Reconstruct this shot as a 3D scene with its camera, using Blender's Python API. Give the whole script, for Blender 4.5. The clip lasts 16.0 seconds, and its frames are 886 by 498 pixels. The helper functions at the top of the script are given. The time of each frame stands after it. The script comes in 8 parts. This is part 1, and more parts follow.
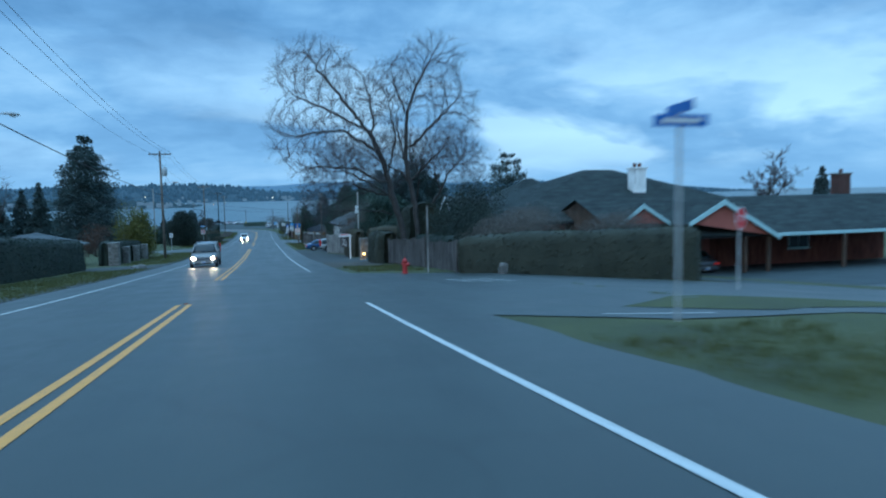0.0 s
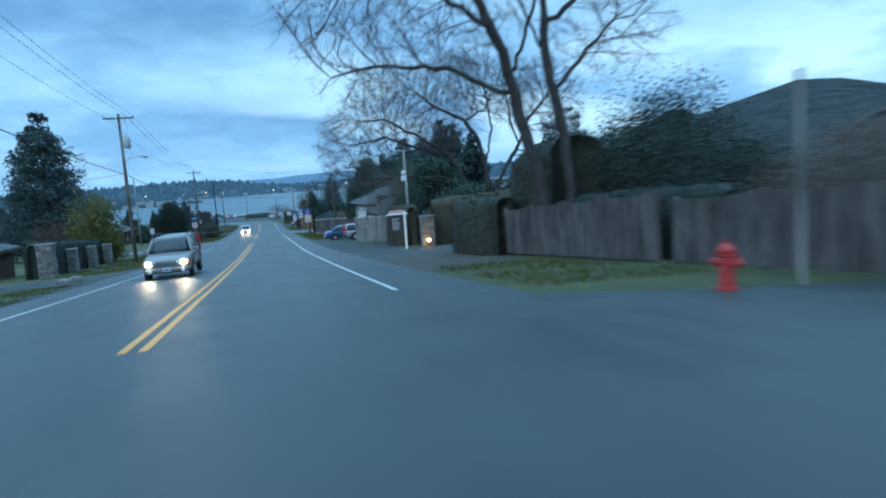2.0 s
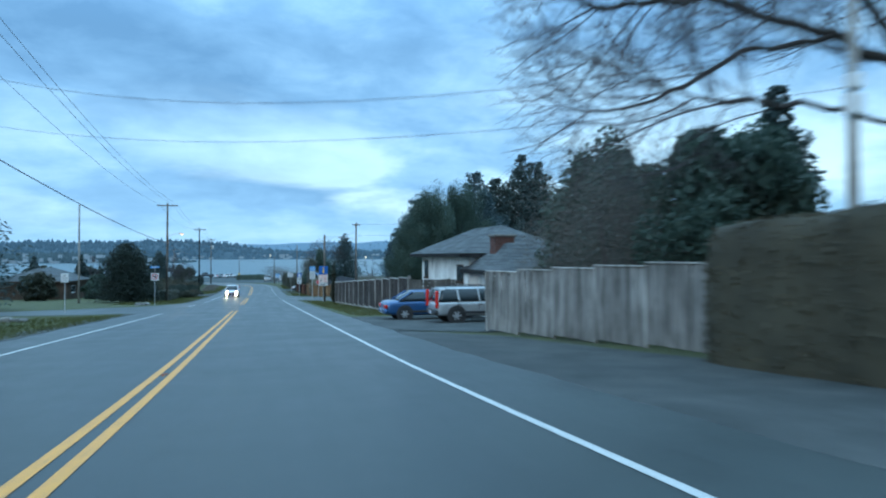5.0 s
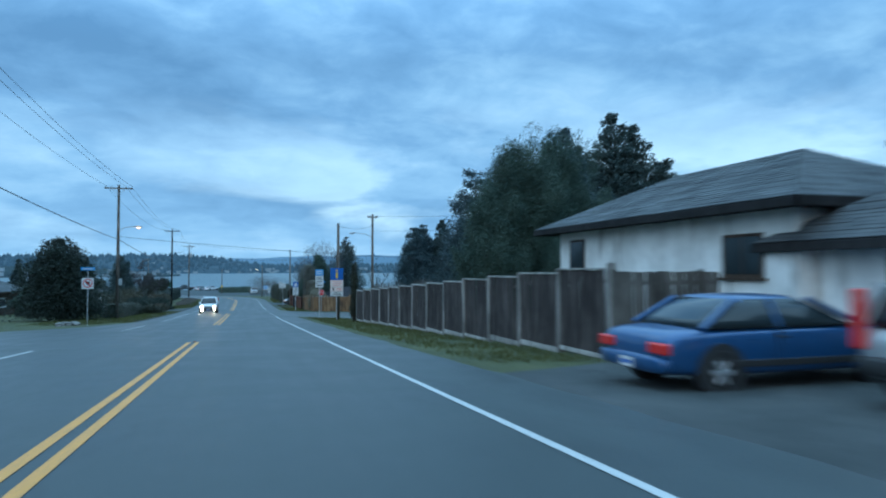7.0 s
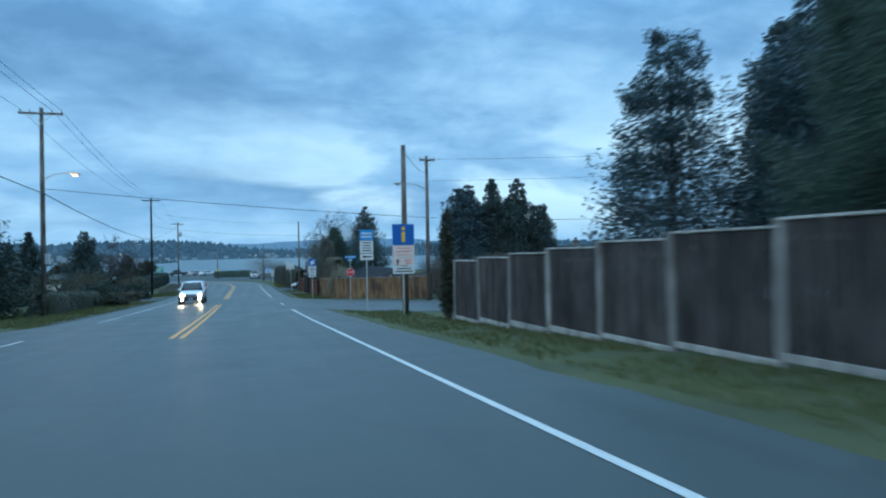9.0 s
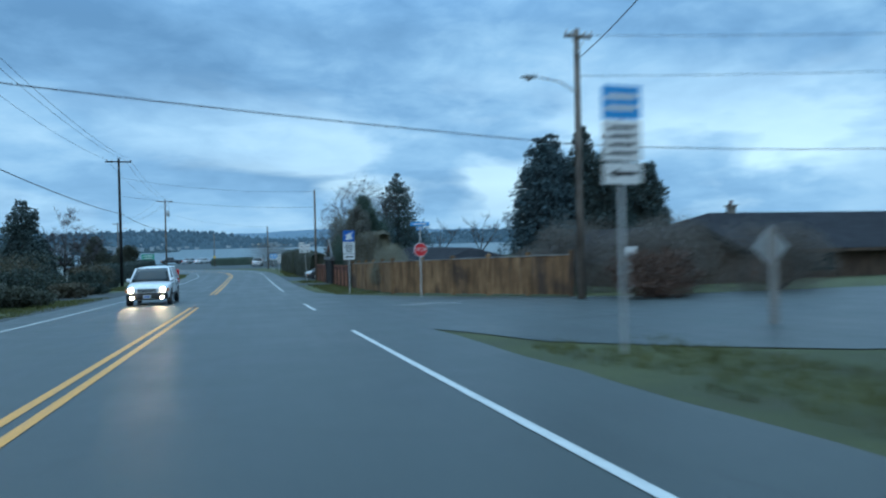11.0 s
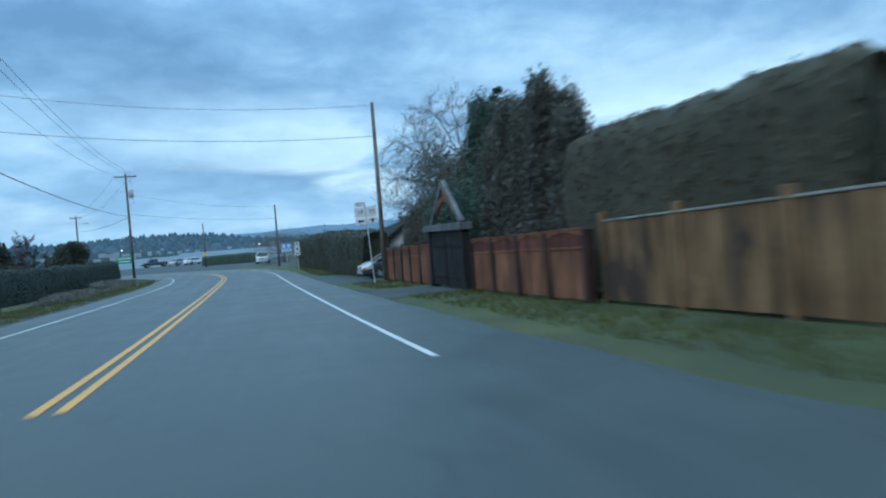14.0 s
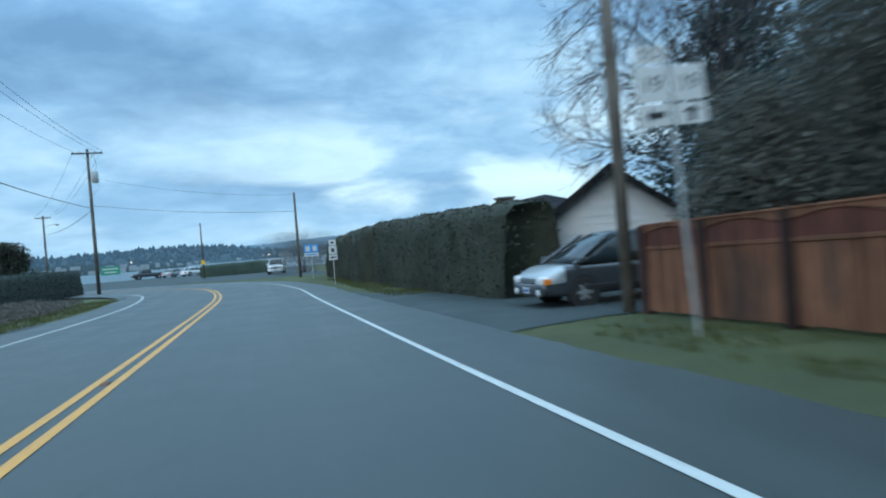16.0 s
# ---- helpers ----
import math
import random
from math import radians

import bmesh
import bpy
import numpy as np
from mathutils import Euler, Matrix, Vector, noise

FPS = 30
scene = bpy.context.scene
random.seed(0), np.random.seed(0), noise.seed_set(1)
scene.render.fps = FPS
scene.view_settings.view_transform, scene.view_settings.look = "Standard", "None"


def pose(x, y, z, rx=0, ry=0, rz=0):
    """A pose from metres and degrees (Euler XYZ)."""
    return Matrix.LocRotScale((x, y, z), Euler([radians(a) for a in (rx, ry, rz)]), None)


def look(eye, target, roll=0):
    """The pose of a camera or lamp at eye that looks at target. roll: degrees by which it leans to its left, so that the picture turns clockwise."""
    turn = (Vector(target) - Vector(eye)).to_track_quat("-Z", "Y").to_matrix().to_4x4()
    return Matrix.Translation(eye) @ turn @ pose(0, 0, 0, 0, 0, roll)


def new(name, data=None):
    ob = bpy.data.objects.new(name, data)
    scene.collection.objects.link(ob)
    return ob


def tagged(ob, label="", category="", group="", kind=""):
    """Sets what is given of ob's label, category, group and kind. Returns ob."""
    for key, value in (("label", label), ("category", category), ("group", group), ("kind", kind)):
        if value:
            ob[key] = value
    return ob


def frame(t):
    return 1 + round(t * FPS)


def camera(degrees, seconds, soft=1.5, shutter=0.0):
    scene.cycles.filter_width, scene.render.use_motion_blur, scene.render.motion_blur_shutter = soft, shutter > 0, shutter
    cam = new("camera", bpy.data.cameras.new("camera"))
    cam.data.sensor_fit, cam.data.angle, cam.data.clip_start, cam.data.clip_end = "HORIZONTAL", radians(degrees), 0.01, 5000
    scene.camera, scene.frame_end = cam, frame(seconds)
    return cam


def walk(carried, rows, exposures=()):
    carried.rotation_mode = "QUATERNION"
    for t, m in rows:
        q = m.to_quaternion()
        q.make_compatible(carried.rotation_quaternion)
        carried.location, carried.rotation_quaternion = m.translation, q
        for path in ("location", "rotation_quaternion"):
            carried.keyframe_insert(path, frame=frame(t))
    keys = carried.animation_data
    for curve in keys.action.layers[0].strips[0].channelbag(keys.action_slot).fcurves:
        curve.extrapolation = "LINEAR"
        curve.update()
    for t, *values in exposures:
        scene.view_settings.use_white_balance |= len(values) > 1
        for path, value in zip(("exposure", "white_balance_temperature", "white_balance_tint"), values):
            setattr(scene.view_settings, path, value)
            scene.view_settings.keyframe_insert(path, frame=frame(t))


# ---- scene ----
PATH = [
    (0, (0.007, -0.204, 1.268), (2.621, 9.412, 0.433), -1.13),
    (0.5, (-0.003, 5.034, 0.816), (2.579, 14.633, -0.276), -2.94),
    (1, (0.005, 10.180, 0.426), (2.551, 19.783, -0.712), -3.82),
    (1.5, (-0.009, 15.390, 0.030), (2.562, 24.994, -1.047), -4.25),
    (2, (-0.171, 20.689, -0.371), (2.366, 30.301, -1.447), -4.28),
    (2.5, (-0.225, 25.879, -0.759), (2.351, 35.491, -1.743), -3.70),
    (3, (-0.242, 31.346, -1.133), (2.303, 40.961, -2.170), -3.95),
    (3.5, (-0.313, 37.243, -1.537), (2.272, 46.841, -2.631), -4.59),
    (4, (-0.383, 42.957, -1.929), (2.349, 52.558, -2.527), -2.62),
    (4.5, (-0.446, 48.612, -2.296), (2.156, 58.267, -2.391), -0.24),
    (7, (-0.358, 75.987, -3.848), (2.514, 85.560, -3.522), -0.08),
    (7.5, (-0.314, 81.502, -4.110), (2.556, 91.079, -3.866), -0.39),
    (8, (-0.271, 86.971, -4.368), (2.632, 96.539, -4.171), -0.37),
    (8.5, (-0.237, 92.455, -4.624), (2.636, 102.033, -4.532), -1.14),
    (10.8, (0.045, 117.830, -5.806), (3.007, 127.381, -5.783), -0.52),
    (11, (0.090, 120.010, -5.908), (2.936, 129.595, -6.017), -1.29),
    (11.5, (0.144, 125.541, -6.161), (2.960, 135.134, -6.371), -2.67),
    (12, (0.183, 131.172, -6.385), (3.037, 140.753, -6.618), -3.53),
    (12.5, (0.160, 136.867, -6.612), (3.022, 146.448, -6.740), -3.63),
    (13, (0.112, 142.597, -6.840), (2.968, 152.179, -6.981), -3.63),
    (13.5, (0.132, 148.339, -7.054), (2.968, 157.927, -7.259), -3.99),
    (14, (0.099, 154.190, -7.261), (2.918, 163.781, -7.523), -4.39),
    (14.5, (0.127, 160.015, -7.468), (2.899, 169.621, -7.654), -4.31),
    (15, (0.070, 165.766, -7.662), (2.851, 175.372, -7.666), -3.33),
    (15.5, (0.049, 171.462, -7.796), (2.768, 181.085, -7.881), -4.11),
    (16, (0.062, 176.605, -7.917), (2.766, 186.233, -8.005), -4.61),
]
cam = camera(67.8, 16.0, soft=2.0, shutter=0.7)
walk(cam, [(t, look(eye, target, roll)) for t, eye, target, roll in PATH],
     exposures=[(0.0, 0.10, 5120.0, 0.0), (2.0, 0.42, 5320.0, 0.0), (3.5, 0.62, 5570.0, 1.0), (4.5, 0.62, 5720.0, 1.0), (7.0, 0.28, 5470.0, 0.0), (8.5, 0.26, 5520.0, 0.0), (11.0, 0.24, 5740.0, 2.0), (12.0, 0.26, 5790.0, 2.0), (13.0, 0.28, 5590.0, 2.0), (13.6, 0.34, 5740.0, 3.0), (14.5, 0.44, 6120.0, 4.0), (16.0, 0.5, 6240.0, 4.0)])

# ---- world: dusk under broken cloud ----
world = bpy.data.worlds.new("dusk_sky")
scene.world = world
world.use_nodes = True


class Nodes:
    """A short way to write node trees."""

    def __init__(self, tree):
        self.t = tree
        tree.nodes.clear()

    def n(self, kind, ins=(), **props):
        node = self.t.nodes.new(kind)
        for k, v in props.items():
            if k == "operation":
                node.operation = v
            elif k == "use_clamp":
                node.use_clamp = v
            elif k == "data_type":
                node.data_type = v
            elif k == "blend_type":
                node.blend_type = v
            elif k == "feature":
                node.feature = v
            elif k == "sky_type":
                node.sky_type = v
            elif k == "sun_disc":
                node.sun_disc = v
            elif k == "sun_elevation":
                node.sun_elevation = v
            elif k == "sun_rotation":
                node.sun_rotation = v
            else:
                raise KeyError(k)
        for k, v in dict(ins).items():
            self.put(node.inputs[k], v)
        return node

    def put(self, socket, v):
        if isinstance(v, bpy.types.NodeSocket):
            self.t.links.new(v, socket)
        else:
            socket.default_value = v

    def math(self, op, a, b=0.0, c=0.0, clamp=False):
        return self.n("ShaderNodeMath", {0: a, 1: b, 2: c}, operation=op, use_clamp=clamp).outputs[0]

    def vec(self, op, a, b=(0, 0, 0)):
        return self.n("ShaderNodeVectorMath", {0: a, 1: b}, operation=op).outputs[0]

    def noise(self, vector, scale, detail=4.0, rough=0.55, distortion=0.0):
        return self.n("ShaderNodeTexNoise", {"Vector": vector, "Scale": scale, "Detail": detail, "Roughness": rough, "Distortion": distortion}).outputs[0]

    def ramp(self, fac, stops):
        node = self.n("ShaderNodeValToRGB", {0: fac})
        el = node.color_ramp.elements
        while len(el) < len(stops):
            el.new(0.5)
        for e, (p, c) in zip(el, stops):
            e.position, e.color = p, (*c, 1.0) if not isinstance(c, float) else (c, c, c, 1.0)
        return node.outputs[0]

    def mix(self, fac, a, b, blend="MIX"):
        node = self.n("ShaderNodeMix", data_type="RGBA", blend_type=blend)
        for i, v in ((0, fac), (6, a), (7, b)):
            self.put(node.inputs[i], (*v, 1.0) if isinstance(v, tuple) and len(v) == 3 else v)
        return node.outputs[2]


SUN_UP, SUN_TURN = radians(7.0), radians(222.0)
w = Nodes(world.node_tree)
way = w.n("ShaderNodeTexCoord").outputs["Generated"]
sep = w.n("ShaderNodeSeparateXYZ", {0: way})
dx, dy, dz = sep.outputs
up = w.math("MAXIMUM", dz, 0.0)
deep = w.math("ADD", up, 0.24)
px, py = w.math("DIVIDE", dx, deep), w.math("DIVIDE", dy, deep)
flat = w.n("ShaderNodeCombineXYZ", {0: px, 1: py, 2: 0.0}).outputs[0]
bank = w.n("ShaderNodeCombineXYZ", {0: w.math("MULTIPLY", px, 0.55), 1: w.math("MULTIPLY", py, 1.0), 2: 2.7}).outputs[0]
big = w.noise(bank, 1.25, 5.0, 0.48, 0.35)
fine = w.noise(flat, 4.2, 6.0, 0.58, 0.3)
cover = w.math("ADD", w.math("MULTIPLY", big, 0.70), w.math("MULTIPLY", fine, 0.30))
cloud = w.ramp(cover, [(0.36, (0.150, 0.275, 0.455)), (0.45, (0.230, 0.385, 0.590)), (0.52, (0.345, 0.520, 0.715)), (0.62, (0.56, 0.72, 0.86))])
# low clear band over the sea, broken by cloud
low = w.ramp(up, [(0.015, 0.0), (0.045, 0.75), (0.085, 1.0), (0.15, 0.70), (0.26, 0.0)])
puff = w.n("ShaderNodeCombineXYZ", {0: w.math("MULTIPLY", dx, 1.0), 1: dy, 2: w.math("MULTIPLY", dz, 3.0)}).outputs[0]
gaps = w.ramp(w.noise(puff, 3.1, 5.0, 0.50, 0.25), [(0.46, 0.0), (0.55, 1.0)])
gap = w.math("MULTIPLY", low, gaps)
aside = w.ramp(w.math("ADD", w.math("MULTIPLY", dx, 0.5), 0.5), [(0.42, 0.30), (0.54, 0.70), (0.80, 1.0)])
clear = w.n("ShaderNodeTexSky", sky_type="NISHITA", sun_disc=False, sun_elevation=SUN_UP, sun_rotation=SUN_TURN)
clear_c = w.mix(1.0, w.vec("SCALE", clear.outputs[0]), (0.62, 0.84, 1.0), "MULTIPLY")
clear_c.node.inputs[6].links[0].from_node.inputs["Scale"].default_value = 0.10
shine = w.mix(0.80, clear_c, (0.87, 1.02, 1.13))
sky = w.mix(w.math("MULTIPLY", gap, aside), cloud, shine)
# the air thickens to a paler blue at the horizon
haze = w.ramp(up, [(0.0, 0.85), (0.05, 0.55), (0.16, 0.25), (0.35, 0.0)])
sky = w.mix(w.math("MULTIPLY", haze, w.math("SUBTRACT", 1.0, gap)), sky, (0.335, 0.505, 0.685))
ground_c = w.ramp(w.math("ADD", w.math("MULTIPLY", dz, 20.0), 1.0, clamp=True), [(0.0, (0.05, 0.07, 0.09)), (1.0, (1.0, 1.0, 1.0))])
sky = w.mix(1.0, sky, ground_c, "MULTIPLY")
# an overcast sky is brightest overhead
zenith = w.ramp(up, [(0.30, 1.0), (0.62, 1.9), (1.0, 2.5)])
sky = w.mix(1.0, sky, zenith, "MULTIPLY")
sky = w.mix(1.0, sky, (0.93, 1.0, 1.03), "MULTIPLY")
bg = w.n("ShaderNodeBackground", {"Color": sky, "Strength": 0.92})
w.n("ShaderNodeOutputWorld", {"Surface": bg.outputs[0]})

sun = new("sun", bpy.data.lights.new("sun", "SUN"))
sun.data.energy, sun.data.angle, sun.data.color = 0.6, radians(40), (1.0, 0.94, 0.88)
sun.matrix_world = look((0, 0, 50), (-math.sin(SUN_TURN) * 50, -math.cos(SUN_TURN) * 50, 50 - math.tan(radians(22)) * 50))

# ---- materials ----
def material(name, build, **kw):
    m = bpy.data.materials.new(name)
    m.use_nodes = True
    k = Nodes(m.node_tree)
    bsdf = k.n("ShaderNodeBsdfPrincipled")
    k.n("ShaderNodeOutputMaterial", {"Surface": bsdf.outputs[0]})
    build(k, bsdf, **kw)
    return m


def bump(k, bsdf, height, strength=0.4, dist=0.02):
    b = k.n("ShaderNodeBump", {"Height": height, "Strength": strength, "Distance": dist})
    k.put(bsdf.inputs["Normal"], b.outputs[0])


def where(k):
    return k.n("ShaderNodeTexCoord").outputs["Object"]


def place(k):
    return k.n("ShaderNodeNewGeometry").outputs["Position"]


def surface(k, b, c1, c2, scale=3.0, rough=0.7, fine=40.0, relief=0.3, dist=0.01, metal=0.0, vary=0.0, spread=0.15, island=0.0, spec=0.5):
    """A mottled surface: two colours at two scales, with fine relief."""
    p = place(k)
    a = k.noise(p, scale, 5.0, 0.6)
    f = k.noise(p, fine, 4.0, 0.6)
    fac = k.math("ADD", k.math("MULTIPLY", a, 0.65), k.math("MULTIPLY", f, 0.35))
    fac = k.ramp(fac, [(0.5 - spread, 0.0), (0.5 + spread, 1.0)])
    col = k.mix(fac, c1, c2)
    if vary:
        r = k.n("ShaderNodeObjectInfo").outputs["Random"]
        col = k.mix(1.0, col, k.ramp(r, [(0.0, 1.0 - vary), (1.0, 1.0)]), "MULTIPLY")
    if island:
        r = k.n("ShaderNodeNewGeometry").outputs["Random Per Island"]
        col = k.mix(1.0, col, k.ramp(r, [(0.0, 1.0 - island), (1.0, 1.0)]), "MULTIPLY")
    k.put(b.inputs["Base Color"], col)
    k.put(b.inputs["Roughness"], k.math("ADD", k.math("MULTIPLY", f, 0.25), rough - 0.12, clamp=True))
    k.put(b.inputs["Metallic"], metal)
    b.inputs["Specular IOR Level"].default_value = spec
    if relief:
        bump(k, b, f, relief, dist)


def asphalt(k, b):
    p = place(k)
    grain = k.noise(p, 130.0, 3.0, 0.7)
    patch = k.noise(p, 0.55, 5.0, 0.6)
    along = k.n("ShaderNodeMapping", {"Vector": p, "Scale": (1.4, 0.05, 1.0)}).outputs[0]
    tracks = k.noise(along, 1.0, 4.0, 0.6)
    cells = k.n("ShaderNodeTexVoronoi", {"Vector": k.vec("ADD", p, k.n("ShaderNodeTexNoise", {"Vector": p, "Scale": 0.8}).outputs[1]), "Scale": 0.16}, feature="DISTANCE_TO_EDGE").outputs[0]
    crack = k.ramp(cells, [(0.0, 0.72), (0.006, 1.0)])
    tone = k.math("ADD", k.math("MULTIPLY", patch, 0.5), k.math("ADD", k.math("MULTIPLY", tracks, 0.35), k.math("MULTIPLY", grain, 0.15)))
    col = k.ramp(tone, [(0.32, (0.021, 0.028, 0.027)), (0.66, (0.044, 0.056, 0.054))])
    col = k.mix(1.0, col, crack, "MULTIPLY")
    k.put(b.inputs["Base Color"], col)
    k.put(b.inputs["Roughness"], k.ramp(tone, [(0.35, 0.38), (0.65, 0.56)]))
    b.inputs["Specular IOR Level"].default_value = 0.50
    bump(k, b, grain, 0.25, 0.006)


def grassy(k, b):
    p = place(k)
    a, f = k.noise(p, 0.5, 5.0, 0.6), k.noise(p, 22.0, 5.0, 0.7)
    c = k.ramp(k.math("ADD", k.math("MULTIPLY", a, 0.6), k.math("MULTIPLY", f, 0.4)),
               [(0.30, (0.058, 0.050, 0.032)), (0.44, (0.050, 0.060, 0.022)), (0.56, (0.072, 0.082, 0.026)), (0.72, (0.115, 0.108, 0.044))])
    k.put(b.inputs["Base Color"], c)
    b.inputs["Roughness"].default_value = 0.9
    bump(k, b, f, 0.9, 0.05)


def leafy(k, b, c1, c2, rough=0.6):
    r = k.n("ShaderNodeNewGeometry").outputs["Random Per Island"]
    big = k.noise(place(k), 0.9, 3.0, 0.6)
    fac = k.math("ADD", k.math("MULTIPLY", r, 0.35), k.math("MULTIPLY", k.math("SUBTRACT", big, 0.25), 0.9), clamp=True)
    k.put(b.inputs["Base Color"], k.mix(fac, c1, c2))
    b.inputs["Roughness"].default_value = rough
    b.inputs["Specular IOR Level"].default_value = 0.25
    thin = k.n("ShaderNodeBsdfTranslucent", {"Color": k.mix(fac, tuple(0.9 * v for v in c1), c2)})
    both = k.n("ShaderNodeMixShader", {0: 0.32, 1: b.outputs[0], 2: thin.outputs[0]})
    for node in k.t.nodes:
        if node.type == "OUTPUT_MATERIAL":
            k.put(node.inputs["Surface"], both.outputs[0])


def planky(k, b, c1, c2, vary=0.3, stain=0.0):
    """Weathered board: grain along its height, stains, and a tone of its own."""
    o = where(k)
    p = place(k)
    g = k.noise(k.n("ShaderNodeMapping", {"Vector": p, "Scale": (30.0, 30.0, 1.6)}).outputs[0], 1.0, 5.0, 0.65)
    st = k.noise(p, 0.9, 5.0, 0.6)
    foot = k.noise(k.n("ShaderNodeMapping", {"Vector": p, "Scale": (5.0, 5.0, 0.7)}).outputs[0], 1.0, 4.0, 0.6)
    fac = k.ramp(k.math("ADD", k.math("MULTIPLY", g, 0.4), k.math("MULTIPLY", st, 0.6)), [(0.36, 0.0), (0.62, 1.0)])
    col = k.mix(fac, c1, c2)
    col = k.mix(1.0, col, k.ramp(foot, [(0.38, 0.55), (0.55, 1.0)]), "MULTIPLY")
    r = k.n("ShaderNodeObjectInfo").outputs["Random"]
    col = k.mix(1.0, col, k.ramp(r, [(0.0, 1.0 - vary), (1.0, 1.0)]), "MULTIPLY")
    if stain:
        damp = k.noise(k.n("ShaderNodeMapping", {"Vector": p, "Scale": (0.75, 0.75, 0.42)}).outputs[0], 1.0, 5.0, 0.55, 0.4)
        col = k.mix(k.ramp(damp, [(0.54, 0.0), (0.66, stain)]), col, (0.05, 0.036, 0.03))
    k.put(b.inputs["Base Color"], col)
    b.inputs["Roughness"].default_value = 0.88
    b.inputs["Specular IOR Level"].default_value = 0.2
    bump(k, b, g, 0.5, 0.008)


def paint(k, b, c, rough=0.35, metal=0.0, coat=0.0, dirt=0.25):
    n = k.noise(place(k), 5.0, 5.0, 0.65)
    k.put(b.inputs["Base Color"], k.mix(k.ramp(n, [(0.42, dirt), (0.62, 0.0)]), c, tuple(0.45 * v + 0.02 for v in c)))
    k.put(b.inputs["Roughness"], k.math("ADD", k.math("MULTIPLY", n, 0.3), rough - 0.12, clamp=True))
    b.inputs["Metallic"].default_value = metal
    b.inputs["Coat Weight"].default_value = coat


def glow(k, b, c, power):
    b.inputs["Base Color"].default_value = (*c, 1)
    b.inputs["Emission Color"].default_value = (*c, 1)
    b.inputs["Emission Strength"].default_value = power


def glassy(k, b):
    b.inputs["Base Color"].default_value = (0.02, 0.028, 0.032, 1)
    b.inputs["Roughness"].default_value = 0.10
    b.inputs["Specular IOR Level"].default_value = 0.4


def watery(k, b):
    p = place(k)
    wv = k.noise(k.n("ShaderNodeMapping", {"Vector": p, "Scale": (0.06, 0.16, 1.0)}).outputs[0], 1.0, 6.0, 0.65)
    b.inputs["Base Color"].default_value = (0.035, 0.075, 0.090, 1)
    b.inputs["Roughness"].default_value = 0.30
    b.inputs["Specular IOR Level"].default_value = 0.35
    bump(k, b, wv, 0.5, 1.2)


def hazed_far_land(k, b, c, air):
    """Wooded land miles off; the blue haze between is painted in as emission."""
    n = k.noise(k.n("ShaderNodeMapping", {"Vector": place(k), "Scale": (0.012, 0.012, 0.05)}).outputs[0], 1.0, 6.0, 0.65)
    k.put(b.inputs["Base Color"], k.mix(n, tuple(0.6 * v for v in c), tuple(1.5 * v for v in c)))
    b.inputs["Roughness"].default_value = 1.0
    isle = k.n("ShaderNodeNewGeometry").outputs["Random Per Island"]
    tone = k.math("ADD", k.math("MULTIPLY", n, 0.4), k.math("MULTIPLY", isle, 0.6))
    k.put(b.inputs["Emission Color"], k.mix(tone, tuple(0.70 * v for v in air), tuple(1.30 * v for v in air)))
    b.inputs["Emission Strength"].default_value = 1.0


def shingled(k, b, c1, c2):
    surface(k, b, c1, c2, scale=1.2, rough=0.92, fine=26.0, relief=0.5, dist=0.015, island=0.35, spec=0.18)


def stucco(k, b, c1, c2):
    p = place(k)
    a, f = k.noise(p, 1.1, 6.0, 0.65), k.noise(p, 60.0, 3.0, 0.6)
    run = k.noise(k.n("ShaderNodeMapping", {"Vector": p, "Scale": (2.2, 2.2, 0.35)}).outputs[0], 1.0, 5.0, 0.65)
    col = k.mix(k.ramp(a, [(0.40, 0.0), (0.62, 1.0)]), c1, c2)
    col = k.mix(k.ramp(run, [(0.56, 0.0), (0.70, 0.6)]), col, (0.16, 0.15, 0.13))
    k.put(b.inputs["Base Color"], col)
    b.inputs["Roughness"].default_value = 0.9
    bump(k, b, f, 0.5, 0.01)


def lined(k, b, c, worn=0.35):
    p = place(k)
    n = k.noise(p, 16.0, 5.0, 0.7)
    k.put(b.inputs["Base Color"], k.mix(k.ramp(n, [(0.50, 0.0), (0.72, worn + 0.4)]), c, (0.08, 0.085, 0.09)))
    b.inputs["Roughness"].default_value = 0.5


ASPHALT = material("asphalt", asphalt)
SIDE_ASPHALT = material("side_asphalt", lambda k, b: surface(k, b, (0.030, 0.040, 0.042), (0.062, 0.076, 0.078), 0.6, 0.70, 90.0, 0.3, 0.008, spec=0.2))
GRAVEL = material("gravel", lambda k, b: surface(k, b, (0.046, 0.052, 0.052), (0.098, 0.104, 0.102), 0.8, 0.88, 55.0, 0.8, 0.02, spec=0.15))
GRASS = material("grass", grassy)
EARTH = material("earth", lambda k, b: surface(k, b, (0.035, 0.031, 0.024), (0.085, 0.076, 0.056), 1.0, 0.9, 30.0, 0.7, 0.03))
BLADE = material("grass_blades", leafy, c1=(0.052, 0.060, 0.018), c2=(0.150, 0.145, 0.046))
YELLOW = material("yellow_line_paint", lined, c=(0.64, 0.29, 0.040))
WHITE_LINE = material("white_line_paint", lined, c=(0.52, 0.52, 0.50))
HEDGE_LEAF = material("hedge_leaves", leafy, c1=(0.032, 0.038, 0.030), c2=(0.098, 0.100, 0.068))
CLIP_LEAF = material("clipped_hedge_leaves", leafy, c1=(0.052, 0.048, 0.036), c2=(0.140, 0.122, 0.078))
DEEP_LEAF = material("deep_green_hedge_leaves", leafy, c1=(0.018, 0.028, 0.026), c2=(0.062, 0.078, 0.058))
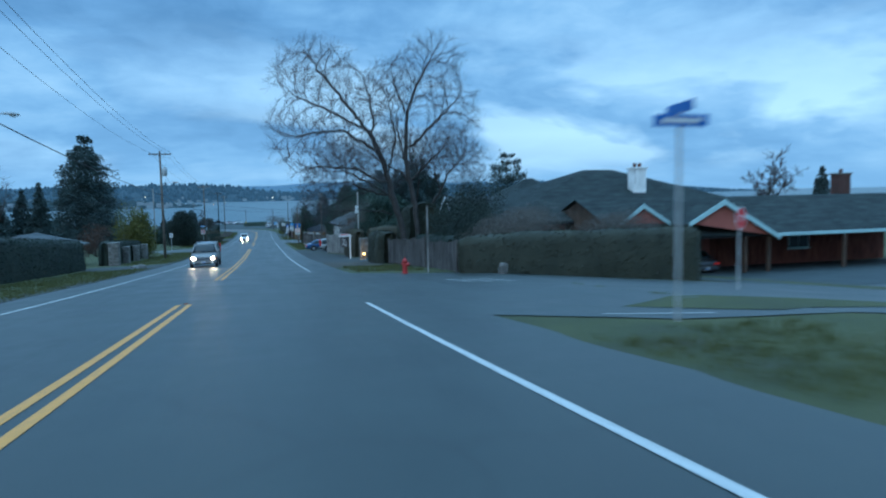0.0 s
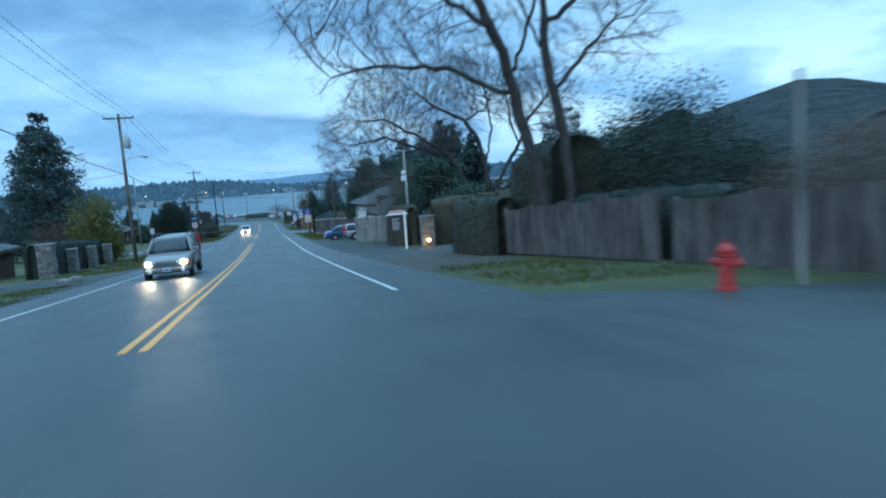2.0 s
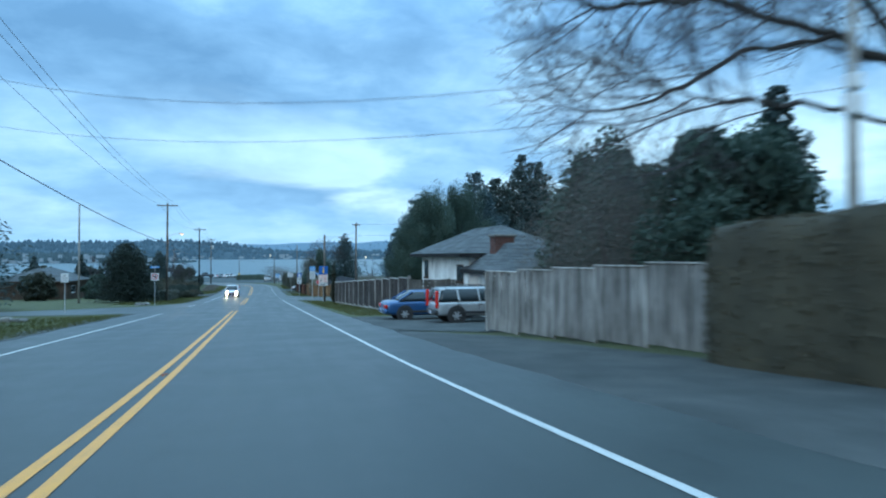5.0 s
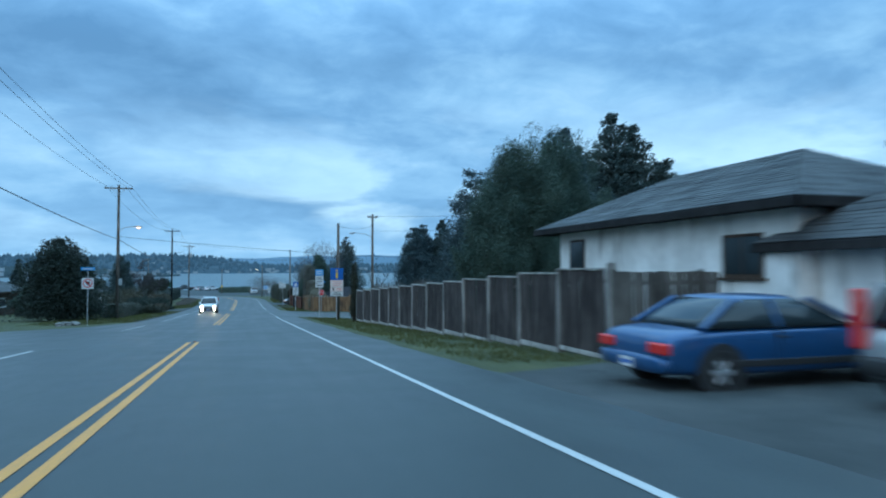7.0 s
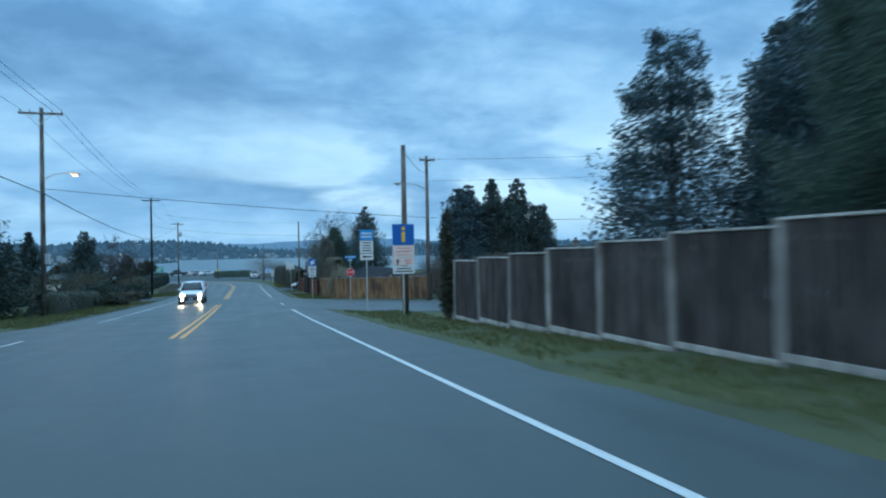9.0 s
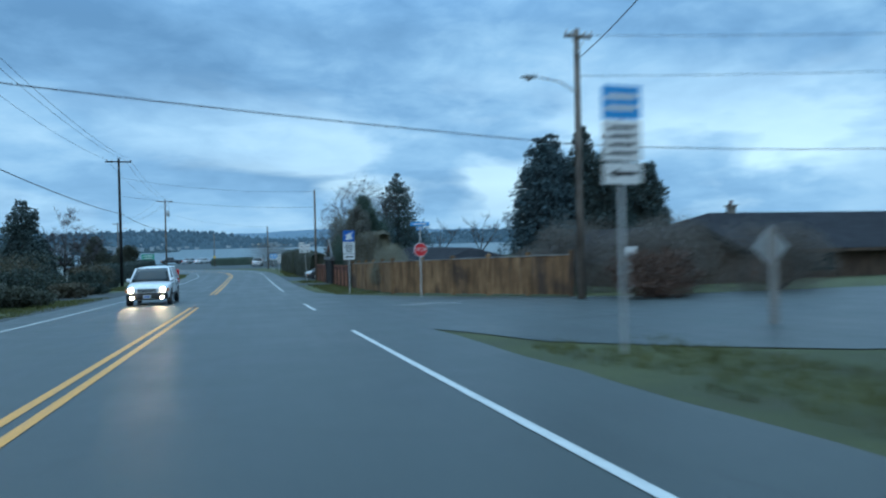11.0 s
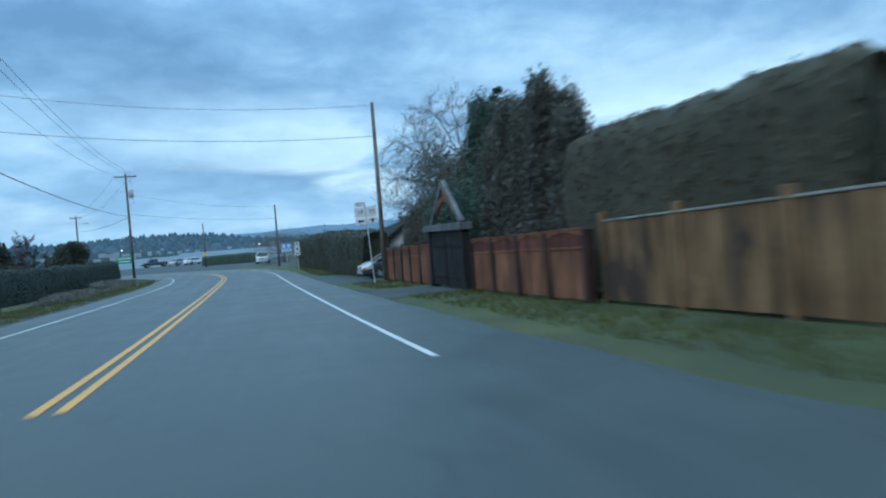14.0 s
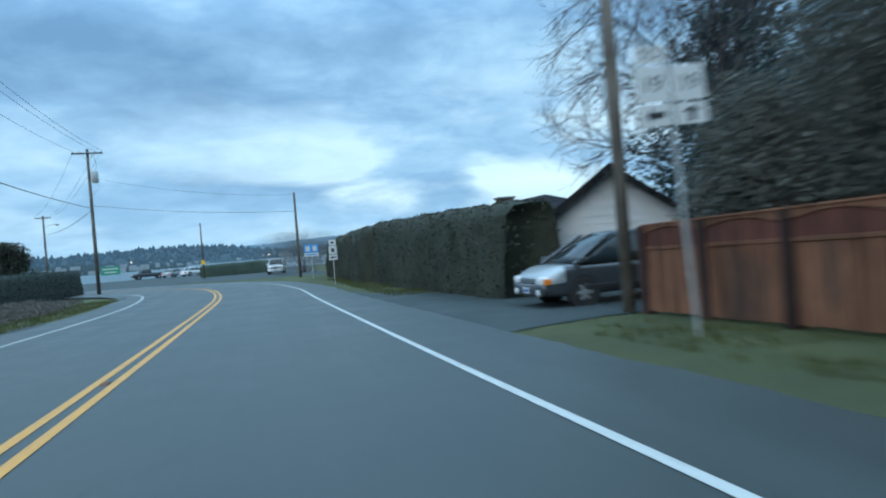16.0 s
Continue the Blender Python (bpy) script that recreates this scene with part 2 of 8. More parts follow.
GREEN_LEAF = material("evergreen_leaves", leafy, c1=(0.034, 0.060, 0.050), c2=(0.112, 0.150, 0.112))
FIR_LEAF = material("fir_needles", leafy, c1=(0.036, 0.056, 0.056), c2=(0.104, 0.136, 0.128))
BLUE_LEAF = material("blue_cedar_needles", leafy, c1=(0.040, 0.066, 0.076), c2=(0.112, 0.156, 0.168))
GOLD_LEAF = material("golden_leaves", leafy, c1=(0.066, 0.076, 0.020), c2=(0.200, 0.180, 0.050))
THUJA_LEAF = material("thuja_sprays", leafy, c1=(0.080, 0.082, 0.074), c2=(0.205, 0.200, 0.165))
BROWN_LEAF = material("dry_brown_twigs", leafy, c1=(0.085, 0.076, 0.068), c2=(0.230, 0.200, 0.172))
RED_LEAF = material("russet_twigs", leafy, c1=(0.054, 0.034, 0.028), c2=(0.178, 0.109, 0.078))
PALE_LEAF = material("pale_dry_twigs", leafy, c1=(0.12, 0.115, 0.085), c2=(0.34, 0.31, 0.23))
BARK = material("bark", lambda k, b: surface(k, b, (0.030, 0.028, 0.028), (0.080, 0.073, 0.068), 2.5, 0.92, 24.0, 0.8, 0.02, spec=0.2))
TWIG = material("twigs", lambda k, b: surface(k, b, (0.036, 0.032, 0.035), (0.082, 0.073, 0.077), 1.0, 0.9, 10.0, 0.0))
POLE_WOOD = material("pole_wood", planky, c1=(0.10, 0.085, 0.07), c2=(0.21, 0.18, 0.155))
GREY_PLANK = material("weathered_grey_planks", planky, c1=(0.19, 0.18, 0.165), c2=(0.38, 0.36, 0.335))
WORN_PLANK = material("worn_grey_brown_planks", planky, c1=(0.072, 0.065, 0.062), c2=(0.165, 0.150, 0.143))
DARK_PLANK = material("dark_weathered_planks", planky, c1=(0.075, 0.07, 0.064), c2=(0.18, 0.168, 0.15))
PALE_WOOD = material("bleached_fence_wood", planky, c1=(0.30, 0.285, 0.26), c2=(0.52, 0.50, 0.46))
BROWN_PLANK = material("dark_brown_weathered_planks", planky, c1=(0.040, 0.034, 0.034), c2=(0.105, 0.090, 0.084))
CEDAR = material("cedar_planks", planky, c1=(0.165, 0.095, 0.050), c2=(0.330, 0.200, 0.105), vary=0.4, stain=0.9)
RED_PLANK = material("red_stained_planks", planky, c1=(0.165, 0.070, 0.042), c2=(0.300, 0.138, 0.080), vary=0.3, stain=0.6)
DARK_POST = material("dark_brown_stained_posts", planky, c1=(0.034, 0.020, 0.018), c2=(0.080, 0.042, 0.036))
DARK_RED = material("dark_red_stained_wood", planky, c1=(0.10, 0.038, 0.030), c2=(0.20, 0.075, 0.052))
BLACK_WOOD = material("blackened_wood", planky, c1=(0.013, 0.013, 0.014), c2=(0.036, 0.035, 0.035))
PALE_SHINGLE = material("pale_grey_wall_shingles", lambda k, b: surface(k, b, (0.36, 0.35, 0.33), (0.52, 0.51, 0.48), 2.0, 0.85, 24.0, 0.4, 0.01))
GREY_BEAM = material("grey_beams", planky, c1=(0.10, 0.105, 0.11), c2=(0.20, 0.205, 0.21))
STONE = material("field_stone", lambda k, b: surface(k, b, (0.11, 0.105, 0.095), (0.30, 0.285, 0.26), 4.0, 0.85, 30.0, 0.6, 0.02, vary=0.45))
MORTAR = material("mortar", lambda k, b: surface(k, b, (0.10, 0.095, 0.085), (0.20, 0.19, 0.17), 5.0, 0.95, 40.0, 0.5, 0.01))
BRICK = material("brick", lambda k, b: surface(k, b, (0.075, 0.038, 0.032), (0.165, 0.078, 0.060), 3.0, 0.9, 30.0, 0.5, 0.008, island=0.4))
RED_SIDING = material("red_siding", lambda k, b: surface(k, b, (0.26, 0.075, 0.055), (0.38, 0.125, 0.09), 1.2, 0.8, 20.0, 0.3, 0.008, island=0.12))
STUCCO = material("stained_white_stucco", stucco, c1=(0.68, 0.68, 0.65), c2=(0.86, 0.86, 0.83))
WHITE_SIDING = material("white_siding", lambda k, b: surface(k, b, (0.66, 0.67, 0.66), (0.80, 0.80, 0.79), 1.5, 0.6, 20.0, 0.2, 0.005))
WHITE_TRIM = material("white_trim", paint, c=(0.72, 0.73, 0.72), rough=0.5)
TEAL_TRIM = material("pale_teal_trim", paint, c=(0.40, 0.56, 0.56), rough=0.55)
ROOF_GREY = material("grey_roof_shingles", shingled, c1=(0.075, 0.084, 0.090), c2=(0.150, 0.162, 0.168))
ROOF_GREEN = material("mossy_green_roof_shingles", shingled, c1=(0.027, 0.036, 0.037), c2=(0.060, 0.073, 0.070))
ROOF_BROWN = material("dark_brown_roof_shingles", shingled, c1=(0.014, 0.015, 0.019), c2=(0.034, 0.034, 0.040))
BROWN_WALL = material("dark_brown_siding", planky, c1=(0.06, 0.045, 0.035), c2=(0.13, 0.09, 0.065))
STEEL = material("galvanised_steel", lambda k, b: surface(k, b, (0.34, 0.35, 0.35), (0.52, 0.53, 0.53), 6.0, 0.5, 60.0, 0.1, 0.002, metal=0.55))
DARK_METAL = material("dark_metal", lambda k, b: surface(k, b, (0.03, 0.03, 0.03), (0.08, 0.08, 0.08), 6.0, 0.5, 60.0, 0.1, 0.002, metal=0.3))
GREY_PAINT = material("grey_enamel", paint, c=(0.38, 0.40, 0.41), rough=0.45)
SIGN_WHITE = material("white_sign_sheet", paint, c=(0.60, 0.60, 0.59), rough=0.4, dirt=0.1)
SIGN_BLUE = material("blue_sign_sheet", paint, c=(0.02, 0.105, 0.38), rough=0.4, dirt=0.1)
SIGN_SKY = material("light_blue_sign_sheet", paint, c=(0.05, 0.28, 0.62), rough=0.4, dirt=0.1)
SIGN_RED = material("red_sign_sheet", paint, c=(0.55, 0.02, 0.025), rough=0.4, dirt=0.1)
SIGN_GREEN = material("green_sign_sheet", paint, c=(0.03, 0.25, 0.16), rough=0.4, dirt=0.1)
SIGN_BLACK = material("black_sign_print", paint, c=(0.02, 0.02, 0.022), rough=0.5)
SIGN_PINK = material("faded_pale_pink_sign_sheet", paint, c=(0.72, 0.58, 0.52), rough=0.5)
SIGN_YELLOW = material("yellow_sign_sheet", paint, c=(0.75, 0.46, 0.03), rough=0.4)
HYDRANT_RED = material("hydrant_red_paint", paint, c=(0.36, 0.026, 0.024), rough=0.5)
RUBBER = material("tyre_rubber", lambda k, b: surface(k, b, (0.012, 0.012, 0.012), (0.03, 0.03, 0.03), 8.0, 0.8, 60.0, 0.2, 0.003))
PLASTIC = material("black_plastic", paint, c=(0.022, 0.022, 0.023), rough=0.5)
RIM = material("wheel_alloy", paint, c=(0.48, 0.49, 0.50), rough=0.35, metal=0.7)
GLASS = material("dark_glass", glassy)
CAR_BLUE = material("blue_car_paint", paint, c=(0.02, 0.075, 0.20), rough=0.3, metal=0.3, coat=0.6)
CAR_SILVER = material("silver_car_paint", paint, c=(0.42, 0.44, 0.45), rough=0.32, metal=0.5, coat=0.6)
CAR_WHITE = material("white_car_paint", paint, c=(0.72, 0.73, 0.74), rough=0.3, coat=0.6)
CAR_DARK = material("dark_grey_car_paint", paint, c=(0.055, 0.06, 0.068), rough=0.3, metal=0.3, coat=0.6)
CAR_TAN = material("pewter_car_paint", paint, c=(0.20, 0.19, 0.18), rough=0.32, metal=0.4, coat=0.5)
TAIL = material("tail_lamp_red", paint, c=(0.55, 0.02, 0.015), rough=0.2)
AMBER = material("amber_lens", paint, c=(0.75, 0.20, 0.02), rough=0.2)
CLEAR_LENS = material("headlamp_lens", paint, c=(0.75, 0.76, 0.76), rough=0.1)
BEAM = material("lit_headlamp", glow, c=(1.0, 0.74, 0.44), power=75.0)
STREET_GLOW = material("lit_street_lamp", glow, c=(1.0, 0.50, 0.20), power=2.4)
PORCH_GLOW = material("lit_porch_lamp", glow, c=(1.0, 0.55, 0.18), power=4.5)
TOWN_GLOW = material("town_light", glow, c=(1.0, 0.80, 0.50), power=2.5)
WIRE = material("black_cable", paint, c=(0.02, 0.02, 0.022), rough=0.6)
GLASS_LAMP = material("unlit_lamp_glass", paint, c=(0.45, 0.47, 0.48), rough=0.2)
WATER = material("sea_water", watery)
# far surfaces: the haze over them is put in as a glow of its own
FAR_WOOD = material("far_wooded_shore", hazed_far_land, c=(0.012, 0.022, 0.026), air=(0.027, 0.058, 0.096))
NEAR_SHORE = material("wooded_point", hazed_far_land, c=(0.020, 0.032, 0.032), air=(0.018, 0.036, 0.056))
FAR_HILL = material("far_blue_hills", hazed_far_land, c=(0.01, 0.02, 0.03), air=(0.075, 0.155, 0.255))
FAR_HOUSE = material("far_pale_buildings", hazed_far_land, c=(0.13, 0.135, 0.14), air=(0.045, 0.080, 0.115))

# ---- shape tools ----
class Geo:
    """Gathers vertices and faces of one mesh."""

    def __init__(self):
        self.v, self.f = [], []

    def add(self, verts, faces):
        n = len(self.v)
        self.v += [tuple(p) for p in verts]
        self.f += [tuple(i + n for i in q) for q in faces]
        return self

    def box(self, x0, y0, z0, x1, y1, z1, c=0.0, m=None):
        """A box between two corners with edges chamfered by c."""
        lo, hi = (x0, y0, z0), (x1, y1, z1)
        if c <= 0:
            vs = [Vector((hi[0] if i & 1 else lo[0], hi[1] if i & 2 else lo[1], hi[2] if i & 4 else lo[2])) for i in range(8)]
            fs = [(0, 2, 3, 1), (4, 5, 7, 6), (0, 1, 5, 4), (2, 6, 7, 3), (0, 4, 6, 2), (1, 3, 7, 5)]
        else:
            vs, at = [], {}
            for i in range(8):
                for ax in range(3):
                    p = []
                    for a in range(3):
                        far = (i >> a) & 1
                        e = hi[a] if far else lo[a]
                        p.append(e if a == ax else e + (-c if far else c))
                    at[i, ax] = len(vs)
                    vs.append(Vector(p))
            fs = []
            for ax in range(3):
                b, d = (ax + 1) % 3, (ax + 2) % 3
                for side in (0, 1):
                    q = [at[(side << ax) | (s << b) | (t << d), ax] for s, t in ((0, 0), (1, 0), (1, 1), (0, 1))]
                    fs.append(tuple(q if side else q[::-1]))
                for s in (0, 1):
                    for t in (0, 1):
                        i0 = (s << b) | (t << d)
                        i1 = i0 | (1 << ax)
                        q = [at[i0, b], at[i1, b], at[i1, d], at[i0, d]]
                        fs.append(tuple(q if (s ^ t) else q[::-1]))
            for i in range(8):
                q = [at[i, 0], at[i, 1], at[i, 2]]
                fs.append(tuple(q if bin(i).count("1") % 2 else q[::-1]))
        if m is not None:
            vs = [m @ p for p in vs]
        return self.add(vs, fs)

    def tube(self, pts, radii, sides=8, cap=True):
        pts = [Vector(p) for p in pts]
        if not hasattr(radii, "__len__"):
            radii = [radii] * len(pts)
        rings, side = [], None
        for i, (p, r) in enumerate(zip(pts, radii)):
            d = (pts[min(i + 1, len(pts) - 1)] - pts[max(i - 1, 0)]).normalized()
            if side is None or abs(side.dot(d)) > 0.95:
                side = d.orthogonal().normalized()
            side = (side - d * side.dot(d)).normalized()
            up = d.cross(side)
            rings.append([p + r * (math.cos(a) * side + math.sin(a) * up) for a in (2 * math.pi * k / sides for k in range(sides))])
        vs = [q for ring in rings for q in ring]
        fs = [(i * sides + k, i * sides + (k + 1) % sides, (i + 1) * sides + (k + 1) % sides, (i + 1) * sides + k)
              for i in range(len(pts) - 1) for k in range(sides)]
        if cap:
            fs += [tuple(range(sides))[::-1], tuple((len(pts) - 1) * sides + k for k in range(sides))]
        return self.add(vs, fs)

    def prism(self, poly, axis, a, b):
        """A flat outline (two coordinates) pushed along an axis from a to b."""
        def at(p, v):
            q = [0, 0, 0]
            others = [k for k in range(3) if k != axis]
            q[axis], q[others[0]], q[others[1]] = v, p[0], p[1]
            return q
        n = len(poly)
        vs = [at(p, a) for p in poly] + [at(p, b) for p in poly]
        fs = [tuple(range(n))[::-1], tuple(range(n, 2 * n))] + [(k, (k + 1) % n, n + (k + 1) % n, n + k) for k in range(n)]
        return self.add(vs, fs)

    def loft(self, rings, closed=True, caps=True):
        n = len(rings[0])
        vs = [p for r in rings for p in r]
        last = n if closed else n - 1
        fs = [(i * n + k, i * n + (k + 1) % n, (i + 1) * n + (k + 1) % n, (i + 1) * n + k) for i in range(len(rings) - 1) for k in range(last)]
        if caps:
            fs += [tuple(range(n))[::-1], tuple((len(rings) - 1) * n + k for k in range(n))]
        return self.add(vs, fs)

    def mesh(self, name, smooth=False):
        me = bpy.data.meshes.new(name)
        me.from_pydata([tuple(p) for p in self.v], [], self.f)
        me.update()
        if smooth:
            me.polygons.foreach_set("use_smooth", [True] * len(me.polygons))
        return me


def quads_mesh(name, v, q):
    """A mesh from arrays of corners and of four-cornered faces."""
    me = bpy.data.meshes.new(name)
    v, q = np.asarray(v, np.float32), np.asarray(q, np.int32)
    me.vertices.add(len(v))
    me.vertices.foreach_set("co", v.ravel())
    me.loops.add(q.size)
    me.loops.foreach_set("vertex_index", q.ravel())
    me.polygons.add(len(q))
    me.polygons.foreach_set("loop_start", np.arange(0, q.size, q.shape[1], dtype=np.int32))
    me.update(calc_edges=True)
    return me


JOINED = {"twig_mass", "limb_mass", "foliage", "stem_mass", "foliage", "crown", "leaf_skin", "shingles", "brickwork"}


def part(name, geo, mat, parent=None, label="", m=None, smooth=False):
    me = geo.mesh(name, smooth) if isinstance(geo, Geo) else geo
    if not me.materials:
        me.materials.append(mat)
    ob = new(name, me)
    if m is not None:
        ob.matrix_basis = m
    if parent is not None:
        ob.parent = parent
    if label:
        ob["label"] = label
    if name in JOINED:
        ob["kind"] = "stuff"
    return ob


def thing(name, label, category, m=None, group="", kind=""):
    ob = new(name)
    ob.empty_display_size = 0.2
    if m is not None:
        ob.matrix_basis = m
    return tagged(ob, label, category, group, kind)


rng = np.random.default_rng(7)

# ---- lie of the land ----
ROAD_Y = np.array([-60, -15, 5, 25, 45, 65, 85, 105, 125, 145, 165, 185, 205, 225, 245, 262, 304, 316, 340, 5000.0])
ROAD_Z = np.array([4.6, 1.30, -0.43, -1.95, -3.32, -4.58, -5.53, -6.46, -7.39, -8.19, -8.89, -9.37, -9.74, -9.80, -9.80, -9.85, -9.95, -12.0, -16.0, -16.0])
_fy = np.arange(-260, 400, 1.0)
_fz = np.interp(_fy, ROAD_Y, ROAD_Z)
_fz = np.convolve(np.pad(_fz, 5, mode="edge"), np.ones(11) / 11, mode="valid")


def rz(y):
    return np.interp(y, _fy, _fz)


def gz(x, y):
    """Height of the ground: the road's fall, a shallow dip beside it, and the side street's own fall."""
    x, y = np.asarray(x, float), np.asarray(y, float)
    side = np.clip((np.abs(x + 1.9) - 5.6) / 3.0, 0, 1)
    fall = 1.1 * np.clip((x - 9) / 14, 0, 1) * np.clip((y + 20) / 25, 0, 1) * np.clip((54 - y) / 8, 0, 1)
    return rz(y) - 0.012 - 0.07 * side * np.clip((300 - y) / 60, 0, 1) - fall


def at(x, y, dz=0.0, turn=0.0):
    return pose(x, y, float(gz(x, y)) + dz, 0, 0, turn)


# ---- plants ----
def leaf_cloud(points, normals, size, aspect=1.6, tilt=0.8, stretch=None):
    """One small four-cornered leaf at each point; stretch: a direction for each."""
    n = len(points)
    s = size * rng.uniform(0.6, 1.35, n)[:, None]
    if stretch is None:
        a = rng.normal(size=(n, 3))
    else:
        a = stretch + 0.35 * rng.normal(size=(n, 3))
    nn = normals + tilt * rng.normal(size=(n, 3))
    nn /= np.linalg.norm(nn, axis=1, keepdims=True) + 1e-9
    a -= nn * (a * nn).sum(1, keepdims=True)
    a /= np.linalg.norm(a, axis=1, keepdims=True) + 1e-9
    b = np.cross(nn, a)
    a, b = a * s * aspect * 0.5, b * s * 0.5
    v = np.stack([points - a, points + b * 0.9, points + a, points - b * 0.9], 1).reshape(-1, 3)
    return v, np.arange(4 * n).reshape(n, 4)


def join_quads(parts):
    vs, qs, n = [], [], 0
    for v, q in parts:
        vs.append(np.asarray(v, float))
        qs.append(np.asarray(q) + n)
        n += len(v)
    return np.concatenate(vs), np.concatenate(qs)


def wob(p, scale, amount):
    """Smooth uneven push for points, in metres."""
    return np.array([noise.noise(Vector(q) * scale) for q in p]) * amount


def hedge(name, label, p0, p1, width, h0, h1, mat, leaf=0.075, density=105, lump=0.10, batter=0.88, category="hedge", round_top=0.25, ends=0.42):
    """A clipped hedge from p0 to p1 with uneven faces and a leafy skin."""
    p0, p1 = np.array(p0, float), np.array(p1, float)
    length = np.linalg.norm(p1 - p0)
    n = max(6, int(length / 0.36))
    d = (p1 - p0) / length
    side = np.array([d[1], -d[0]])
    prof = [(-0.5, 0.0), (-0.5, 0.35), (-0.5 * batter, 0.75), (-0.5 * batter + 0.02, 1 - round_top * 0.4), (-0.30, 1.0), (0.0, 1.02),
            (0.30, 1.0), (0.5 * batter - 0.02, 1 - round_top * 0.4), (0.5 * batter, 0.75), (0.5, 0.35), (0.5, 0.0)]
    m = len(prof)
    V = []
    for i in range(n + 1):
        t = i / n
        c = p0 + (p1 - p0) * t
        near = min(1.0, min(t, 1 - t) * length / max(0.75 * width, 0.4))
        endt = ends + (1 - ends) * math.sqrt(1 - (1 - near) ** 2)
        h = h0 + (h1 - h0) * t
        for u, z in prof:
            q = c + side * u * width * endt
            V.append((q[0], q[1], float(gz(*c)) - 0.05 + z * h * (0.88 + 0.12 * endt)))
    V = np.array(V)
    push = wob(V, 0.9, lump) + wob(V + 9, 2.6, lump * 0.5)
    ctr = np.repeat(np.array([[*(p0 + (p1 - p0) * i / n), 0] for i in range(n + 1)]), m, 0)
    ctr[:, 2] = V[:, 2] - 0.4
    out = V - ctr
    out /= np.linalg.norm(out, axis=1, keepdims=True) + 1e-9
    V = V + out * push[:, None]
    Q = [(i * m + k, i * m + k + 1, (i + 1) * m + k + 1, (i + 1) * m + k) for i in range(n) for k in range(m - 1)]
    for e in (0, n):
        Q += [(e * m + k, e * m + k + 1, e * m + m - 2 - k, e * m + m - 1 - k) for k in range(m // 2)]
    Q = np.array(Q)
    a, b, c, e = (V[Q[:, k]] for k in range(4))
    nor = np.cross(c - a, e - b)
    area = np.linalg.norm(nor, axis=1) / 2
    nor /= np.linalg.norm(nor, axis=1, keepdims=True) + 1e-9
    mid = (a + b + c + e) / 4
    cc = np.array([*((p0 + p1) / 2), mid[:, 2].mean()])
    flip = ((mid - (mid * 0 + ctr.mean(0))) * nor).sum(1)
    k = rng.choice(len(Q), int(area.sum() * density), p=area / area.sum())
    u, w_ = rng.random((len(k), 1)), rng.random((len(k), 1))
    P = (a[k] * (1 - u) + b[k] * u) * (1 - w_) + (e[k] * (1 - u) + c[k] * u) * w_
    P = P + nor[k] * rng.normal(0, 0.035, (len(k), 1))
    lv, lq = leaf_cloud(P, nor[k], leaf)
    ob = thing(name, label, category)
    part("branch_mass", quads_mesh("branch_mass", V, Q), mat, ob)
    part("leaf_skin", quads_mesh("leaf_skin", lv, lq), mat, ob)
    return ob


def shrub(name, label, x, y, rx, ry, h, mat, n=2600, leaf=0.11, clumps=16, category="bush", point=0.0, twig=False, z0=0.0):
    """A bush of leafy clumps on short stems, uneven in outline."""
    base = float(gz(x, y)) + z0
    c = []
    for i in range(clumps):
        a, r = rng.uniform(0, 2 * math.pi), math.sqrt(rng.random()) * 0.72
        z = rng.uniform(0.12, 0.86)
        k = (1 - point * z) * (1.0 if z < 0.55 else 1.0 - 0.9 * (z - 0.55))
        c.append((r * math.cos(a) * rx * k, r * math.sin(a) * ry * k, z * h, (0.22 + 0.16 * rng.random()) * (1 - point * z * 0.6)))
    P, N = [], []
    per = int(0.75 * n) // clumps
    for cx, cy, cz, s in c:
        d = rng.normal(size=(per, 3))
        d /= np.linalg.norm(d, axis=1, keepdims=True)
        rad = rng.uniform(0.62, 1.05, (per, 1))
        q = np.array([cx, cy, cz]) + d * rad * np.array([rx * s * 1.5, ry * s * 1.5, h * s * 0.9])
        P.append(q)
        N.append(d)
    P, N = np.concatenate(P), np.concatenate(N)
    keep = P[:, 2] > 0.02
    P, N = P[keep], N[keep]
    if twig:
        lv, lq = leaf_cloud(P, N, leaf, 5.0, 1.0, N + np.array([0, 0, 0.7]))
    else:
        lv, lq = leaf_cloud(P, N, leaf)
    ob = thing(name, label, category, pose(x, y, base))
    part("foliage", quads_mesh("foliage", lv, lq), mat, ob)
    g = Geo()
    for cx, cy, cz, s in c[:9]:
        g.tube([(cx * 0.1, cy * 0.1, -0.05), (cx * 0.5, cy * 0.5, cz * 0.55), (cx, cy, cz)], [0.04, 0.025, 0.01], 5)
    part("stem_mass", g, BARK, ob)
    return ob


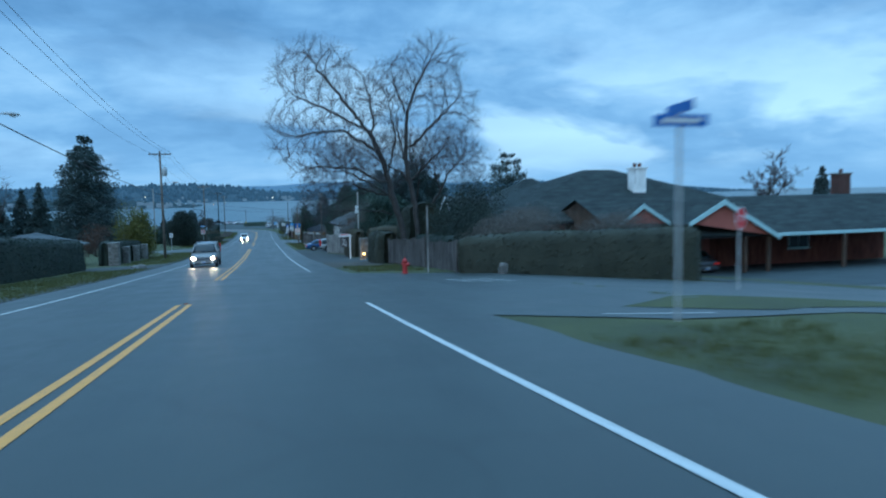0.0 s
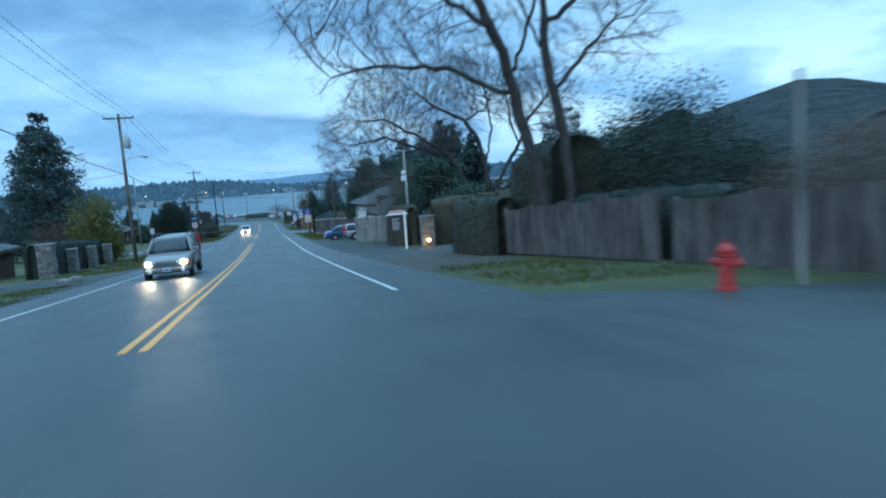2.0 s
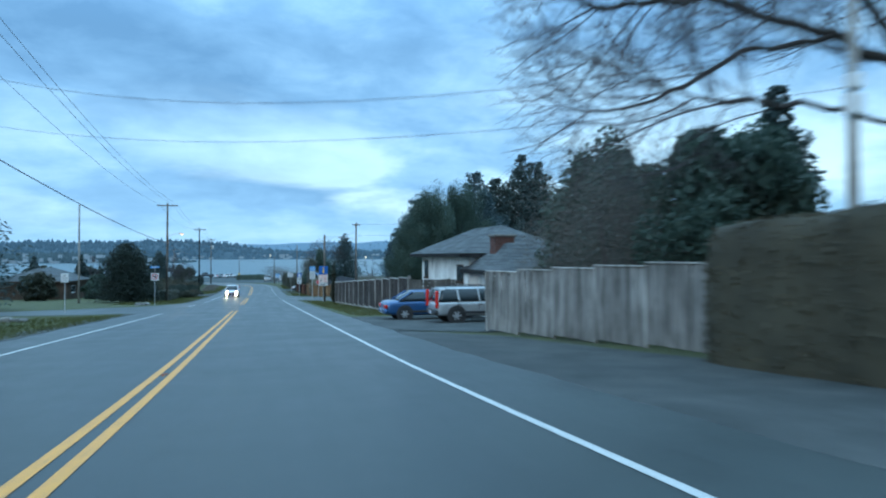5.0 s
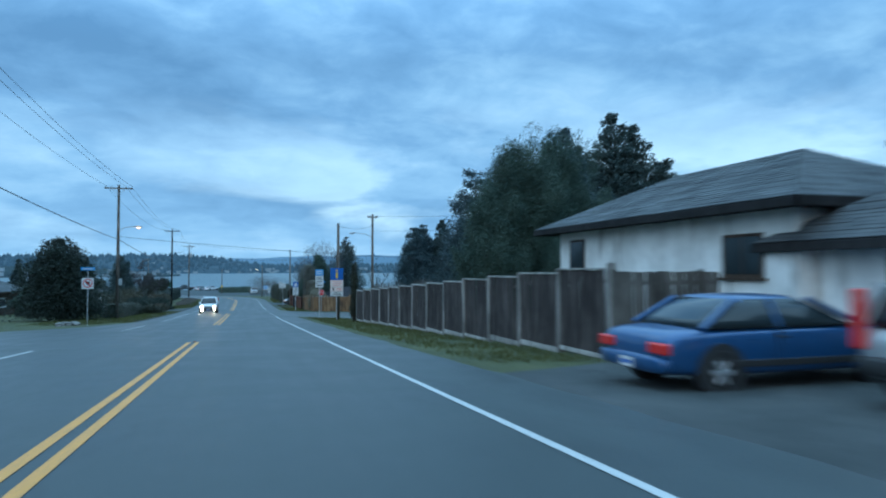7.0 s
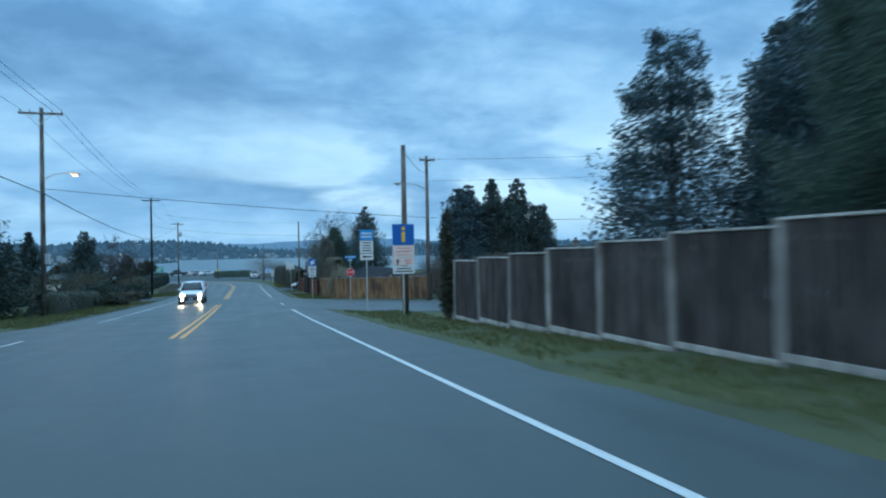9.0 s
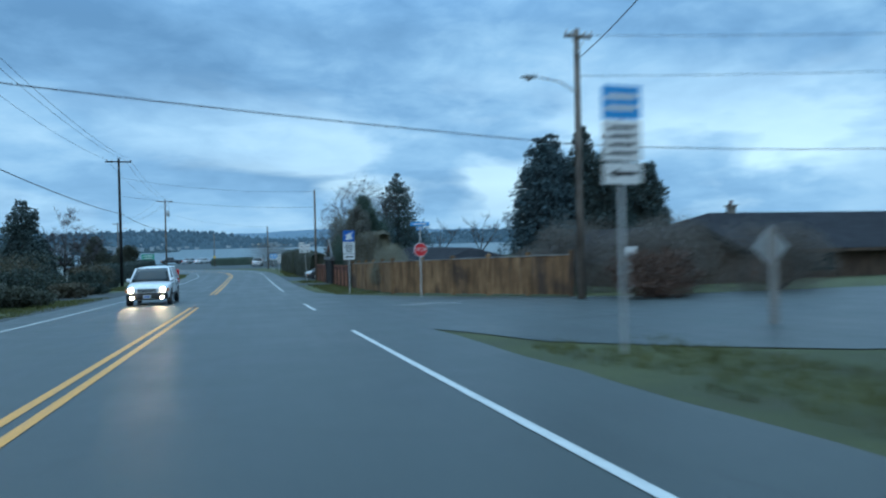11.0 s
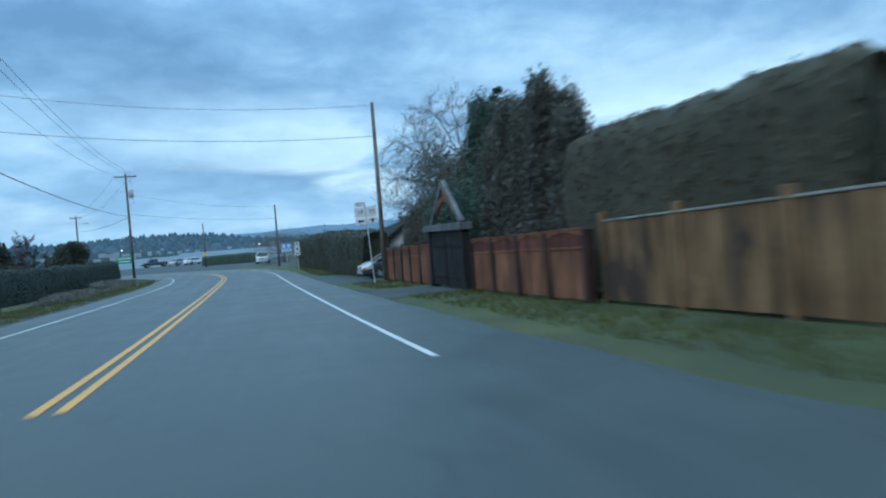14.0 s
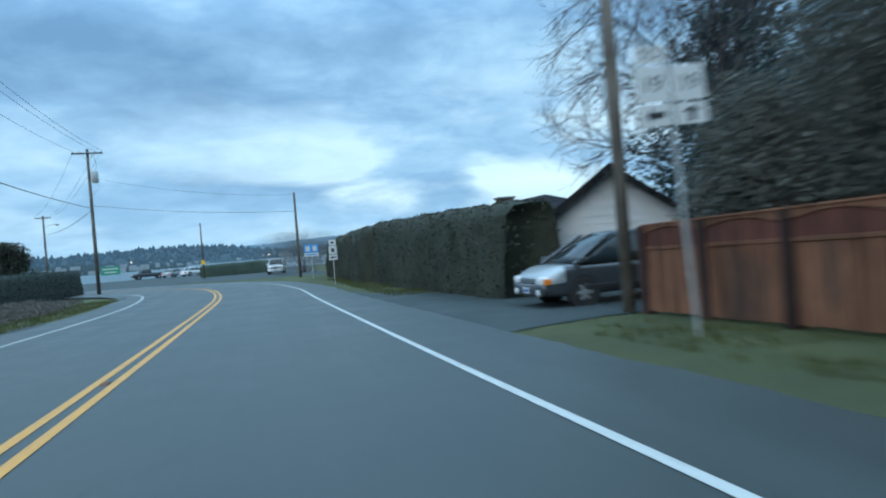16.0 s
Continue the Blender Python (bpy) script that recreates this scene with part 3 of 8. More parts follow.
def conifer(name, label, x, y, h, r, mat, levels=26, arms=9, sprays=26, droop=0.25, lift=0.0, start=0.06, leaf=0.30, full=0.75, seed=0, category="conifer"):
    """A conifer: straight trunk, whorls of boughs, each bough a run of needle sprays."""
    R = np.random.default_rng(seed + 11)
    ob = thing(name, label, category, at(x, y))
    g = Geo().tube([(0, 0, -0.2), (0.03, 0, h * 0.5), (0, 0.02, h * 0.985)], [h * 0.016 + 0.06, h * 0.010 + 0.03, 0.015], 8)
    part("trunk", g, BARK, ob)
    P, N, S = [], [], []
    wood = Geo()
    for i in range(levels):
        t = start + (1 - start) * (i + R.uniform(-0.3, 0.3)) / levels
        t = min(max(t, start), 0.985)
        reach = r * (1 - t) ** full * R.uniform(0.8, 1.05)
        reach = max(reach, 0.18)
        for j in range(arms if t < 0.8 else max(4, arms // 2)):
            a = R.uniform(0, 2 * math.pi)
            L = reach * R.uniform(0.62, 1.12)
            d = np.array([math.cos(a), math.sin(a), 0.0])
            k = max(6, int(1.6 * sprays * (0.35 + 0.65 * L / r)))
            s = np.sqrt(R.random(k))
            zz = t * h + lift * L * s - droop * L * s ** 2 + R.normal(0, 0.085 * L + 0.05, k)
            wide = R.normal(0, 0.17 * L + 0.04, k) * (1.1 - s * 0.6)
            q = d[None] * (L * s)[:, None] + np.array([-d[1], d[0], 0])[None] * wide[:, None]
            q[:, 2] += zz
            P.append(q)
            N.append(np.tile([0, 0, 1.0], (k, 1)) + 0.25 * R.normal(size=(k, 3)))
            S.append(np.tile(d + np.array([0, 0, lift - droop * 1.3]), (k, 1)))
            if j % 3 == 0:
                wood.tube([(0, 0, t * h), tuple(d * L * 0.9 + np.array([0, 0, t * h + (lift * 0.9 - droop * 0.8) * L]))], [0.02 + 0.006 * L, 0.006], 4, False)
    # needles close to the trunk, so that the crown is shut inside
    k = int(sum(len(q) for q in P) * 0.30)
    t = start + (0.97 - start) * (1 - np.sqrt(R.random(k)))
    a, rad = R.uniform(0, 2 * math.pi, k), 0.72 * r * (1 - t) ** full * np.sqrt(R.random(k))
    d = np.stack([np.cos(a), np.sin(a), np.zeros(k)], 1)
    P.append(d * rad[:, None] + np.stack([0 * t, 0 * t, t * h + (lift - 0.6 * droop) * rad], 1))
    N.append(d + 0.6 * R.normal(size=(k, 3)))
    S.append(d + np.array([0, 0, -0.4]))
    P, N, S = np.concatenate(P), np.concatenate(N), np.concatenate(S)
    lv, lq = leaf_cloud(P, N, leaf * 0.58, 2.2, 0.7, S)
    crown = part("crown", quads_mesh("crown", lv, lq), mat, ob)
    part("foliage", wood, BARK, crown)
    return ob


def leaf_tree(name, label, x, y, h, rx, ry, mat, n=16000, clumps=46, leaf=0.16, trunk=0.22, base=0.15, seed=0, category="tree", plume=0.0):
    """An evergreen broadleaf tree: trunk, limbs and many clumps with gaps between."""
    R = np.random.default_rng(seed + 5)
    ob = thing(name, label, category, at(x, y))
    cl = []
    for i in range(clumps):
        z = R.uniform(base, 0.94)
        wide = math.sin(math.pi * min(1, (z - base * 0.6) / (1 - base * 0.6)) ** 0.75) ** 0.7 * (1 + plume * (0.18 - 0.42 * z))
        a, rr = R.uniform(0, 2 * math.pi), (0.45 + 0.55 * R.random()) * wide
        cl.append(np.array([rx * rr * math.cos(a) * 0.85, ry * rr * math.sin(a) * 0.85, z * h]))
    P, N = [], []
    per = n // clumps
    for c in cl:
        s = R.uniform(0.16, 0.30) if not plume else R.uniform(0.13, 0.25)
        d = R.normal(size=(per, 3))
        d /= np.linalg.norm(d, axis=1, keepdims=True)
        q = c + d * R.uniform(0.5, 1.1, (per, 1)) * np.array([rx * s, ry * s, h * s * (0.55 + 0.3 * plume)])
        if plume:
            q[:, :2] += (c[:2] * 0.22 + R.normal(0, 0.12, 2)) * ((q[:, 2:] - c[2]) / (h * s))
        P.append(q)
        N.append(d)
    # leaves deep in the crown shut the gaps between the clumps
    k = n // 3
    z = base + (0.88 - base) * R.random(k)
    wide = np.sin(np.pi * np.clip((z - base * 0.6) / (1 - base * 0.6), 0, 1) ** 0.75) ** 0.7 * (1 + plume * (0.10 - 0.50 * z))
    a, rr = R.uniform(0, 2 * math.pi, k), 0.78 * wide * np.sqrt(R.random(k))
    P.append(np.stack([rx * rr * np.cos(a), ry * rr * np.sin(a), z * h], 1))
    N.append(R.normal(size=(k, 3)))
    lv, lq = leaf_cloud(np.concatenate(P), np.concatenate(N), leaf)
    g = Geo().tube([(0, 0, -0.2), (0.05, 0, h * 0.35), (0, 0.05, h * 0.8)], [trunk, trunk * 0.7, 0.04], 8)
    part("trunk", g, BARK, ob)
    limbs = Geo()
    for c in cl[::2]:
        s0 = np.array([0, 0, max(0.2, c[2] * 0.55)])
        limbs.tube([s0, s0 * 0.4 + c * 0.6 + np.array([0, 0, 0.2]), c], [0.07, 0.045, 0.015], 5, False)
    crown = part("crown", quads_mesh("crown", lv, lq), mat, ob)
    part("limb_mass", limbs, BARK, crown)
    return ob


def bare_tree(name, label, x, y, leaders, seed=0, depth=5, kids=4, spread=0.62, shrink=0.66, twig=0.012, lift=0.18, category="tree", cap=4200, m=None):
    """A leafless tree. leaders: main limbs as lists of points from the ground up with a first radius."""
    R = np.random.default_rng(seed + 3)
    ob = thing(name, label, category, m or at(x, y))
    wood, fine = Geo(), Geo()
    count, limit = [0], [cap]
    shoots = sum(max(2, int((Vector(p[i]) - Vector(p[i - 1])).length / 0.55)) for _, p in leaders for i in range(2, len(p))) + len(leaders)

    def grow(p, d, length, r, level):
        if count[0] > limit[0]:
            return
        n = 4 if level < 3 else 2 if level < 5 else 1
        pts, dd = [p], d
        for i in range(n):
            dd = dd + R.normal(0, 0.17 + 0.04 * level, 3) + np.array([0, 0, lift * 0.35])
            dd /= np.linalg.norm(dd)
            pts.append(pts[-1] + dd * length / n)
        rad = [max(twig * 0.5, r * (1 - 0.55 * i / n)) for i in range(n + 1)]
        (wood if level < 2 else fine).tube(pts, rad, 6 if level < 2 else 3, False)
        count[0] += 1
        if level >= depth:
            return
        for i in range(kids + (1 if level > 1 else 0)):
            s = R.uniform(0.25, 1.0)
            k = min(n - 1, int(s * n))
            o = pts[k] + (pts[k + 1] - pts[k]) * (s * n - k)
            axis = R.normal(size=3)
            nd = dd * (1 - spread) + spread * axis / np.linalg.norm(axis) + np.array([0, 0, lift])
            nd /= np.linalg.norm(nd)
            grow(o, nd, length * shrink * R.uniform(0.65, 1.1), max(twig, r * 0.52 * (1.1 - 0.4 * s)), level + 1)
        grow(pts[-1], dd, length * shrink, max(twig, r * 0.45), level + 1)

    for r0, pts in leaders:
        pts = [np.array(p, float) for p in pts]
        n = len(pts)
        rad = [r0 * (1 - 0.72 * i / (n - 1)) for i in range(n)]
        wood.tube(pts, rad, 9)
        total = sum(np.linalg.norm(pts[i + 1] - pts[i]) for i in range(n - 1))
        for i in range(1, n):
            a = pts[i - 1]
            d = pts[i] - a
            seg = np.linalg.norm(d)
            if i == 1 and n > 2:
                continue
            for j in range(max(2, int(seg / 0.55))):
                s = R.uniform(0.0, 1.0)
                axis = R.normal(size=3)
                axis[2] = abs(axis[2]) * 0.4
                nd = 0.45 * d / seg + 0.75 * axis / np.linalg.norm(axis)
                nd /= np.linalg.norm(nd)
                rr = rad[i - 1] + (rad[i] - rad[i - 1]) * s
                limit[0] = count[0] + cap // shoots
                grow(a + d * s, nd, total * 0.26 * R.uniform(0.6, 1.15), rr * 0.42, 1)
        d = pts[-1] - pts[-2]
        limit[0] = count[0] + cap // shoots
        grow(pts[-1], d / np.linalg.norm(d), total * 0.24, rad[-1], 1)
    part("trunk", wood, BARK, ob, smooth=True)
    part("twig_mass", fine, TWIG, ob)
    return ob

def spread_tree(name, label, x, y, leaders, lobes, seed=0, pull=1500, step=0.36, twig=0.0045, shoots=3, shoot=0.55, grow=2.35, thick=1.0, rise=0.05, free=1.7, category="tree"):
    """A leafless tree that fills its crown. leaders: main limbs from the ground up; lobes: ellipsoids (centre, radii) that the crown fills.
    Branches grow step by step towards free places in the lobes; their thickness follows from the twigs that they carry."""
    R = np.random.default_rng(seed + 900)
    P, par = [], []
    for pts in leaders:
        pts = [np.array(p, float) for p in pts]
        last = -1
        if P and pts[0][2] > 0.5:
            last = int(np.argmin(((np.array(P) - pts[0]) ** 2).sum(1)))
        else:
            P.append(pts[0])
            par.append(-1)
            last = len(P) - 1
        for a, b in zip(pts, pts[1:]):
            k = max(1, int(np.linalg.norm(b - a) / step))
            for i in range(1, k + 1):
                P.append(a + (b - a) * i / k + R.normal(0, 0.035, 3))
                par.append(last)
                last = len(P) - 1
    size = np.array([r[0] * r[1] * r[2] for _, r in lobes])
    A = []
    for (c, r), w_ in zip(lobes, size / size.sum()):
        k = int(pull * w_)
        d = R.normal(size=(k, 3))
        d /= np.linalg.norm(d, axis=1, keepdims=True)
        A.append(np.array(c) + d * (R.random((k, 1)) ** (1 / 2.6)) * np.array(r))
    A = np.concatenate(A)
    near = np.full(len(A), 1e9)
    who = np.zeros(len(A), int)
    fresh, stem, buds = 0, len(P), {}
    for turn in range(70):
        N = np.array(P[fresh:])
        for i in range(0, len(N), 400):
            d = np.linalg.norm(A[:, None] - N[None, i:i + 400], axis=2)
            j = d.argmin(1)
            best = d[np.arange(len(A)), j]
            m = best < near
            near[m], who[m] = best[m], fresh + i + j[m]
        keep = near > step * free
        A, near, who = A[keep], near[keep], who[keep]
        if not len(A):
            break
        fresh = len(P)
        all_p = np.array(P)
        pullers = {}
        for k in np.nonzero(near < 2.6)[0]:
            v = A[k] - all_p[who[k]]
            pullers.setdefault(int(who[k]), []).append(v / np.linalg.norm(v))
        for k, vs in pullers.items():
            if buds.get(k, 0) >= 3:
                continue
            buds[k] = buds.get(k, 0) + 1
            d = np.mean(vs, 0)
            if par[k] >= 0:
                back = all_p[k] - all_p[par[k]]
                d = d + 1.0 * back / (np.linalg.norm(back) + 1e-9)
                if np.dot(d, back) < 0.15 * np.linalg.norm(d) * np.linalg.norm(back):
                    continue
            d = d + np.array([0, 0, rise]) + R.normal(0, 0.09, 3)
            P.append(all_p[k] + d / (np.linalg.norm(d) + 1e-9) * step)
            par.append(k)
        if len(P) == fresh or len(P) > 16000:
            break
    P, par = np.array(P), np.array(par)
    kids = [[] for _ in P]
    for i, p in enumerate(par):
        if p >= 0:
            kids[p].append(i)
    # ease the kinks out of the young wood
    for turn in range(5):
        Q = P.copy()
        for i in range(stem, len(P)):
            if len(kids[i]):
                Q[i] = 0.4 * P[i] + 0.3 * P[par[i]] + 0.3 * P[kids[i][0]]
        P = Q
    load = np.zeros(len(P))
    order = []
    stack = [i for i in range(len(P)) if par[i] < 0]
    while stack:
        i = stack.pop()
        order.append(i)
        stack += kids[i]
    for i in reversed(order):
        load[i] = sum(load[k] for k in kids[i]) if kids[i] else (twig * 1.7) ** grow
    rad = load ** (1 / grow) * thick
    rad = np.maximum(rad, twig)
    ob = thing(name, label, category, at(x, y))
    wood, fine = Geo(), Geo()
    starts = [i for i in range(len(P)) if par[i] < 0]
    while starts:
        i = starts.pop()
        chain = [i] if par[i] < 0 else [par[i], i]
        while kids[chain[-1]]:
            ks = sorted(kids[chain[-1]], key=lambda k: -load[k])
            starts += ks[1:]
            chain.append(ks[0])
        r = [float(rad[k]) for k in chain]
        if par[i] >= 0:
            r[0] = r[1]
        sides = 9 if r[0] > 0.08 else 5 if r[0] > 0.025 else 3
        (wood if r[0] > 0.03 else fine).tube([P[k] for k in chain], r, sides, False)
    # fine shoots along the outer branches
    ends = [i for i in range(len(P)) if par[i] >= 0 and rad[i] < twig * 4.5]
    for i in ends:
        base = P[i] - P[par[i]]
        base /= np.linalg.norm(base) + 1e-9
        for k in range(shoots):
            d = base + R.normal(0, 0.50, 3) + np.array([0, 0, 0.12])
            d /= np.linalg.norm(d)
            L = shoot * R.uniform(0.5, 1.2)
            mid = P[i] + d * L * 0.5
            d2 = d + R.normal(0, 0.22, 3) + np.array([0, 0, 0.10])
            tip = mid + d2 / np.linalg.norm(d2) * L * 0.5
            fine.tube([P[i], mid, tip], [twig, twig * 0.8, twig * 0.45], 3, False)
            d3 = d + R.normal(0, 0.6, 3)
            fine.tube([mid, mid + d3 / np.linalg.norm(d3) * L * 0.45], [twig * 0.75, twig * 0.4], 3, False)
    part("trunk", wood, BARK, ob, smooth=True)
    part("twig_mass", fine, TWIG, ob)
    return ob

# ---- ground, sea, far shore ----
gx = np.concatenate([[-4300, -2500, -1400, -800, -450, -260, -160, -110, -80], np.sort(np.r_[np.arange(-60, 61, 3.0), 3.7, -7.5, 6.7, -10.5]), [80, 110, 160, 260, 450, 800, 1400, 2500, 4300]])
gy = np.concatenate([[-900, -500, -300, -200, -140, -100, -70], np.arange(-50, 340, 3.0), [380, 460, 600, 900, 1500, 2300, 3200, 4400]])
GX, GY = np.meshgrid(gx, gy)
GZ = gz(GX, np.minimum(GY, 390)) - 0.012
GZ = np.where(GY < -60, GZ + 0.0, GZ)
V = np.stack([GX.ravel(), GY.ravel(), GZ.ravel()], 1)
nx, ny = len(gx), len(gy)
I = np.arange(nx * ny).reshape(ny, nx)
Q = np.stack([I[:-1, :-1], I[:-1, 1:], I[1:, 1:], I[1:, :-1]], -1).reshape(-1, 4)
tagged(part("ground", quads_mesh("ground", V, Q), GRASS), "damp winter grass and soil falling towards the bay", "ground", kind="structure")

sea = Geo().add([(-4400, 266, -12.4), (4400, 266, -12.4), (4400, 4400, -12.4), (-4400, 4400, -12.4)], [(0, 1, 2, 3)])
tagged(part("water", sea, WATER), "calm grey-blue water of a wide bay", "water", kind="structure")


def ridge(name, label, y0, x0, x1, base, height, step, mat, tall, seed, count):
    """Far land: a low bank with an uneven wooded skyline."""
    R = np.random.default_rng(seed)
    xs = np.arange(x0, x1, step)
    big = np.array([noise.noise(Vector((x * 0.0011 + seed, 0.3, 0))) + 0.5 * noise.noise(Vector((x * 0.004 + seed, 1.3, 0))) for x in xs])
    rise = np.clip(np.minimum((xs - x0), (x1 - xs)) / (0.12 * (x1 - x0)), 0.06, 1.0)
    top = base + rise * height * (0.75 + 0.55 * big)
    v, q = [], []
    for i, x in enumerate(xs):
        v += [(x, y0, base - 3), (x, y0 + 60, base + (top[i] - base) * 0.45), (x, y0 + 260, top[i])]
    for i in range(len(xs) - 1):
        a = 3 * i
        q += [(a, a + 3, a + 4, a + 1), (a + 1, a + 4, a + 5, a + 2)]
    # single trees over the whole bank, pointed or rounded
    g = Geo()
    for k in range(count):
        i = int(R.integers(len(xs) - 1))
        u = R.random() ** 0.6
        bx, bz = xs[i] + R.uniform(0, step), base + (top[i] - base) * (0.04 + 0.96 * u)
        by = y0 + (60 * u / 0.45 if u < 0.45 else 60 + 200 * (u - 0.45) / 0.55) - 6
        th = tall * R.uniform(0.45, 1.15) * (0.5 + 0.5 * rise[i])
        tw = th * R.uniform(0.22, 0.55)
        rings = [(0.0, 0.75), (0.35, 1.0), (0.75, 0.62 if R.random() < 0.5 else 0.34), (1.0, 0.06)]
        g.loft([[(bx + tw * w_ * math.cos(a), by + tw * w_ * math.sin(a), bz - 0.2 * th + th * h_) for a in (0.3, 1.56, 2.8, 4.1, 5.3)] for h_, w_ in rings], True, False)
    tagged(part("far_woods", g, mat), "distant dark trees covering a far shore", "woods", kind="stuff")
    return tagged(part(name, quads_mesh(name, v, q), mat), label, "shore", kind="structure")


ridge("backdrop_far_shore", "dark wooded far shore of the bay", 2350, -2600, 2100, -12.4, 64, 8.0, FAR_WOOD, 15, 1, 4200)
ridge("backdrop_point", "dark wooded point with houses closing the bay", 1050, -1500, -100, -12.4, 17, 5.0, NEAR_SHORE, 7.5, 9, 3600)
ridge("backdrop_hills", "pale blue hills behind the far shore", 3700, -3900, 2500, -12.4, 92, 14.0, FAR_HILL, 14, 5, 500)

# town along the far water's edge
town = Geo()
lights = Geo()
R = np.random.default_rng(4)
for i in range(90):
    x = R.uniform(-900, 420)
    wd, hh = R.uniform(5, 17), R.uniform(3, 6)
    z = -11 + R.random() ** 3 * 18
    y = 2338 + (z + 11) * 2
    town.box(x, y - 8, z - 4, x + wd, y + 6, z + hh * 0.6)
    if i % 18 == 0:
        lx, lz = x + wd * R.random(), z + R.uniform(2, 10)
        lights.box(lx, y - 14, lz, lx + 3.0, y - 11, lz + 2.6, 0.4)
for i in range(46):
    x = R.uniform(-420, -120)
    wd, hh = R.uniform(3, 11), R.uniform(2.2, 3.6)
    z = -11.6 + R.random() ** 2 * 11
    town.box(x, 1040 + (z + 11) * 2.2, z - 2, x + wd, 1046 + (z + 11) * 2.2, z + hh)
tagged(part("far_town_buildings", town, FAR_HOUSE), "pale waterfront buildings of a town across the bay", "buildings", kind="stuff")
tagged(part("far_town_lights", lights, TOWN_GLOW), "small warm lights of the town across the bay", "lights", kind="stuff")

# ---- road ----
centre, head, p = [], 0.0, np.array([-1.95, -60.0])
for i in range(700):
    centre.append((p[0], p[1], head))
    y = p[1]
    bend = 0.0 if y < 208 else (1 / 95.0 if y < 222 else 1 / 26.0)
    if abs(head) > radians(84):
        bend = 0.0
    head += bend * 0.5
    p = p + 0.5 * np.array([-math.sin(head), math.cos(head)])
    if p[0] < -75:
        break


def strip(name, label, left, right, mat, dz, y0=-1e9, y1=1e9, geo=None, cat="road", wave=0.0):
    """A band along the road between two offsets from its centre line."""
    v, q = [], []
    pts = [c for c in centre if y0 <= c[1] <= y1]
    for i, (x, y, h) in enumerate(pts):
        n = np.array([math.cos(h), math.sin(h)])
        cols = np.linspace(left, right, 5 if right - left > 2 else 2)
        for c in cols:
            e = 0.0
            if wave and c in (left, right):
                e = wave * noise.noise(Vector((x * 0.4 + c, y * 0.4, 2.0))) + 0.4 * wave * noise.noise(Vector((x * 2.1, y * 2.1, c)))
            px_, py_ = x + n[0] * (c + e), y + n[1] * (c + e)
            v.append((px_, py_, float(rz(py_)) + dz))
        k = len(cols)
        if i:
            q += [((i - 1) * k + j, (i - 1) * k + j + 1, i * k + j + 1, i * k + j) for j in range(k - 1)]
    if geo is not None:
        geo.append((np.array(v), np.array(q)))
        return None
    return tagged(part(name, quads_mesh(name, v, q), mat), label, cat, kind="structure")


strip("road", "damp grey asphalt two-lane road running downhill", -5.6, 5.75, ASPHALT, 0.0, wave=0.14)


def line(name, label, offset, width, mat, spans, double=False):
    bands = []
    for a, b in spans:
        for o in ((-0.13, 0.13) if double else (0.0,)):
            strip("", "", offset + o - width / 2, offset + o + width / 2, mat, 0.006, a, b, bands)
    v, q = join_quads(bands)
    return tagged(part(name, quads_mesh(name, v, q), mat), label, "road marking", kind="structure")


line("road_marking_yellow", "worn double yellow centre line", 0.0, 0.12, YELLOW, [(-60, 17.1), (29.5, 99.2), (116.3, 147.6), (161.3, 400)], True)
line("road_marking_white_kerbside", "worn white edge line, broken at the junctions", 4.14, 0.10, WHITE_LINE,
     [(-60, 14.7), (33.4, 99.0), (99, 134.2), (141.6, 146.6), (161.6, 400)])
line("road_marking_white_far_side", "worn white edge line on the oncoming side", -4.07, 0.105, WHITE_LINE,
     [(-60, 97.2), (111.0, 118.8), (128.0, 134.2), (134.2, 400)])


def patch(name, label, outline, mat, dz, cat, wave=0.12, step=0.7):
    """A flat patch of ground that follows the fall of the land, with an uneven rim."""
    pts = []
    n = len(outline)
    for i in range(n):
        a, b = np.array(outline[i], float), np.array(outline[(i + 1) % n], float)
        k = max(1, int(np.linalg.norm(b - a) / step))
        for j in range(k):
            c = a + (b - a) * j / k
            c = c + wave * np.array([noise.noise(Vector((c[0] * 0.7, c[1] * 0.7, 3.0))), noise.noise(Vector((c[0] * 0.7, c[1] * 0.7, 8.0)))])
            pts.append(c)
    bm = bmesh.new()
    vs = [bm.verts.new((c[0], c[1], 0)) for c in pts]
    f = bm.faces.new(vs)
    if f.normal.z < 0:
        f.normal_flip()
    bmesh.ops.triangulate(bm, faces=[f])
    for cut in range(5):
        longs = [e for e in bm.edges if e.calc_length() > 2.2]
        if longs:
            bmesh.ops.subdivide_edges(bm, edges=longs, cuts=1)
            bmesh.ops.triangulate(bm, faces=[f for f in bm.faces if len(f.verts) > 3])
    for v in bm.verts:
        v.co.z = float(gz(v.co.x, v.co.y)) + dz
    bm.normal_update()
    for f in bm.faces:
        if f.normal.z < 0:
            f.normal_flip()
    me = bpy.data.meshes.new(name)
    bm.to_mesh(me)
    bm.free()
    return tagged(part(name, me, mat), label, cat, kind="structure")


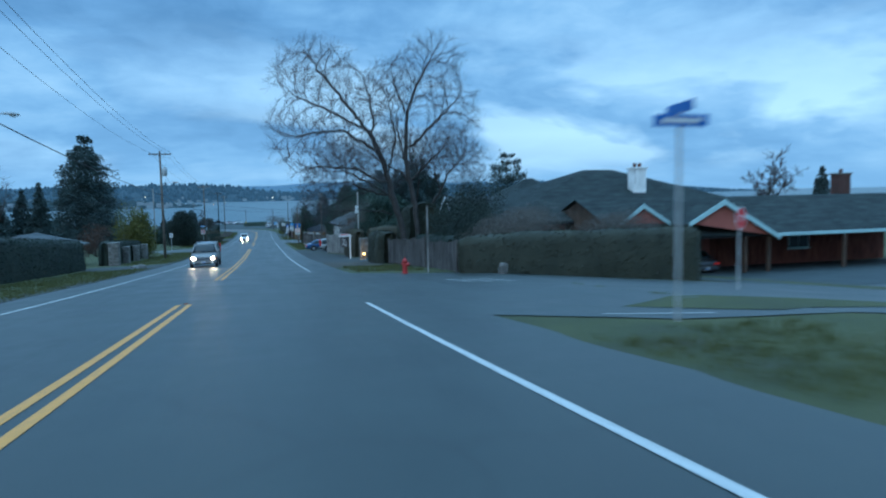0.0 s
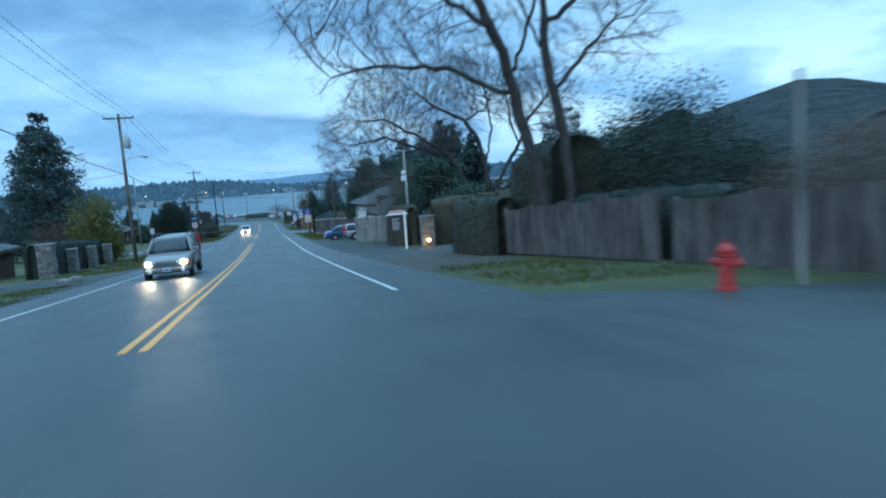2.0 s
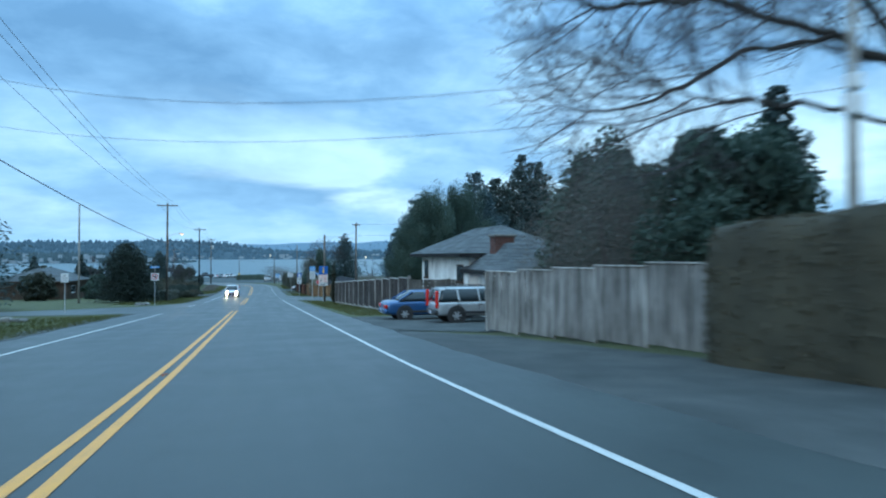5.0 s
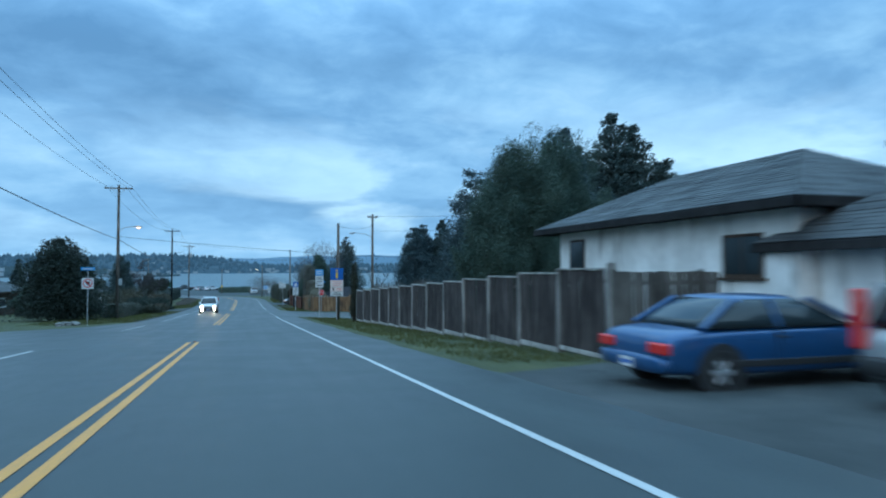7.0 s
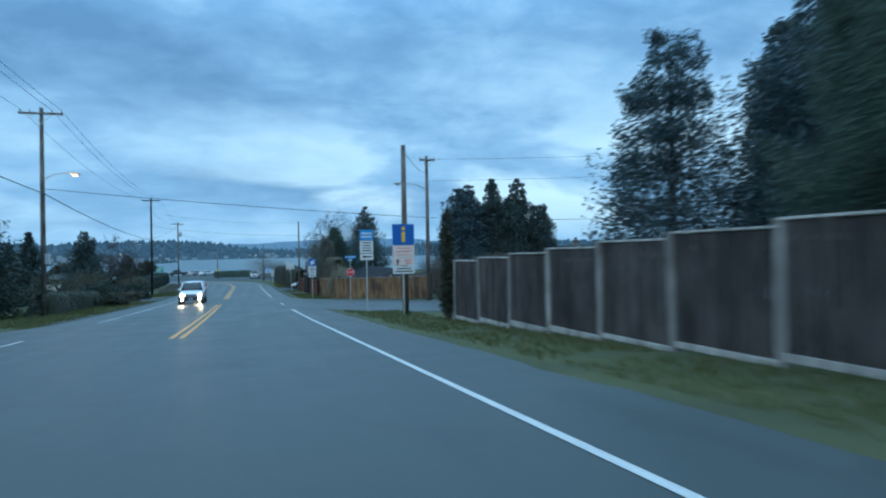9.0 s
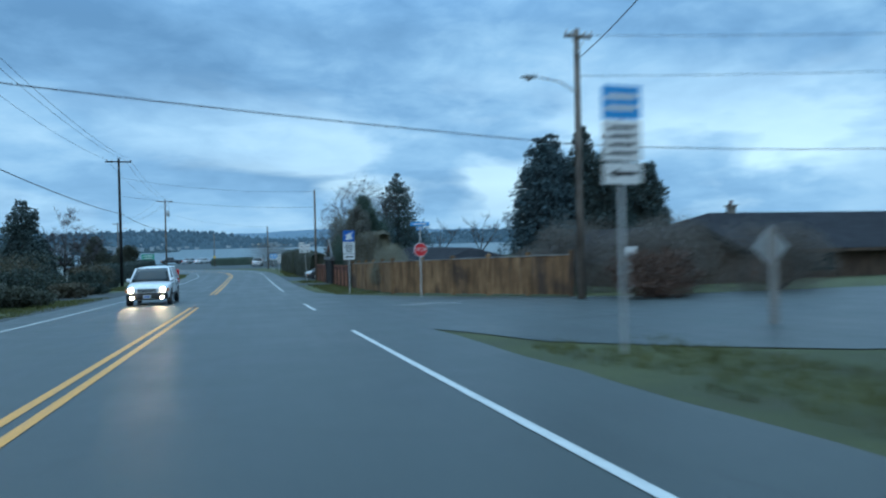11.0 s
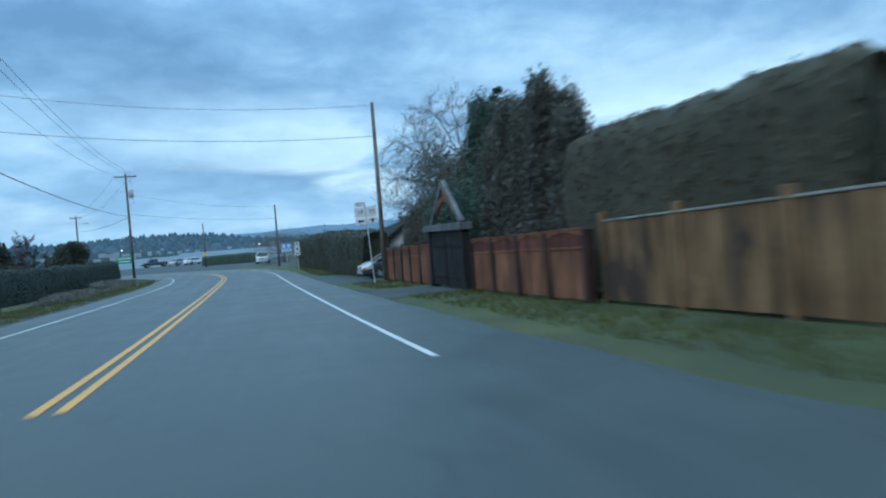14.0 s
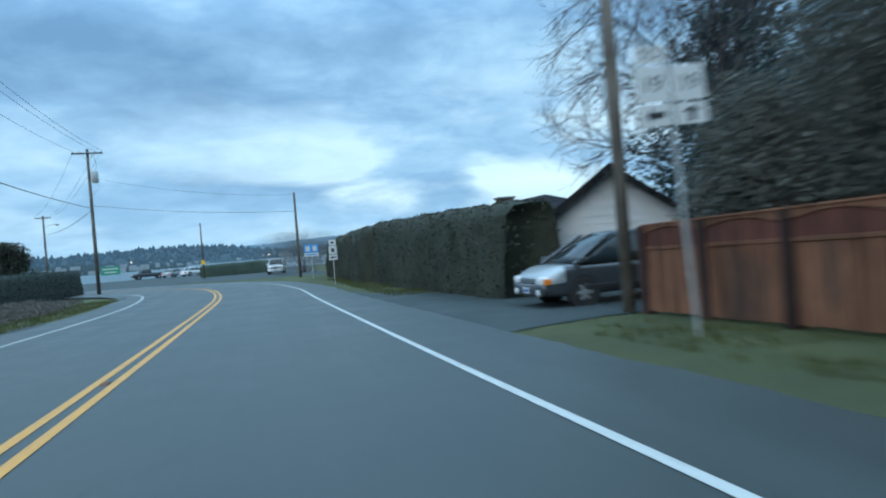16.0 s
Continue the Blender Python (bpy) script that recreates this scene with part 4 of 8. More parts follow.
patch("side_street_1", "worn asphalt side street meeting the road", [(3.4, 11.0), (6.3, 8.8), (16, 6.6), (75, -4), (75, 12), (18, 22.6), (8.6, 24.4), (6.2, 26.5), (3.4, 31.0)], ASPHALT, 0.006, "road")
patch("verge_1", "triangle of grass in the mouth of the side street", [(6.6, 10.9), (8.4, 12.2), (11.5, 11.8), (13.4, 10.6), (12, 9.5), (8.4, 8.9)], GRASS, 0.016, "grass")
patch("driveway_1", "gravelled driveway between a hedge and a stone pillar", [(3.4, 46.2), (7.6, 47.9), (34, 49), (34, 54.4), (12, 54.8), (8.4, 55.2), (7.4, 58.0), (8.0, 65.5), (6.6, 73.0), (3.4, 76.5)], GRAVEL, 0.005, "driveway")
patch("forecourt", "paved forecourt before the red-gabled house", [(18.9, 22.4), (70, 12), (70, 31.0), (33, 37.3), (19.2, 37.3)], SIDE_ASPHALT, 0.010, "driveway")
patch("bare_verge", "bare trodden ground beside the driveway mouth", [(3.5, 37.5), (7.2, 39.5), (7.3, 47.6), (3.5, 46.4)], EARTH, 0.007, "ground", wave=0.4)
patch("parking_pad", "gravel pull-in where two cars are parked", [(3.4, 76.3), (6.6, 74.6), (12.5, 76), (12.5, 88.6), (7.0, 88.2), (3.4, 86.4)], GRAVEL, 0.009, "driveway")
patch("side_street_2", "asphalt side street meeting the road", [(3.4, 134.6), (5.0, 130.2), (8.4, 127.2), (20, 124.6), (70, 118), (70, 132), (13.6, 142.6), (9.6, 147.8), (7.0, 151.6), (4.6, 155), (3.4, 160)], ASPHALT, 0.006, "road")
patch("driveway_2", "paved apron in front of the garage hedge", [(3.4, 186.2), (6.0, 187.4), (14, 188.2), (14, 194.5), (6.6, 196.0), (5.2, 200), (3.4, 208)], SIDE_ASPHALT, 0.007, "driveway")
patch("gate_apron", "worn gravel apron in front of the garden gate", [(3.3, 172.4), (5.3, 174.2), (6.7, 174.5), (6.7, 178.4), (5.5, 178.7), (3.3, 179.6)], GRAVEL, 0.004, "driveway")
patch("side_street_3", "asphalt side street on the far side of the road", [(-7.2, 97.0), (-9.5, 99.8), (-20, 101), (-20.5, 108), (-14, 114), (-9.2, 121.0), (-7.2, 129.5)], ASPHALT, 0.006, "road")
patch("driveway_3", "short gravel driveway across a grass verge", [(-7.2, 52.6), (-14, 54.2), (-14, 60.8), (-7.2, 62.4)], GRAVEL, 0.005, "driveway")
patch("driveway_4", "gravel pull-off beside hedges", [(-7.2, 164.5), (-12.6, 165.6), (-12.6, 172.5), (-7.2, 176.5)], GRAVEL, 0.005, "driveway")
patch("shore_parking", "paved pull-off above the water", [(-6, 244), (6, 236), (8, 300), (-30, 306), (-44, 302), (-34, 240), (-14, 240)], SIDE_ASPHALT, 0.005, "road")

patch("shoulder_1", "gritty shoulder along the oncoming lane", [(-7.2, 4), (-8.7, 4), (-8.9, 30), (-8.6, 60), (-8.9, 97), (-7.2, 97)], GRAVEL, 0.003, "road", wave=0.3)
patch("shoulder_2", "gritty shoulder along the oncoming lane", [(-7.2, 128), (-8.4, 128), (-8.7, 160), (-8.5, 205), (-7.2, 205)], GRAVEL, 0.003, "road", wave=0.25)


def hatch(name, x0, y0, x1, y1, bars, label):
    """Worn white crossing bars at the mouth of a side street."""
    g = Geo()
    d = np.array([x1 - x0, y1 - y0])
    L = np.linalg.norm(d)
    d /= L
    nrm = np.array([-d[1], d[0]])
    for i in range(bars):
        c = np.array([x0, y0]) + nrm * (i * 0.5) + d * (0.35 * i)
        a, b = c, c + d * (L * (0.8 + 0.2 * ((i * 7) % 3) / 2))
        vs = []
        for q in (a - nrm * 0.045, b - nrm * 0.045, b + nrm * 0.045, a + nrm * 0.045):
            vs.append((q[0], q[1], float(gz(*q)) + 0.014))
        g.add(vs, [(0, 1, 2, 3)])
    return tagged(part(name, g, WHITE_LINE), label, "road marking", kind="structure")


hatch("road_marking_hatch_1", 6.4, 23.0, 6.8, 20.4, 3, "worn white bars painted on the side street")
hatch("road_marking_hatch_2", 4.8, 143.5, 6.6, 142.6, 4, "worn white bars painted on the side street")
hatch("road_marking_stop_line", 5.6, 9.9, 7.7, 9.0, 1, "worn white stop line on the side street")


def blades(name, label, regions, count, size):
    """Short grass on the verges."""
    P = []
    area = np.array([(b - a) * (d - c) for a, b, c, d in regions])
    for (a, b, c, d), k in zip(regions, (count * area / area.sum()).astype(int)):
        P.append(np.stack([rng.uniform(a, b, k), rng.uniform(c, d, k)], 1))
    P = np.concatenate(P)
    keep = np.array([noise.noise(Vector((x * 0.6, y * 0.6, 0))) > -0.28 for x, y in P])
    P = P[keep]
    z = gz(P[:, 0], P[:, 1]) - 0.02
    n = len(P)
    a = rng.uniform(0, 2 * np.pi, n)
    wv = np.stack([np.cos(a), np.sin(a), 0 * a], 1) * (0.016 * rng.uniform(0.6, 1.4, n))[:, None]
    base = np.stack([P[:, 0], P[:, 1], z], 1)
    tip = base + np.stack([rng.normal(0, 0.05, n), rng.normal(0, 0.05, n), size * rng.uniform(0.5, 1.3, n) + 0.03], 1)
    v = np.stack([base - wv, base + wv, tip + wv * 0.2, tip - wv * 0.2], 1).reshape(-1, 3)
    return tagged(part(name, quads_mesh(name, v, np.arange(4 * n).reshape(n, 4)), BLADE), label, "grass", kind="stuff")


blades("verge_grass", "short damp grass of the roadside verges",
       [(4.0, 7.6, -4, 8), (4.3, 7.7, 31, 39), (4.3, 7.0, 88.5, 130), (4.6, 6.9, 155, 173.8), (4.6, 6.6, 179.0, 186), (4.6, 6.4, 200, 224),
        (-12.6, -7.8, 18, 52), (-12.5, -7.8, 63, 96), (-15, -7.9, 126, 164), (-11.5, -7.9, 178, 222)], 80000, 0.08)

# ---- utility poles and cables ----
def utility_pole(x, y, h, label, arms=((0.35, 1.15),), lamp=None, transformer=False, lit=False, mat=POLE_WOOD, box=False, lean=0.0, turn=0.0, r=0.15):
    ob = thing("utility_pole", label, "utility pole", at(x, y, -0.02) @ pose(0, 0, 0, 0, lean, turn), group="utility poles along the road")
    part("shaft", Geo().tube([(0, 0, -0.3), (0, 0, h * 0.5), (0, 0, h)], [r, r * 0.86, r * 0.68], 10), mat, ob, smooth=True)
    for down, half in arms:
        arm = part("crossarm", Geo().box(-half, -0.17, h - down - 0.06, half, -0.07, h - down + 0.06, 0.012), mat, ob)
        for k in (-0.92, -0.5, 0.5, 0.92):
            part("insulator", Geo().tube([(k * half, -0.12, h - down + 0.05), (k * half, -0.12, h - down + 0.12), (k * half, -0.12, h - down + 0.2)], [0.02, 0.05, 0.03], 8), GREY_PAINT, arm)
        part("brace", Geo().tube([(-half * 0.55, -0.12, h - down), (0, -0.12, h - down - 0.6)], 0.018, 5).tube([(half * 0.55, -0.12, h - down), (0, -0.12, h - down - 0.6)], 0.018, 5), STEEL, arm)
    if transformer:
        tr = part("transformer", Geo().tube([(0.42, 0, h - 2.75), (0.42, 0, h - 2.7), (0.42, 0, h - 1.85), (0.42, 0, h - 1.78)], [0.2, 0.26, 0.26, 0.16], 14), GREY_PAINT, ob, "grey steel can", smooth=True)
        part("bracket", Geo().box(0.08, -0.05, h - 2.5, 0.24, 0.05, h - 2.4, 0.01), STEEL, tr)
        part("lead", Geo().tube([(0.42, 0, h - 1.8), (0.62, 0, h - 1.4), (0.45, -0.1, h - 0.5)], 0.012, 4), WIRE, tr)
        part("lead", Geo().tube([(0.45, 0, h - 2.7), (0.75, 0, h - 3.2), (0.1, 0, h - 3.7)], 0.014, 4), WIRE, tr)
    if box:
        part("meter_box", Geo().box(0.1, -0.16, 3.0, 0.34, 0.16, 3.6, 0.02), GREY_PAINT, ob)
    if lamp:
        lx, ly, lh = lamp
        arm = part("lamp_arm", Geo().tube([(0, 0, lh - 0.35), (lx * 0.35, ly * 0.35, lh + 0.02), (lx * 0.8, ly * 0.8, lh + 0.1)], 0.03, 6), STEEL, ob)
        d = math.degrees(math.atan2(ly, lx))
        m = pose(lx, ly, lh + 0.08, 0, 4, d)
        g = Geo()
        rings = []
        for s, wd, t, b in ((-0.34, 0.05, 0.05, 0.03), (-0.25, 0.10, 0.09, 0.05), (0.0, 0.16, 0.11, 0.06), (0.25, 0.14, 0.08, 0.05), (0.36, 0.06, 0.03, 0.02)):
            rings.append([m @ Vector((s, wd * math.cos(a), (t if math.sin(a) > 0 else b) * math.sin(a))) for a in (2 * math.pi * k / 10 for k in range(10))])
        hd = part("lamp_head", g.loft(rings), GREY_PAINT, ob, smooth=True)
        lens = Geo()
        lens.loft([[m @ Vector((0.06 + r_ * 1.3 * math.cos(a), r_ * math.sin(a), z)) for a in (2 * math.pi * k / 12 for k in range(12))] for r_, z in ((0.12, -0.05), (0.10, -0.10), (0.04, -0.13))])
        part("lens", lens, STREET_GLOW if lit else GLASS_LAMP, hd, "glowing warm lamp glass" if lit else "", smooth=True)
        if lit:
            l = new("street_lamp_light", bpy.data.lights.new("street_lamp_light", "POINT"))
            l.data.energy, l.data.color, l.data.shadow_soft_size = 45.0, (1.0, 0.66, 0.34), 0.15
            l.matrix_basis = at(x, y) @ pose(lx, ly, lh - 0.2)
    return ob


def top(x, y, h, dx=0.0, lean=0.0):
    return Vector((x + dx + h * math.sin(radians(lean)), y, float(gz(x, y)) + h))


POLES = {"A": (-10.75, 79.2, 11.95), "B": (-11.3, 141.0, 12.05), "C": (-11.7, 190.6, 12.5), "D": (-12.55, 235.8, 11.9)}
utility_pole(*POLES["A"], "tall brown wooden utility pole with transformer and unlit lamp", lamp=(1.5, 0.1, 8.4), transformer=True)
utility_pole(*POLES["B"], "tall brown wooden utility pole with a lit street lamp", lamp=(1.65, 0.0, 8.2), lit=True, box=True)
utility_pole(*POLES["C"], "tall dark wooden utility pole with one crossarm", mat=BLACK_WOOD)
utility_pole(*POLES["D"], "tall brown wooden utility pole with transformer near the bend", transformer=True)
utility_pole(-20.3, 138.0, 11.3, "thin grey wooden pole behind the bushes", arms=(), mat=GREY_PLANK, r=0.12)
utility_pole(-25.5, 270.0, 9.5, "wooden pole with crossarm and small lamp near the shore", lamp=(1.5, -0.2, 8.2), arms=((0.3, 0.9),))
utility_pole(-6.2, 259.4, 6.6, "short wooden pole with a yellow marker above the water", arms=(), r=0.11)
utility_pole(3.4, 233.5, 7.2, "plain wooden pole at the bend of the road", arms=(), r=0.13)
utility_pole(6.75, 187.7, 9.15, "plain brown wooden pole beside the red fence", arms=(), r=0.13)
utility_pole(12.0, 142.1, 10.05, "wooden utility pole with crossarm and unlit lamp at the side street", arms=((0.3, 0.55),), lamp=(-2.1, -0.4, 8.0))
utility_pole(6.2, 124.75, 7.1, "bare wooden service pole beside the grass verge", arms=(), r=0.14)
utility_pole(8.75, 62.6, 6.1, "pale grey service pole behind a clipped hedge", arms=(), r=0.11, mat=PALE_WOOD)
utility_pole(-13.2, 36.5, 11.8, "tall wooden utility pole with crossarms and a lamp arm", arms=((0.3, 1.2), (1.5, 1.0)), lamp=(1.6, 0.2, 8.3))
utility_pole(-10.2, 20.5, 11.8, "tall wooden utility pole beside the verge", arms=((0.3, 1.2),))
tagged(part("pole_marker", Geo().box(-0.22, -0.14, 1.7, 0.22, -0.12, 2.2, 0.005), SIGN_YELLOW, m=at(-6.2, 259.3)), "small yellow marker board on a wooden pole", "sign")


def cable(label, a, b, sag=0.6, r=0.012):
    a, b = Vector(a), Vector(b)
    pts = []
    for i in range(17):
        t = i / 16
        q = a.lerp(b, t)
        q.z -= sag * 4 * t * (1 - t)
        pts.append(q)
    return tagged(part("overhead_cable", Geo().tube(pts, r, 4, False), WIRE), label, "cable", group="overhead cables")


row = [(-10.2, 20.5, 11.8), POLES["A"], POLES["B"], POLES["C"], POLES["D"], (-25.5, 270.0, 9.5)]
row = [(-9.6, -38, 11.8)] + row
for (x0, y0, h0), (x1, y1, h1) in zip(row, row[1:]):
    for dx in (-1.05, 0.55, 1.05):
        cable("thin dark power line between the wooden poles", top(x0, y0, h0 - 0.15, dx), top(x1, y1, h1 - 0.15, dx), 0.9, 0.011)
    cable("thick black communications cable between the wooden poles", top(x0, y0, 7.05, 0.12), top(x1, y1, 7.05, 0.12), 0.45, 0.026)
cable("black service cable crossing high over the road", top(-11.3, 141.0, 7.35), top(12.0, 142.1, 5.75), 0.12, 0.022)
cable("black service cable along the side street", top(12.0, 142.1, 5.75), top(60, 133, 8.6), 1.4, 0.02)
cable("thin service cable along the side street", top(12.0, 142.1, 8.3), top(60, 133, 10.6), 0.6, 0.012)
cable("thin service cable along the side street", top(12.0, 142.1, 9.8), top(60, 133, 12.0), 0.6, 0.012)
cable("stay wire between service poles", top(12.0, 142.1, 8.9), top(6.2, 124.75, 6.9), 0.3, 0.014)
cable("power line crossing the road", top(-11.7, 190.6, 10.6), top(6.75, 187.7, 9.0), 0.5, 0.012)
cable("service cable crossing the road", top(-11.7, 190.6, 8.8), top(6.75, 187.7, 7.4), 0.4, 0.016)
cable("power line crossing the bend of the road", top(-12.55, 235.8, 9.6), top(3.4, 233.5, 7.0), 0.5, 0.012)
cable("service cable crossing the bend of the road", top(-12.55, 235.8, 7.3), top(3.4, 233.5, 5.6), 0.3, 0.018)
cable("service drop from a lamp pole to the trees", top(-10.75, 79.2, 7.2), top(-26, 60, 5.0), 0.5, 0.014)
cable("thick cable rising to the pole behind the camera", top(-13.2, 36.5, 10.6), top(4, -30, 13.0), 0.6, 0.03)

cable("thin service cable crossing the road to a pale pole", top(-10.75, 79.2, 9.0), top(8.75, 62.6, 5.4), 1.2, 0.008)
cable("thin service cable crossing the road to a pale pole", top(-10.75, 79.2, 7.3), top(8.75, 62.6, 4.6), 0.9, 0.006)
bx = thing("junction_box", "pair of pale service boxes on a pale pole", "box", at(8.6, 62.48, 4.1))
part("case", Geo().box(-0.16, -0.10, 0.0, 0.16, 0.04, 0.34, 0.02), WHITE_TRIM, bx)
part("case", Geo().box(-0.12, -0.10, 0.42, 0.14, 0.04, 0.66, 0.02), WHITE_TRIM, bx)
part("conduit", Geo().tube([(0, 0.0, 0.3), (0, 0.0, 0.45)], 0.03, 6), STEEL, bx)

# ---- hedges, bushes, trees: near side ----
hedge("hedge", "long dark clipped hedge with a flat top beside the side street", (8.1, 27.0), (18.3, 24.6), 1.5, 1.55, 2.4, HEDGE_LEAF)
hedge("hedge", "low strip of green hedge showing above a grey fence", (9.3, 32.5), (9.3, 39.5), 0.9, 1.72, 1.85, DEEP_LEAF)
hedge("hedge", "dark clipped hedge at the mouth of the driveway", (7.9, 42.4), (7.9, 47.5), 1.5, 2.1, 2.25, HEDGE_LEAF)
hedge("hedge", "tall dark block of clipped cedar", (10.0, 40.8), (10.0, 44.6), 2.6, 3.9, 3.8, HEDGE_LEAF, ends=0.8, lump=0.2)
hedge("hedge", "long olive green clipped hedge along the driveway", (8.75, 56.6), (20.0, 58.9), 1.3, 2.62, 3.05, CLIP_LEAF)
shrub("bush", "dark evergreen shrub behind the driveway fence", 12.2, 61.4, 2.2, 2.0, 3.5, GREEN_LEAF, n=12000, clumps=26)
shrub("bush", "dark evergreen shrub behind the driveway fence", 15.6, 61.8, 2.2, 1.6, 3.6, HEDGE_LEAF, n=9000, clumps=24)
hedge("hedge", "square-cut hedge beside a pale pole", (8.4, 60.2), (8.3, 65.2), 1.5, 2.55, 2.6, CLIP_LEAF)
hedge("hedge", "tall clipped hedge standing over a cedar fence", (8.35, 160.9), (8.4, 169.6), 1.5, 3.65, 3.9, CLIP_LEAF, lump=0.16, ends=0.5)
for i, (xx, yy, hh) in enumerate(((8.5, 169.9, 4.6), (8.8, 170.7, 5.3), (8.4, 171.5, 6.0), (8.9, 172.1, 5.7), (8.5, 172.8, 5.5), (8.8, 173.5, 5.8), (8.5, 174.3, 6.0), (8.9, 175.0, 5.8), (8.6, 175.7, 5.2))):
    conifer("thuja", "dark columnar thuja in a screen behind the fence", xx, yy, hh, 0.86, THUJA_LEAF, levels=34, arms=16, sprays=22, droop=-0.5, lift=0.9, full=0.26, leaf=0.11, seed=40 + i, start=0.03)
shrub("bush", "green and golden shrub beside the gate", 8.6, 180.5, 1.6, 2.2, 4.2, GREEN_LEAF, n=14000, leaf=0.07, clumps=26)
shrub("bush", "dark evergreen shrub behind the red fence", 9.4, 184.0, 1.9, 2.6, 6.0, THUJA_LEAF, n=36000, clumps=40, leaf=0.075)
shrub("bush", "dark evergreen shrub behind the red fence", 8.2, 186.2, 1.15, 1.5, 3.9, THUJA_LEAF, n=20000, clumps=30, leaf=0.07)
shrub("bush", "dark evergreen shrub beside the garage", 13.4, 192.6, 1.5, 1.6, 5.2, FIR_LEAF, n=16000, clumps=28, leaf=0.08)
shrub("bush", "dark evergreen shrub beside the garage", 12.9, 188.4, 2.2, 2.3, 6.4, FIR_LEAF, n=30000, clumps=40, leaf=0.08)
shrub("bush", "dark evergreen shrub behind the gate", 8.8, 177.8, 1.0, 1.3, 3.2, GREEN_LEAF, n=12000, leaf=0.07)
conifer("spruce", "tall dark green pine with upturned boughs", 17.3, 196.6, 12.2, 5.4, FIR_LEAF, levels=20, arms=10, sprays=74, droop=-0.25, lift=0.12, full=0.80, leaf=0.22, seed=3, start=0.10)
hedge("hedge", "tall dark hedge along the bend of the road", (7.55, 193.9), (7.2, 213.5), 2.1, 2.75, 3.4, HEDGE_LEAF, lump=0.24, ends=0.92)
hedge("hedge", "dark hedge along the bend of the road", (7.0, 213.9), (6.4, 232.0), 2.2, 3.3, 2.9, HEDGE_LEAF, lump=0.24, ends=0.08)
hedge("hedge", "low green hedge beyond the bend above the water", (-7.3, 268.6), (1.6, 267.6), 1.4, 1.55, 1.65, GREEN_LEAF)
shrub("bush", "bare russet thicket beyond the bend", 4.8, 249, 5.5, 3.0, 4.4, BROWN_LEAF, n=70000, leaf=0.02, twig=True, clumps=44)
shrub("bush", "pale brown-tipped shrub hanging over the cedar fence", 8.15, 157.9, 1.15, 2.5, 2.75, PALE_LEAF, n=40000, leaf=0.02, twig=True, clumps=34)
shrub("bush", "pale dry shrub behind the cedar fence", 13.6, 151.6, 2.0, 1.6, 2.3, BROWN_LEAF, n=26000, leaf=0.016, twig=True, clumps=30)
shrub("bush", "russet shrub beside the side street", 14.6, 141.0, 1.9, 1.5, 1.7, RED_LEAF, n=4200, leaf=0.05, twig=True)
shrub("bush", "tangled brown bare shrub in front of the brown house", 14.6, 147.5, 2.6, 2.0, 3.1, BROWN_LEAF, n=44000, leaf=0.021, twig=True, clumps=36)
shrub("bush", "tangled brown bare shrub in front of the brown house", 18.6, 146.0, 3.0, 2.2, 3.2, BROWN_LEAF, n=44000, leaf=0.021, twig=True, clumps=36)
conifer("cypress", "slim dark cypress at the end of a fence", 6.7, 120.4, 3.95, 0.36, HEDGE_LEAF, levels=26, arms=9, sprays=9, droop=-0.6, lift=1.0, full=0.3, leaf=0.13, seed=9, start=0.02)
for i, (tx, ty, th, tr, tn) in enumerate(((13.4, 107.4, 9.0, 3.6, 150000), (16.4, 109.6, 10.4, 3.8, 140000), (11.4, 106.6, 6.4, 2.4, 70000))):
    leaf_tree("evergreen_tree", "feathery green evergreen tree behind the grey fence" if i != 2 else "low green evergreen beside a taller one", tx, ty, th, tr, tr * 1.05, GREEN_LEAF, n=tn, clumps=64, leaf=0.052, seed=1 + i, base=0.05, plume=1.0)
conifer("cedar", "airy blue-grey cedar with level boughs beside greener trees", 14.8, 118.6, 10.4, 3.9, BLUE_LEAF, levels=19, arms=10, sprays=110, droop=0.04, lift=0.14, full=0.44, leaf=0.15, seed=81, start=0.05)
conifer("cedar", "blue-grey cedar with spreading boughs", 20.2, 116.5, 13.0, 5.0, BLUE_LEAF, levels=22, arms=11, sprays=80, droop=0.1, lift=0.1, full=0.5, leaf=0.24, seed=5)
for i, (fx, fy, fh, fr) in enumerate(((27.6, 122.4, 16.2, 4.4), (29.6, 123.0, 15.6, 4.4), (32.2, 122.2, 12.6, 4.2), (25.0, 123.4, 13.6, 4.4))):
    conifer("fir", "tall dark fir in a close group of leaders", fx, fy, fh, fr, FIR_LEAF, levels=30, arms=12, sprays=64, droop=0.05, lift=0.3, full=0.52, leaf=0.24, seed=6 + i)
for i, (fx, fy, fh, fr, ff, dr) in enumerate(((23.2, 169.6, 11.6, 3.7, 0.42, 0.30), (25.0, 171.0, 12.2, 3.5, 0.42, 0.30), (27.0, 171.6, 10.0, 3.2, 0.32, 0.34), (28.1, 171.5, 13.2, 3.5, 0.56, 0.36),
                                              (31.6, 172.0, 13.3, 3.7, 0.52, 0.36), (30.0, 170.6, 10.2, 3.2, 0.34, 0.34), (34.0, 171.0, 10.0, 3.0, 0.32, 0.30))):
    conifer("fir", "dark blue-green fir in a dense clump", fx, fy, fh, fr, BLUE_LEAF if i < 2 else FIR_LEAF, levels=30, arms=13, sprays=52, droop=dr, lift=0.20, full=ff, leaf=0.24, seed=20 + i)

